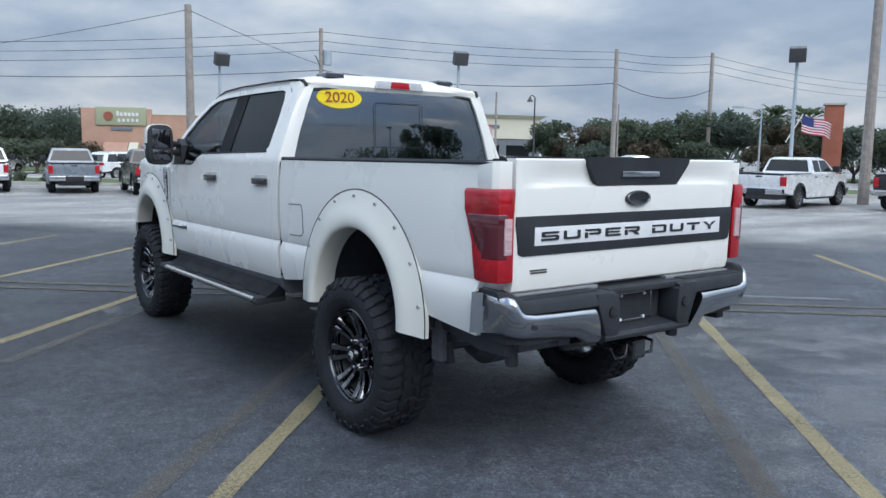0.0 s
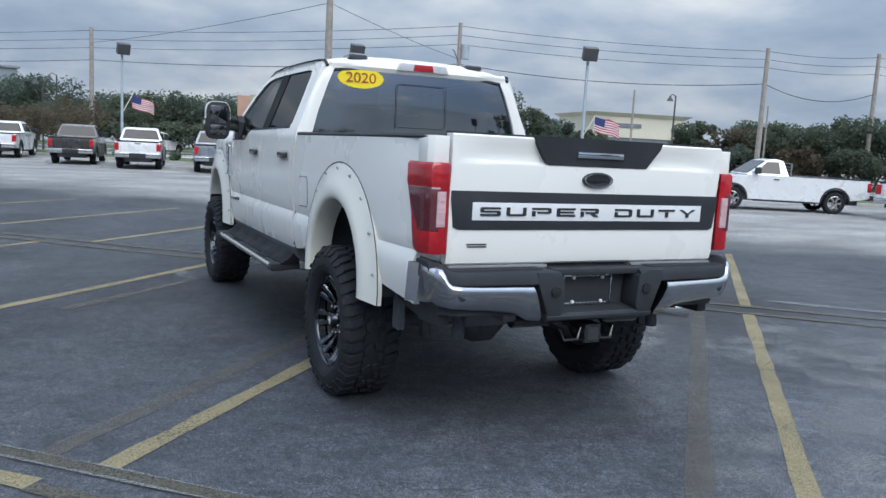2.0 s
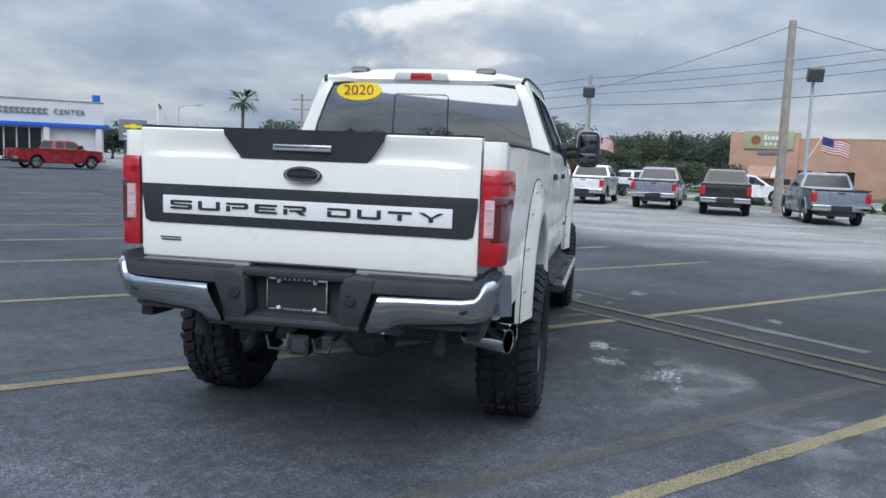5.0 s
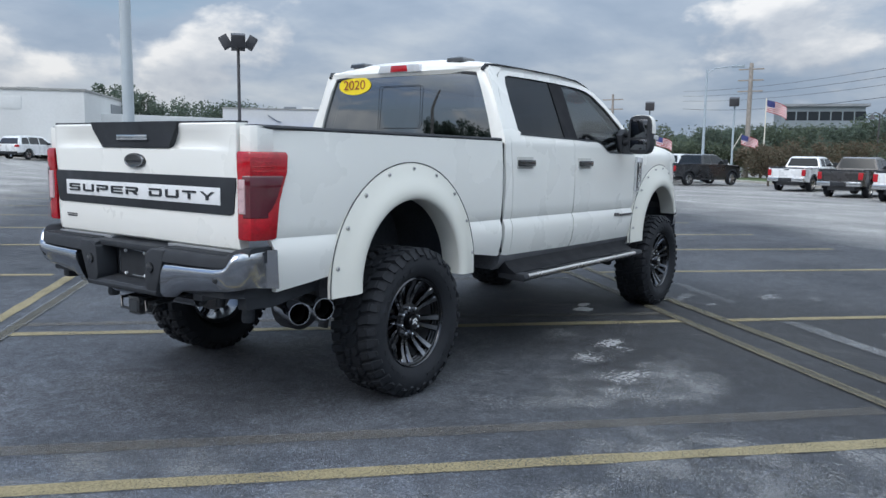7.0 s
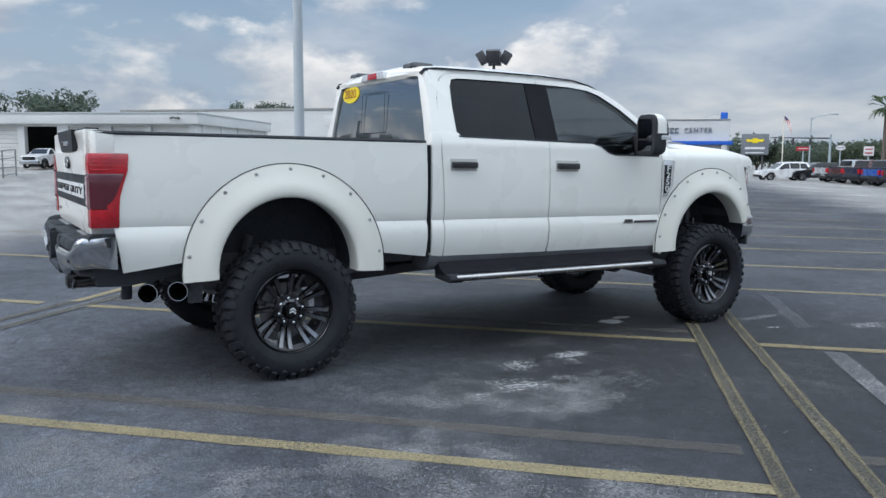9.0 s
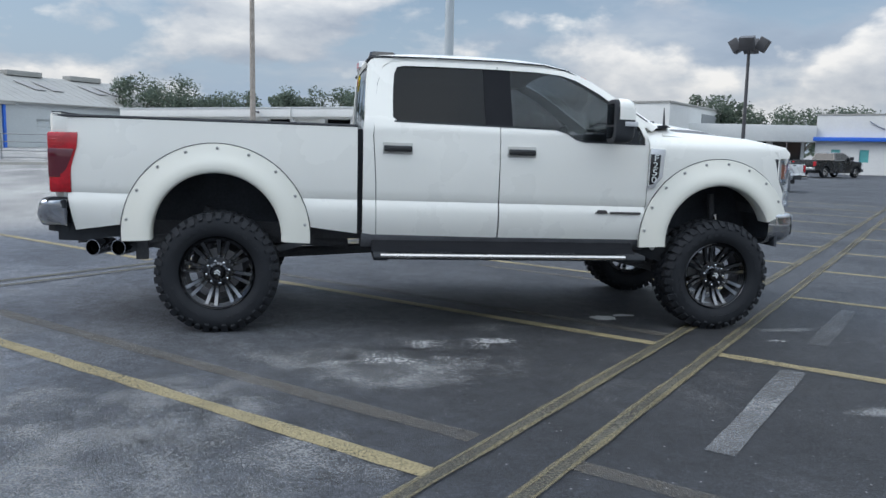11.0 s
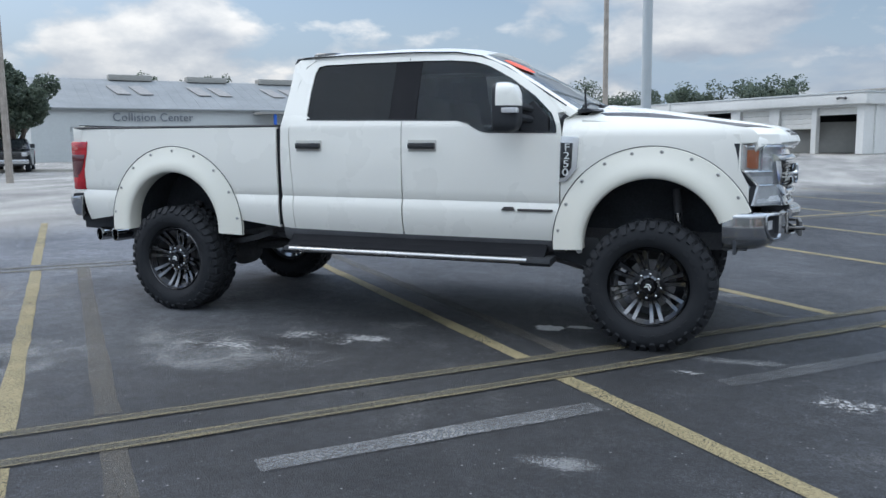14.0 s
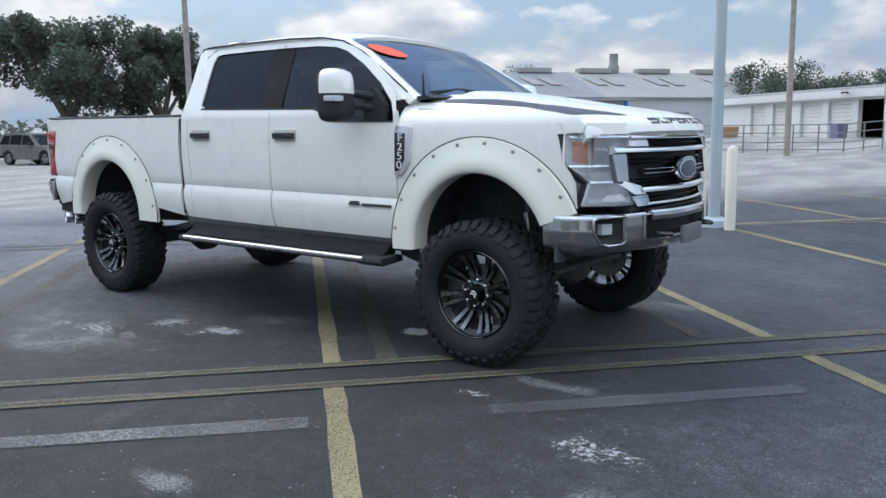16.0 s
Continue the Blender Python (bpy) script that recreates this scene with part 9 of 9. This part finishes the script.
    box(bm, 4.58, 4.70, -0.62, 0.62, 0.78, 1.10, 0.03)
    part("grille", bm, BLACK_GLOSS, t)
    bm = bmesh.new()
    box(bm, 4.50, 4.76, -0.95, 0.95, 0.45, 0.70, 0.04)
    part("front_bumper", bm, CHROME, t)
    bm = bmesh.new()
    box(bm, -1.0, 4.4, -0.6, 0.6, 0.34, 0.6)
    rod(bm, [(0, -0.85, 0.42), (0, 0.85, 0.42)], 0.07, 8)
    part("chassis", bm, DARK_METAL, t)
    tyre, rim = small_wheel()
    first = None
    for cx, s in ((0, -1), (WB, -1), (0, 1), (WB, 1)):
        w = new("wheel")
        w.parent = t
        w.matrix_basis = pose(cx, s * 0.99, 0.40, 0, 15 * cx, 0 if s < 0 else 180)
        if first is None:
            first = [part("tyre", tyre, RUBBER, w), part("rim", rim, STEEL, w)]
        else:
            for k in first:
                c = k.copy()
                scene.collection.objects.link(c)
                c.parent = w
    if regular:
        bm = bmesh.new()
        for y in (-0.8, 0.8):
            rod(bm, [(cab0 - 0.12, y, 1.3), (cab0 - 0.12, y, 1.78)], 0.03, 6)
        for z in (1.4, 1.52, 1.64, 1.76):
            rod(bm, [(cab0 - 0.12, -0.8, z), (cab0 - 0.12, 0.8, z)], 0.02, 6)
        part("headache_rack", bm, GALV, t)
    return t


def park(colour, x, y, heading, scale, label, regular=False):
    """Puts a pickup down; the first of a colour is the model for the others."""
    key = (colour, regular)
    m = Matrix.Translation(at_ground(x, y)) @ pose(0, 0, 0, 0, 0, heading) @ Matrix.Diagonal((scale, scale, scale, 1))
    if key not in PROTOS:
        PROTOS[key] = pickup(colour, regular)
        ob = PROTOS[key]
        ob.matrix_basis = m
    else:
        ob = copy_thing(PROTOS[key], Matrix.Translation(at_ground(x, y)) @ pose(0, 0, 0, 0, 0, heading))
        ob.scale = (scale, scale, scale)
    tagged(ob, label, "pickup truck", "parked pickups")


K = 0.89
park("white", 37.1 + 1.0, 4.7, -9, K, "white pickup parked tail-out along the kerb")
park("charcoal", 32.5 + 1.1, 1.65, -9, K, "dark charcoal pickup parked beside a white one")
park("white", 29.9 + 1.1, -0.75, -9, K, "white pickup parked tail-out under a lamp post")
park("grey_blue", 28.3 + 1.1, -3.6, -9, K, "slate grey pickup with a silver bumper, parked tail-out")
park("black", 25.5 + 1.1, -5.95, -8, K, "black pickup with a chrome bumper, parked tail-out")
park("grey_blue", 23.6, -8.9, -2, K, "slate grey pickup at the end of the row")
park("white", 13.9, -20.9, 62, K, "white regular-cab work pickup with a rack behind the cab", True)
park("white", 19.9, -11.4, 243, K, "white pickup facing the work truck")
park("white", 10.9, -21.6, -84, K, "white crew-cab pickup parked tail-out beside a brick pylon")
park("black", 7.6, -24.3, -84, K, "black pickup parked beside a white one")
park("black", 39.0, 10.9, -25, K, "long black pickup parked across the island")
park("white", 42.0, 13.2, -25, K, "white pickup behind the black one")
park("red", 43.8, 15.6, -25, K, "red pickup in the far row")
park("silver", 45.6, 17.9, -25, K, "silver pickup in the far row")
park("maroon", 47.4, 20.2, -25, K, "dark red pickup in the far row")
park("blue", 49.3, 22.6, -25, K, "bright blue pickup in the far row")
park("navy", 51.0, 24.9, -25, K, "dark navy pickup in the far row")
park("maroon", 52.8, 27.2, -25, K, "dark red pickup in the far row")
park("silver", 54.6, 29.5, -25, K, "silver pickup in the far row")
park("white", 19.4, 22.8, 118, K, "white pickup parked beyond the dark lamp post")
park("white", -27.6, 58.0, 132, 1.0, "white pickup in front of the body shop")
park("black", -34.6, 27.6, -45, 0.95, "black pickup facing the lot at the back lane")
park("charcoal", 4.9, 43.3, -80, 0.8, "old dark pickup outside the workshop doors", True)
park("white", 3.6, 46.2, -127, 0.6, "small white service truck outside the workshop doors", True)
park("red", 37.0, 32.0, -28, K, "dark red pickup in front of the dealership")
park("black", 34.5, 41.5, 20, K, "black pickup in front of the showroom")


def suv(colour, x, y, heading, scale, label):
    key = ("suv", colour)
    if key in PROTOS:
        ob = copy_thing(PROTOS[key], Matrix.Translation(at_ground(x, y)) @ pose(0, 0, 0, 0, 0, heading))
        ob.scale = (scale,) * 3
        return tagged(ob, label, "car", "parked cars")
    mat = paint(colour, COLORS[colour])
    t = thing("parked_car", label, "car", "parked cars")
    PROTOS[key] = t
    half = lambda x, z: 0.92 - (0.10 * ((x - 3.0) / 0.7) ** 2 if x > 3.0 else 0) - (0.05 * ((-0.5 - x) / 0.5) ** 2 if x < -0.5 else 0)
    prof = [(-0.95, 0.45), (-0.98, 0.80), (-0.93, 1.02), (2.6, 0.98), (3.3, 0.90), (3.58, 0.78), (3.62, 0.5), (3.4, 0.32)]
    prof += [(2.75 + 0.42 * math.cos(a), 0.36 + 0.40 * math.sin(a)) for a in [math.pi * i / 8 for i in range(1, 8)]]
    prof += [(2.3, 0.28), (0.45, 0.28)]
    prof += [(0.42 * math.cos(a), 0.36 + 0.40 * math.sin(a)) for a in [math.pi * i / 8 for i in range(1, 8)]]
    part("body", body_shell(prof, half, 0, 0), mat, t)
    bm = bmesh.new()
    cp = [(-0.90, 1.0), (-0.78, 1.30), (-0.55, 1.58), (-0.1, 1.66), (1.1, 1.64), (1.55, 1.56), (2.45, 0.97)]
    cy = lambda z: 0.90 - 0.24 * (z - 1.0) / 0.66
    loft(bm, [[(x, k * cy(z), z) for x, z in cp] for k in (-1, -0.92, -0.5, 0, 0.5, 0.92, 1)])
    bmesh.ops.recalc_face_normals(bm, faces=bm.faces)
    cab = part("cabin", bm, mat, t)
    for s in (1, -1):
        for pts in ([(-0.62, 1.06), (0.10, 1.05), (0.10, 1.52), (-0.42, 1.50)], [(0.16, 1.05), (1.02, 1.04), (1.02, 1.53), (0.16, 1.53)], [(1.08, 1.04), (2.10, 1.02), (1.50, 1.48), (1.08, 1.53)]):
            bm = bmesh.new()
            loft(bm, [[(x, s * (cy(z) + d), z) for x, z in pts] for d in (-0.01, 0.006)])
            bmesh.ops.recalc_face_normals(bm, faces=bm.faces)
            part("side_window", bm, SHOP_GLASS, cab)
        for nm, x0, x1, y0, y1, z0, z1, mt in (("tail_lamp", -1.0, -0.85, 0.62, 0.90, 0.85, 1.02, RED_LENS), ("headlamp", 3.3, 3.58, 0.5, 0.80, 0.66, 0.80, CLEAR_LENS), ("mirror", 1.75, 1.9, 0.90, 1.10, 1.0, 1.15, BLACK_PLASTIC)):
            bm = bmesh.new()
            box(bm, x0, x1, min(s * y0, s * y1), max(s * y0, s * y1), z0, z1, 0.02)
            part(nm, bm, mt, t)
    for nm, pts in (("windscreen", [(2.36, 1.04), (1.66, 1.50)]), ("rear_window", [(-0.88, 1.10), (-0.66, 1.46)])):
        bm = bmesh.new()
        (xa, za), (xb, zb) = pts
        off = 0.012 if nm == "windscreen" else -0.02
        loft(bm, [[(xa + off, k * (cy(za) - 0.08), za + 0.012), (xb + off, k * (cy(zb) - 0.08), zb + 0.012), (xb, k * (cy(zb) - 0.08), zb - 0.03), (xa, k * (cy(za) - 0.08), za - 0.03)] for k in (-1, 0, 1)])
        bmesh.ops.recalc_face_normals(bm, faces=bm.faces)
        part(nm, bm, SHOP_GLASS, cab)
    bm = bmesh.new()
    box(bm, 3.45, 3.66, -0.8, 0.8, 0.32, 0.52, 0.04)
    part("front_bumper", bm, BLACK_PLASTIC, t)
    bm = bmesh.new()
    box(bm, -1.02, -0.9, -0.8, 0.8, 0.36, 0.55, 0.03)
    part("rear_bumper", bm, BLACK_PLASTIC, t)
    tyre, rim = small_wheel(0.35, 0.22)
    first = None
    for cx, s in ((0, -1), (2.75, -1), (0, 1), (2.75, 1)):
        w = new("wheel")
        w.parent = t
        w.matrix_basis = pose(cx, s * 0.91, 0.35, 0, 20 * cx, 0 if s < 0 else 180)
        if first is None:
            first = [part("tyre", tyre, RUBBER, w), part("rim", rim, STEEL, w)]
        else:
            for k in first:
                c = k.copy()
                scene.collection.objects.link(c)
                c.parent = w
    t.matrix_basis = Matrix.Translation(at_ground(x, y)) @ pose(0, 0, 0, 0, 0, heading)
    t.scale = (scale,) * 3
    return t


suv("white", 23.2, 50.2, 20, 0.95, "white car parked beside the white hall")
suv("black", 28.6, 48.0, 30, 0.95, "black car parked beside the white hall")
suv("taupe", -33.6, 14.8, 10, 0.95, "taupe grey car parked under the oak trees")
suv("charcoal", -34.6, 17.9, 10, 0.85, "charcoal car parked under the oak trees")
suv("white", -37.5, 46.5, 125, 0.95, "white car in front of the body shop")
suv("charcoal", -34.0, 51.5, 125, 0.95, "dark car in front of the body shop")
suv("black", -48, 31, 20, 0.9, "dark car beyond the back lane")
suv("white", -52, 27, 30, 0.9, "white car beyond the back lane")
for k, (c, x, y) in enumerate((("white", 56, 33.5), ("black", 58, 32.0), ("charcoal", 60, 30.8), ("silver", 62, 29.4), ("silver", 64.5, 27.5))):
    suv(c, x, y, 150, 0.9, "car on the far dealership lot")
suv("charcoal", 40.5, -34.0, -60, 0.95, "dark car outside the coffee shop")
suv("silver", 42.5, -37.5, -75, 0.95, "silver car outside the coffee shop")
suv("white", 44.0, -8.5, -70, 0.95, "white car on the road beyond the verge")
suv("white", 56.0, -3.5, -45, 0.95, "white car across the road")


# ---- trees ----
def leaf_clumps(bm, centres, rnd, n, size, flat=0.8):
    """Many small bent leaf sprays scattered over a cloud of clump centres."""
    for _ in range(n):
        c, r = centres[rnd.randrange(len(centres))]
        d = Vector((rnd.gauss(0, 1), rnd.gauss(0, 1), rnd.gauss(0, 1) * flat))
        d.normalize()
        p = Vector(c) + d * r * (0.55 + 0.5 * rnd.random())
        a = Vector((rnd.gauss(0, 1), rnd.gauss(0, 1), rnd.gauss(0, 0.6))).normalized()
        b = a.cross(Vector((rnd.gauss(0, 1), rnd.gauss(0, 1), rnd.gauss(0, 1)))).normalized()
        s = size * (0.6 + 0.8 * rnd.random())
        vs = [bm.verts.new(p + a * s * q0 + b * s * q1) for q0, q1 in ((-1, 0), (-0.1, -0.5), (1.0, 0.05), (0.1, 0.55))]
        bm.faces.new(vs)


def tree(x, y, height, spread, leaf, seed, n=2600, size=0.28, label="broad green tree", trunk=0.3, crown_low=0.25, z=None):
    rnd = random.Random(seed)
    z0 = ground_z(x, y) if z is None else z
    t = thing("tree", label, "tree", "trees", (x, y, z0), rnd.uniform(0, 360))
    bm = bmesh.new()
    lean = Vector((rnd.uniform(-0.1, 0.1), rnd.uniform(-0.1, 0.1), 0))
    fork = height * max(0.18, crown_low)
    rod(bm, [(0, 0, -0.1), lean * fork * 0.5 + Vector((0, 0, fork * 0.5)), lean * fork + Vector((0, 0, fork))], [trunk, trunk * 0.75, trunk * 0.6], 9)
    centres = []
    limbs = rnd.randint(6, 8)
    for k in range(limbs):
        a = 2 * math.pi * k / limbs + rnd.uniform(-0.3, 0.3)
        reach = spread * rnd.uniform(0.45, 0.85)
        top = height * rnd.uniform(0.55, 0.88)
        e = Vector((reach * math.cos(a), reach * math.sin(a), top))
        s = lean * fork + Vector((0, 0, fork * rnd.uniform(0.75, 1.0)))
        mid = s.lerp(e, 0.5) + Vector((0, 0, height * 0.06))
        rod(bm, [s, mid, e], [trunk * 0.42, trunk * 0.25, trunk * 0.08], 6)
        for q in range(4):
            cc = s.lerp(e, rnd.uniform(0.6, 1.1)) + Vector((rnd.gauss(0, 0.13) * spread, rnd.gauss(0, 0.13) * spread, rnd.gauss(0, 0.07) * height))
            r = spread * rnd.uniform(0.16, 0.34)
            cc.z = max(min(cc.z, height - r * 0.9), r * 0.7, height * crown_low + r * 0.5 if crown_low > 0.25 else 0.0)
            centres.append((cc, r))
    for q in range(5):
        r = spread * rnd.uniform(0.2, 0.32)
        centres.append((Vector((rnd.gauss(0, 0.3) * spread, rnd.gauss(0, 0.3) * spread, max(r * 0.7, min(height * rnd.uniform(0.7, 0.95), height - r * 0.85)))), r))
    part("trunk", bm, BARK, t)
    bm = bmesh.new()
    leaf_clumps(bm, centres, rnd, int(n * 4.0), size * 0.42)
    part("crown", bm, leaf, t)
    return t


OAK = "large dark live oak with hanging outer branches"
for k, (x, y, h, sp_) in enumerate(((-37.2, 19.3, 8.0, 3.9), (-35.4, 24.1, 7.7, 3.3), (-35.2, 28.2, 5.7, 2.5), (-43.5, 15.2, 8.3, 4.2), (-44, 8.0, 8.6, 5.0))):
    tree(x, y, h, sp_, LEAF_OAK, 100 + k, 5200, 0.30, OAK, 0.36, 0.30 if k != 2 else 0.12)
MIX = "roadside tree with mixed green foliage"
rnd = random.Random(7)
# tree line across the road, from the coffee shop round to the dealership
for k, (x, y, h, sp_) in enumerate(((51.0, -21.6, 3.5, 1.9), (49.6, -24.0, 5.0, 2.6), (48.6, -26.6, 5.9, 2.9), (47.0, -28.9, 4.8, 2.5), (45.8, -31.2, 4.0, 2.2), (44.4, -33.6, 3.3, 1.9), (40.6, -40.2, 4.3, 2.0), (38.2, -41.6, 3.9, 2.4), (35.8, -43.6, 4.4, 2.6), (33.0, -46.2, 4.9, 2.8), (30.8, -48.4, 5.1, 2.6), (28.6, -51.5, 4.5, 2.8), (26.2, -51.4, 3.9, 2.6), (23.4, -52.6, 3.8, 2.8), (20.4, -53.4, 3.7, 2.8), (17, -56, 4.3, 3.2), (10, -60, 4.8, 3.8), (46, -54, 4.8, 3.6), (43, -50, 4.8, 3.2), (36.5, -40.5, 2.7, 2.0), (33.6, -43.2, 2.8, 2.2), (30.6, -45.0, 2.7, 2.0), (26.5, -47.6, 2.6, 2.2), (46.8, -26.0, 3.2, 2.2), (45.0, -29.0, 2.8, 2.0))):
    red = k in (7, 11, 20, 22)
    tree(x, y, h, sp_, LEAF_RED if red else LEAF_OAK if k % 3 == 1 else LEAF_MID, 200 + k, 1900, 0.28, "bushy roadside tree, partly reddish" if red else MIX, 0.16, 0.12)
for k in range(26):
    a = radians(-13 + 43 * k / 25)
    d = rnd.uniform(82, 104)
    h = rnd.uniform(4.0, 6.4) if k < 11 else rnd.uniform(3.2, 5.0) if k < 20 else rnd.uniform(2.4, 3.4)
    if -21 < math.degrees(a) < -12.8:
        continue
    tree(-4 + d * math.cos(a), d * math.sin(a), h + 0.5, rnd.uniform(4.5, 6.0), LEAF_OAK if k % 3 == 0 else LEAF_MID, 300 + k, 2200, 0.34, "tall tree in the wood across the road", 0.3, 0.12)
for k in range(12):      # nearer, lower belt
    a = radians(-9 + 36 * k / 15)
    d = rnd.uniform(60, 70)
    tree(-4 + d * math.cos(a), d * math.sin(a), rnd.uniform(2.2, 3.4), rnd.uniform(2.2, 3.2), LEAF_MID if k % 4 else LEAF_RED, 400 + k, 1100, 0.30, MIX, 0.15, 0.1)
for k, (x, y, h, sp_) in enumerate(((43.5, 7.2, 2.5, 1.5), (45.0, 5.2, 2.8, 1.8), (47.5, 3.4, 2.7, 1.8), (49.5, 1.0, 3.4, 2.2))):
    tree(x, y, h, sp_, LEAF_RED, 450 + k, 700, 0.16, "small reddish tree on the lot's planted island", 0.08, 0.2)
for k in range(9):       # beyond the dealership
    a = radians(30 + 9 * k / 8)
    d = rnd.uniform(100, 120)
    tree(-4 + d * math.cos(a), d * math.sin(a), rnd.uniform(2.8, 4.6), rnd.uniform(2.5, 4.0), LEAF_OAK, 500 + k, 900, 0.4, "distant tree behind the dealership", 0.2, 0.15)
# trees on the side that the back window mirrors
for k, (az, d, h, sp_) in enumerate(((-142.3, 38, 8.8, 2.9), (-172.5, 54, 10.4, 4.6), (-168.5, 58, 9.4, 4.0), (-152, 62, 8.2, 4.5), (-148, 64, 8.0, 4.5), (-144, 62, 8.2, 4.5), (-139.5, 63, 7.8, 4.5), (-135, 64, 8.0, 4.5), (-156, 64, 7.6, 4.5), (-160, 63, 8.4, 4.5), (-164, 64, 7.4, 4.5), (-177, 62, 8.8, 5.0))):
    tree(d * math.cos(radians(az)), d * math.sin(radians(az)), h, sp_, LEAF_OAK, 700 + k, 1500, 0.36, "large tree at the far side of the lot", 0.28, 0.2)
# trees behind hall, garages and body shop
for k, (bx, d, h, sp_, cam_x, cam_y) in enumerate(((58.5, 78, 6.6, 3.2, -3, -4), (56.5, 80, 6.2, 3.0, -3, -4), (85.5, 76, 6.2, 3.6, 0, -6), (90, 78, 6.0, 3.0, 0, -6), (72.5, 80, 6.0, 3.6, 0, -6), (70.5, 82, 6.0, 3.2, 0, -6), (100.0, 92, 8.0, 4.5, 4, -6), (103.0, 96, 8.2, 4.5, 4, -6), (97, 94, 6.6, 4.0, 4, -6), (118, 108, 9.6, 4.0, 3, -7), (131, 98, 9.8, 3.2, 5, -6), (126.5, 104, 9.9, 3.0, 5, -6), (129, 104, 9.2, 3.0, 5, -6), (56, 90, 6.5, 5, 1, -7), (53, 92, 6.5, 5, 1, -7))):
    tree(cam_x + d * math.cos(radians(bx)), cam_y + d * math.sin(radians(bx)), h, sp_, LEAF_OAK, 600 + k, 1100, 0.36, "distant tree behind the workshop roofs", 0.2, 0.3)


def palm(x, y, h, seed, n=26, reach=1.5):
    rnd = random.Random(seed)
    t = thing("palm_tree", "palm tree with a shaggy fan crown", "palm", "palms", at_ground(x, y), rnd.uniform(0, 360))
    bm = bmesh.new()
    rod(bm, [(0, 0, 0), (0.08, 0, h * 0.5), (0.03, 0, h)], [0.2, 0.15, 0.14], 9)
    part("trunk", bm, BARK, t)
    for k in range(n):
        bm = bmesh.new()
        a = rnd.uniform(0, 2 * math.pi)
        up = rnd.uniform(-0.6, 1.0)
        for j in range(9):
            b = a + (j - 4) * 0.13
            L1 = reach * rnd.uniform(0.75, 1.05)
            d = Vector((math.cos(b), math.sin(b), up)).normalized()
            p0 = Vector((0.03, 0, h)) + Vector((math.cos(a), math.sin(a), up)).normalized() * reach * 0.4
            p1 = p0 + d * L1 * 0.6
            p2 = p1 + d * L1 * 0.25 - Vector((0, 0, 0.25 * L1))
            s = d.cross(Vector((0, 0, 1))).normalized() * 0.035
            vs = [bm.verts.new(q) for q in (p0 - s * 0.3, p1 - s, p2, p1 + s, p0 + s * 0.3)]
            bm.faces.new(vs)
        rod(bm, [(0.03, 0, h), tuple(Vector((0.03, 0, h)) + Vector((math.cos(a), math.sin(a), up)).normalized() * reach * 0.42)], 0.02, 4, False)
        part("frond", bm, LEAF_PALM, t)


palm(66, 32.2, 6.3, 1)
for x, y, h in ((29.5, -53, 4.6), (31, -54.5, 4.4), (27.8, -54, 4.5)):
    palm(x, y, h, int(x * 7), 44, 1.6)


def hedge(pts, h, w, leaf, seed, label):
    rnd = random.Random(seed)
    t = thing("hedge", label, "hedge", "", at_ground(*pts[0]), kind="stuff")
    bm = bmesh.new()
    x0, y0 = pts[0]
    centres = []
    for (ax, ay), (bx, by) in zip(pts, pts[1:]):
        n = int(math.hypot(bx - ax, by - ay) / 0.8)
        for i in range(n):
            x, y = ax + (bx - ax) * i / n, ay + (by - ay) * i / n
            centres.append((Vector((x - x0 + rnd.gauss(0, w * 0.2), y - y0 + rnd.gauss(0, w * 0.2), ground_z(x, y) - ground_z(x0, y0) + h * rnd.uniform(0.3, 0.75))), h * rnd.uniform(0.3, 0.55)))
    leaf_clumps(bm, centres, rnd, 60 * len(centres), 0.15)
    part("leaves", bm, leaf, t)


hedge([kerb_pt(-10, 3.2), kerb_pt(14, 3.2)], 0.55, 1.0, LEAF_MID, 5, "low clipped hedge on the verge")
hedge([kerb_pt(-34, 26.5), kerb_pt(-12, 26.5)], 1.2, 1.2, LEAF_MID, 6, "hedge in front of the coffee shop")
"""low far woods that close the horizon"""
wd = thing("far_woods", "distant dark woods along the horizon", "woods", kind="stuff")
bm = bmesh.new()
rw = random.Random(11)
cs = []
for k in range(420):
    a = 2 * math.pi * k / 420 + rw.uniform(-0.01, 0.01)
    d = rw.uniform(150, 175)
    h = rw.uniform(1.5, 4.2) if not 1.45 < a < 2.8 else rw.uniform(1.0, 3.0)
    x, y = d * math.cos(a), d * math.sin(a)
    cs.append((Vector((x, y, ground_z(x, y) + h)), rw.uniform(2.2, 3.6)))
leaf_clumps(bm, cs, rw, 15000, 0.8)
part("leaves", bm, LEAF_OAK, wd)
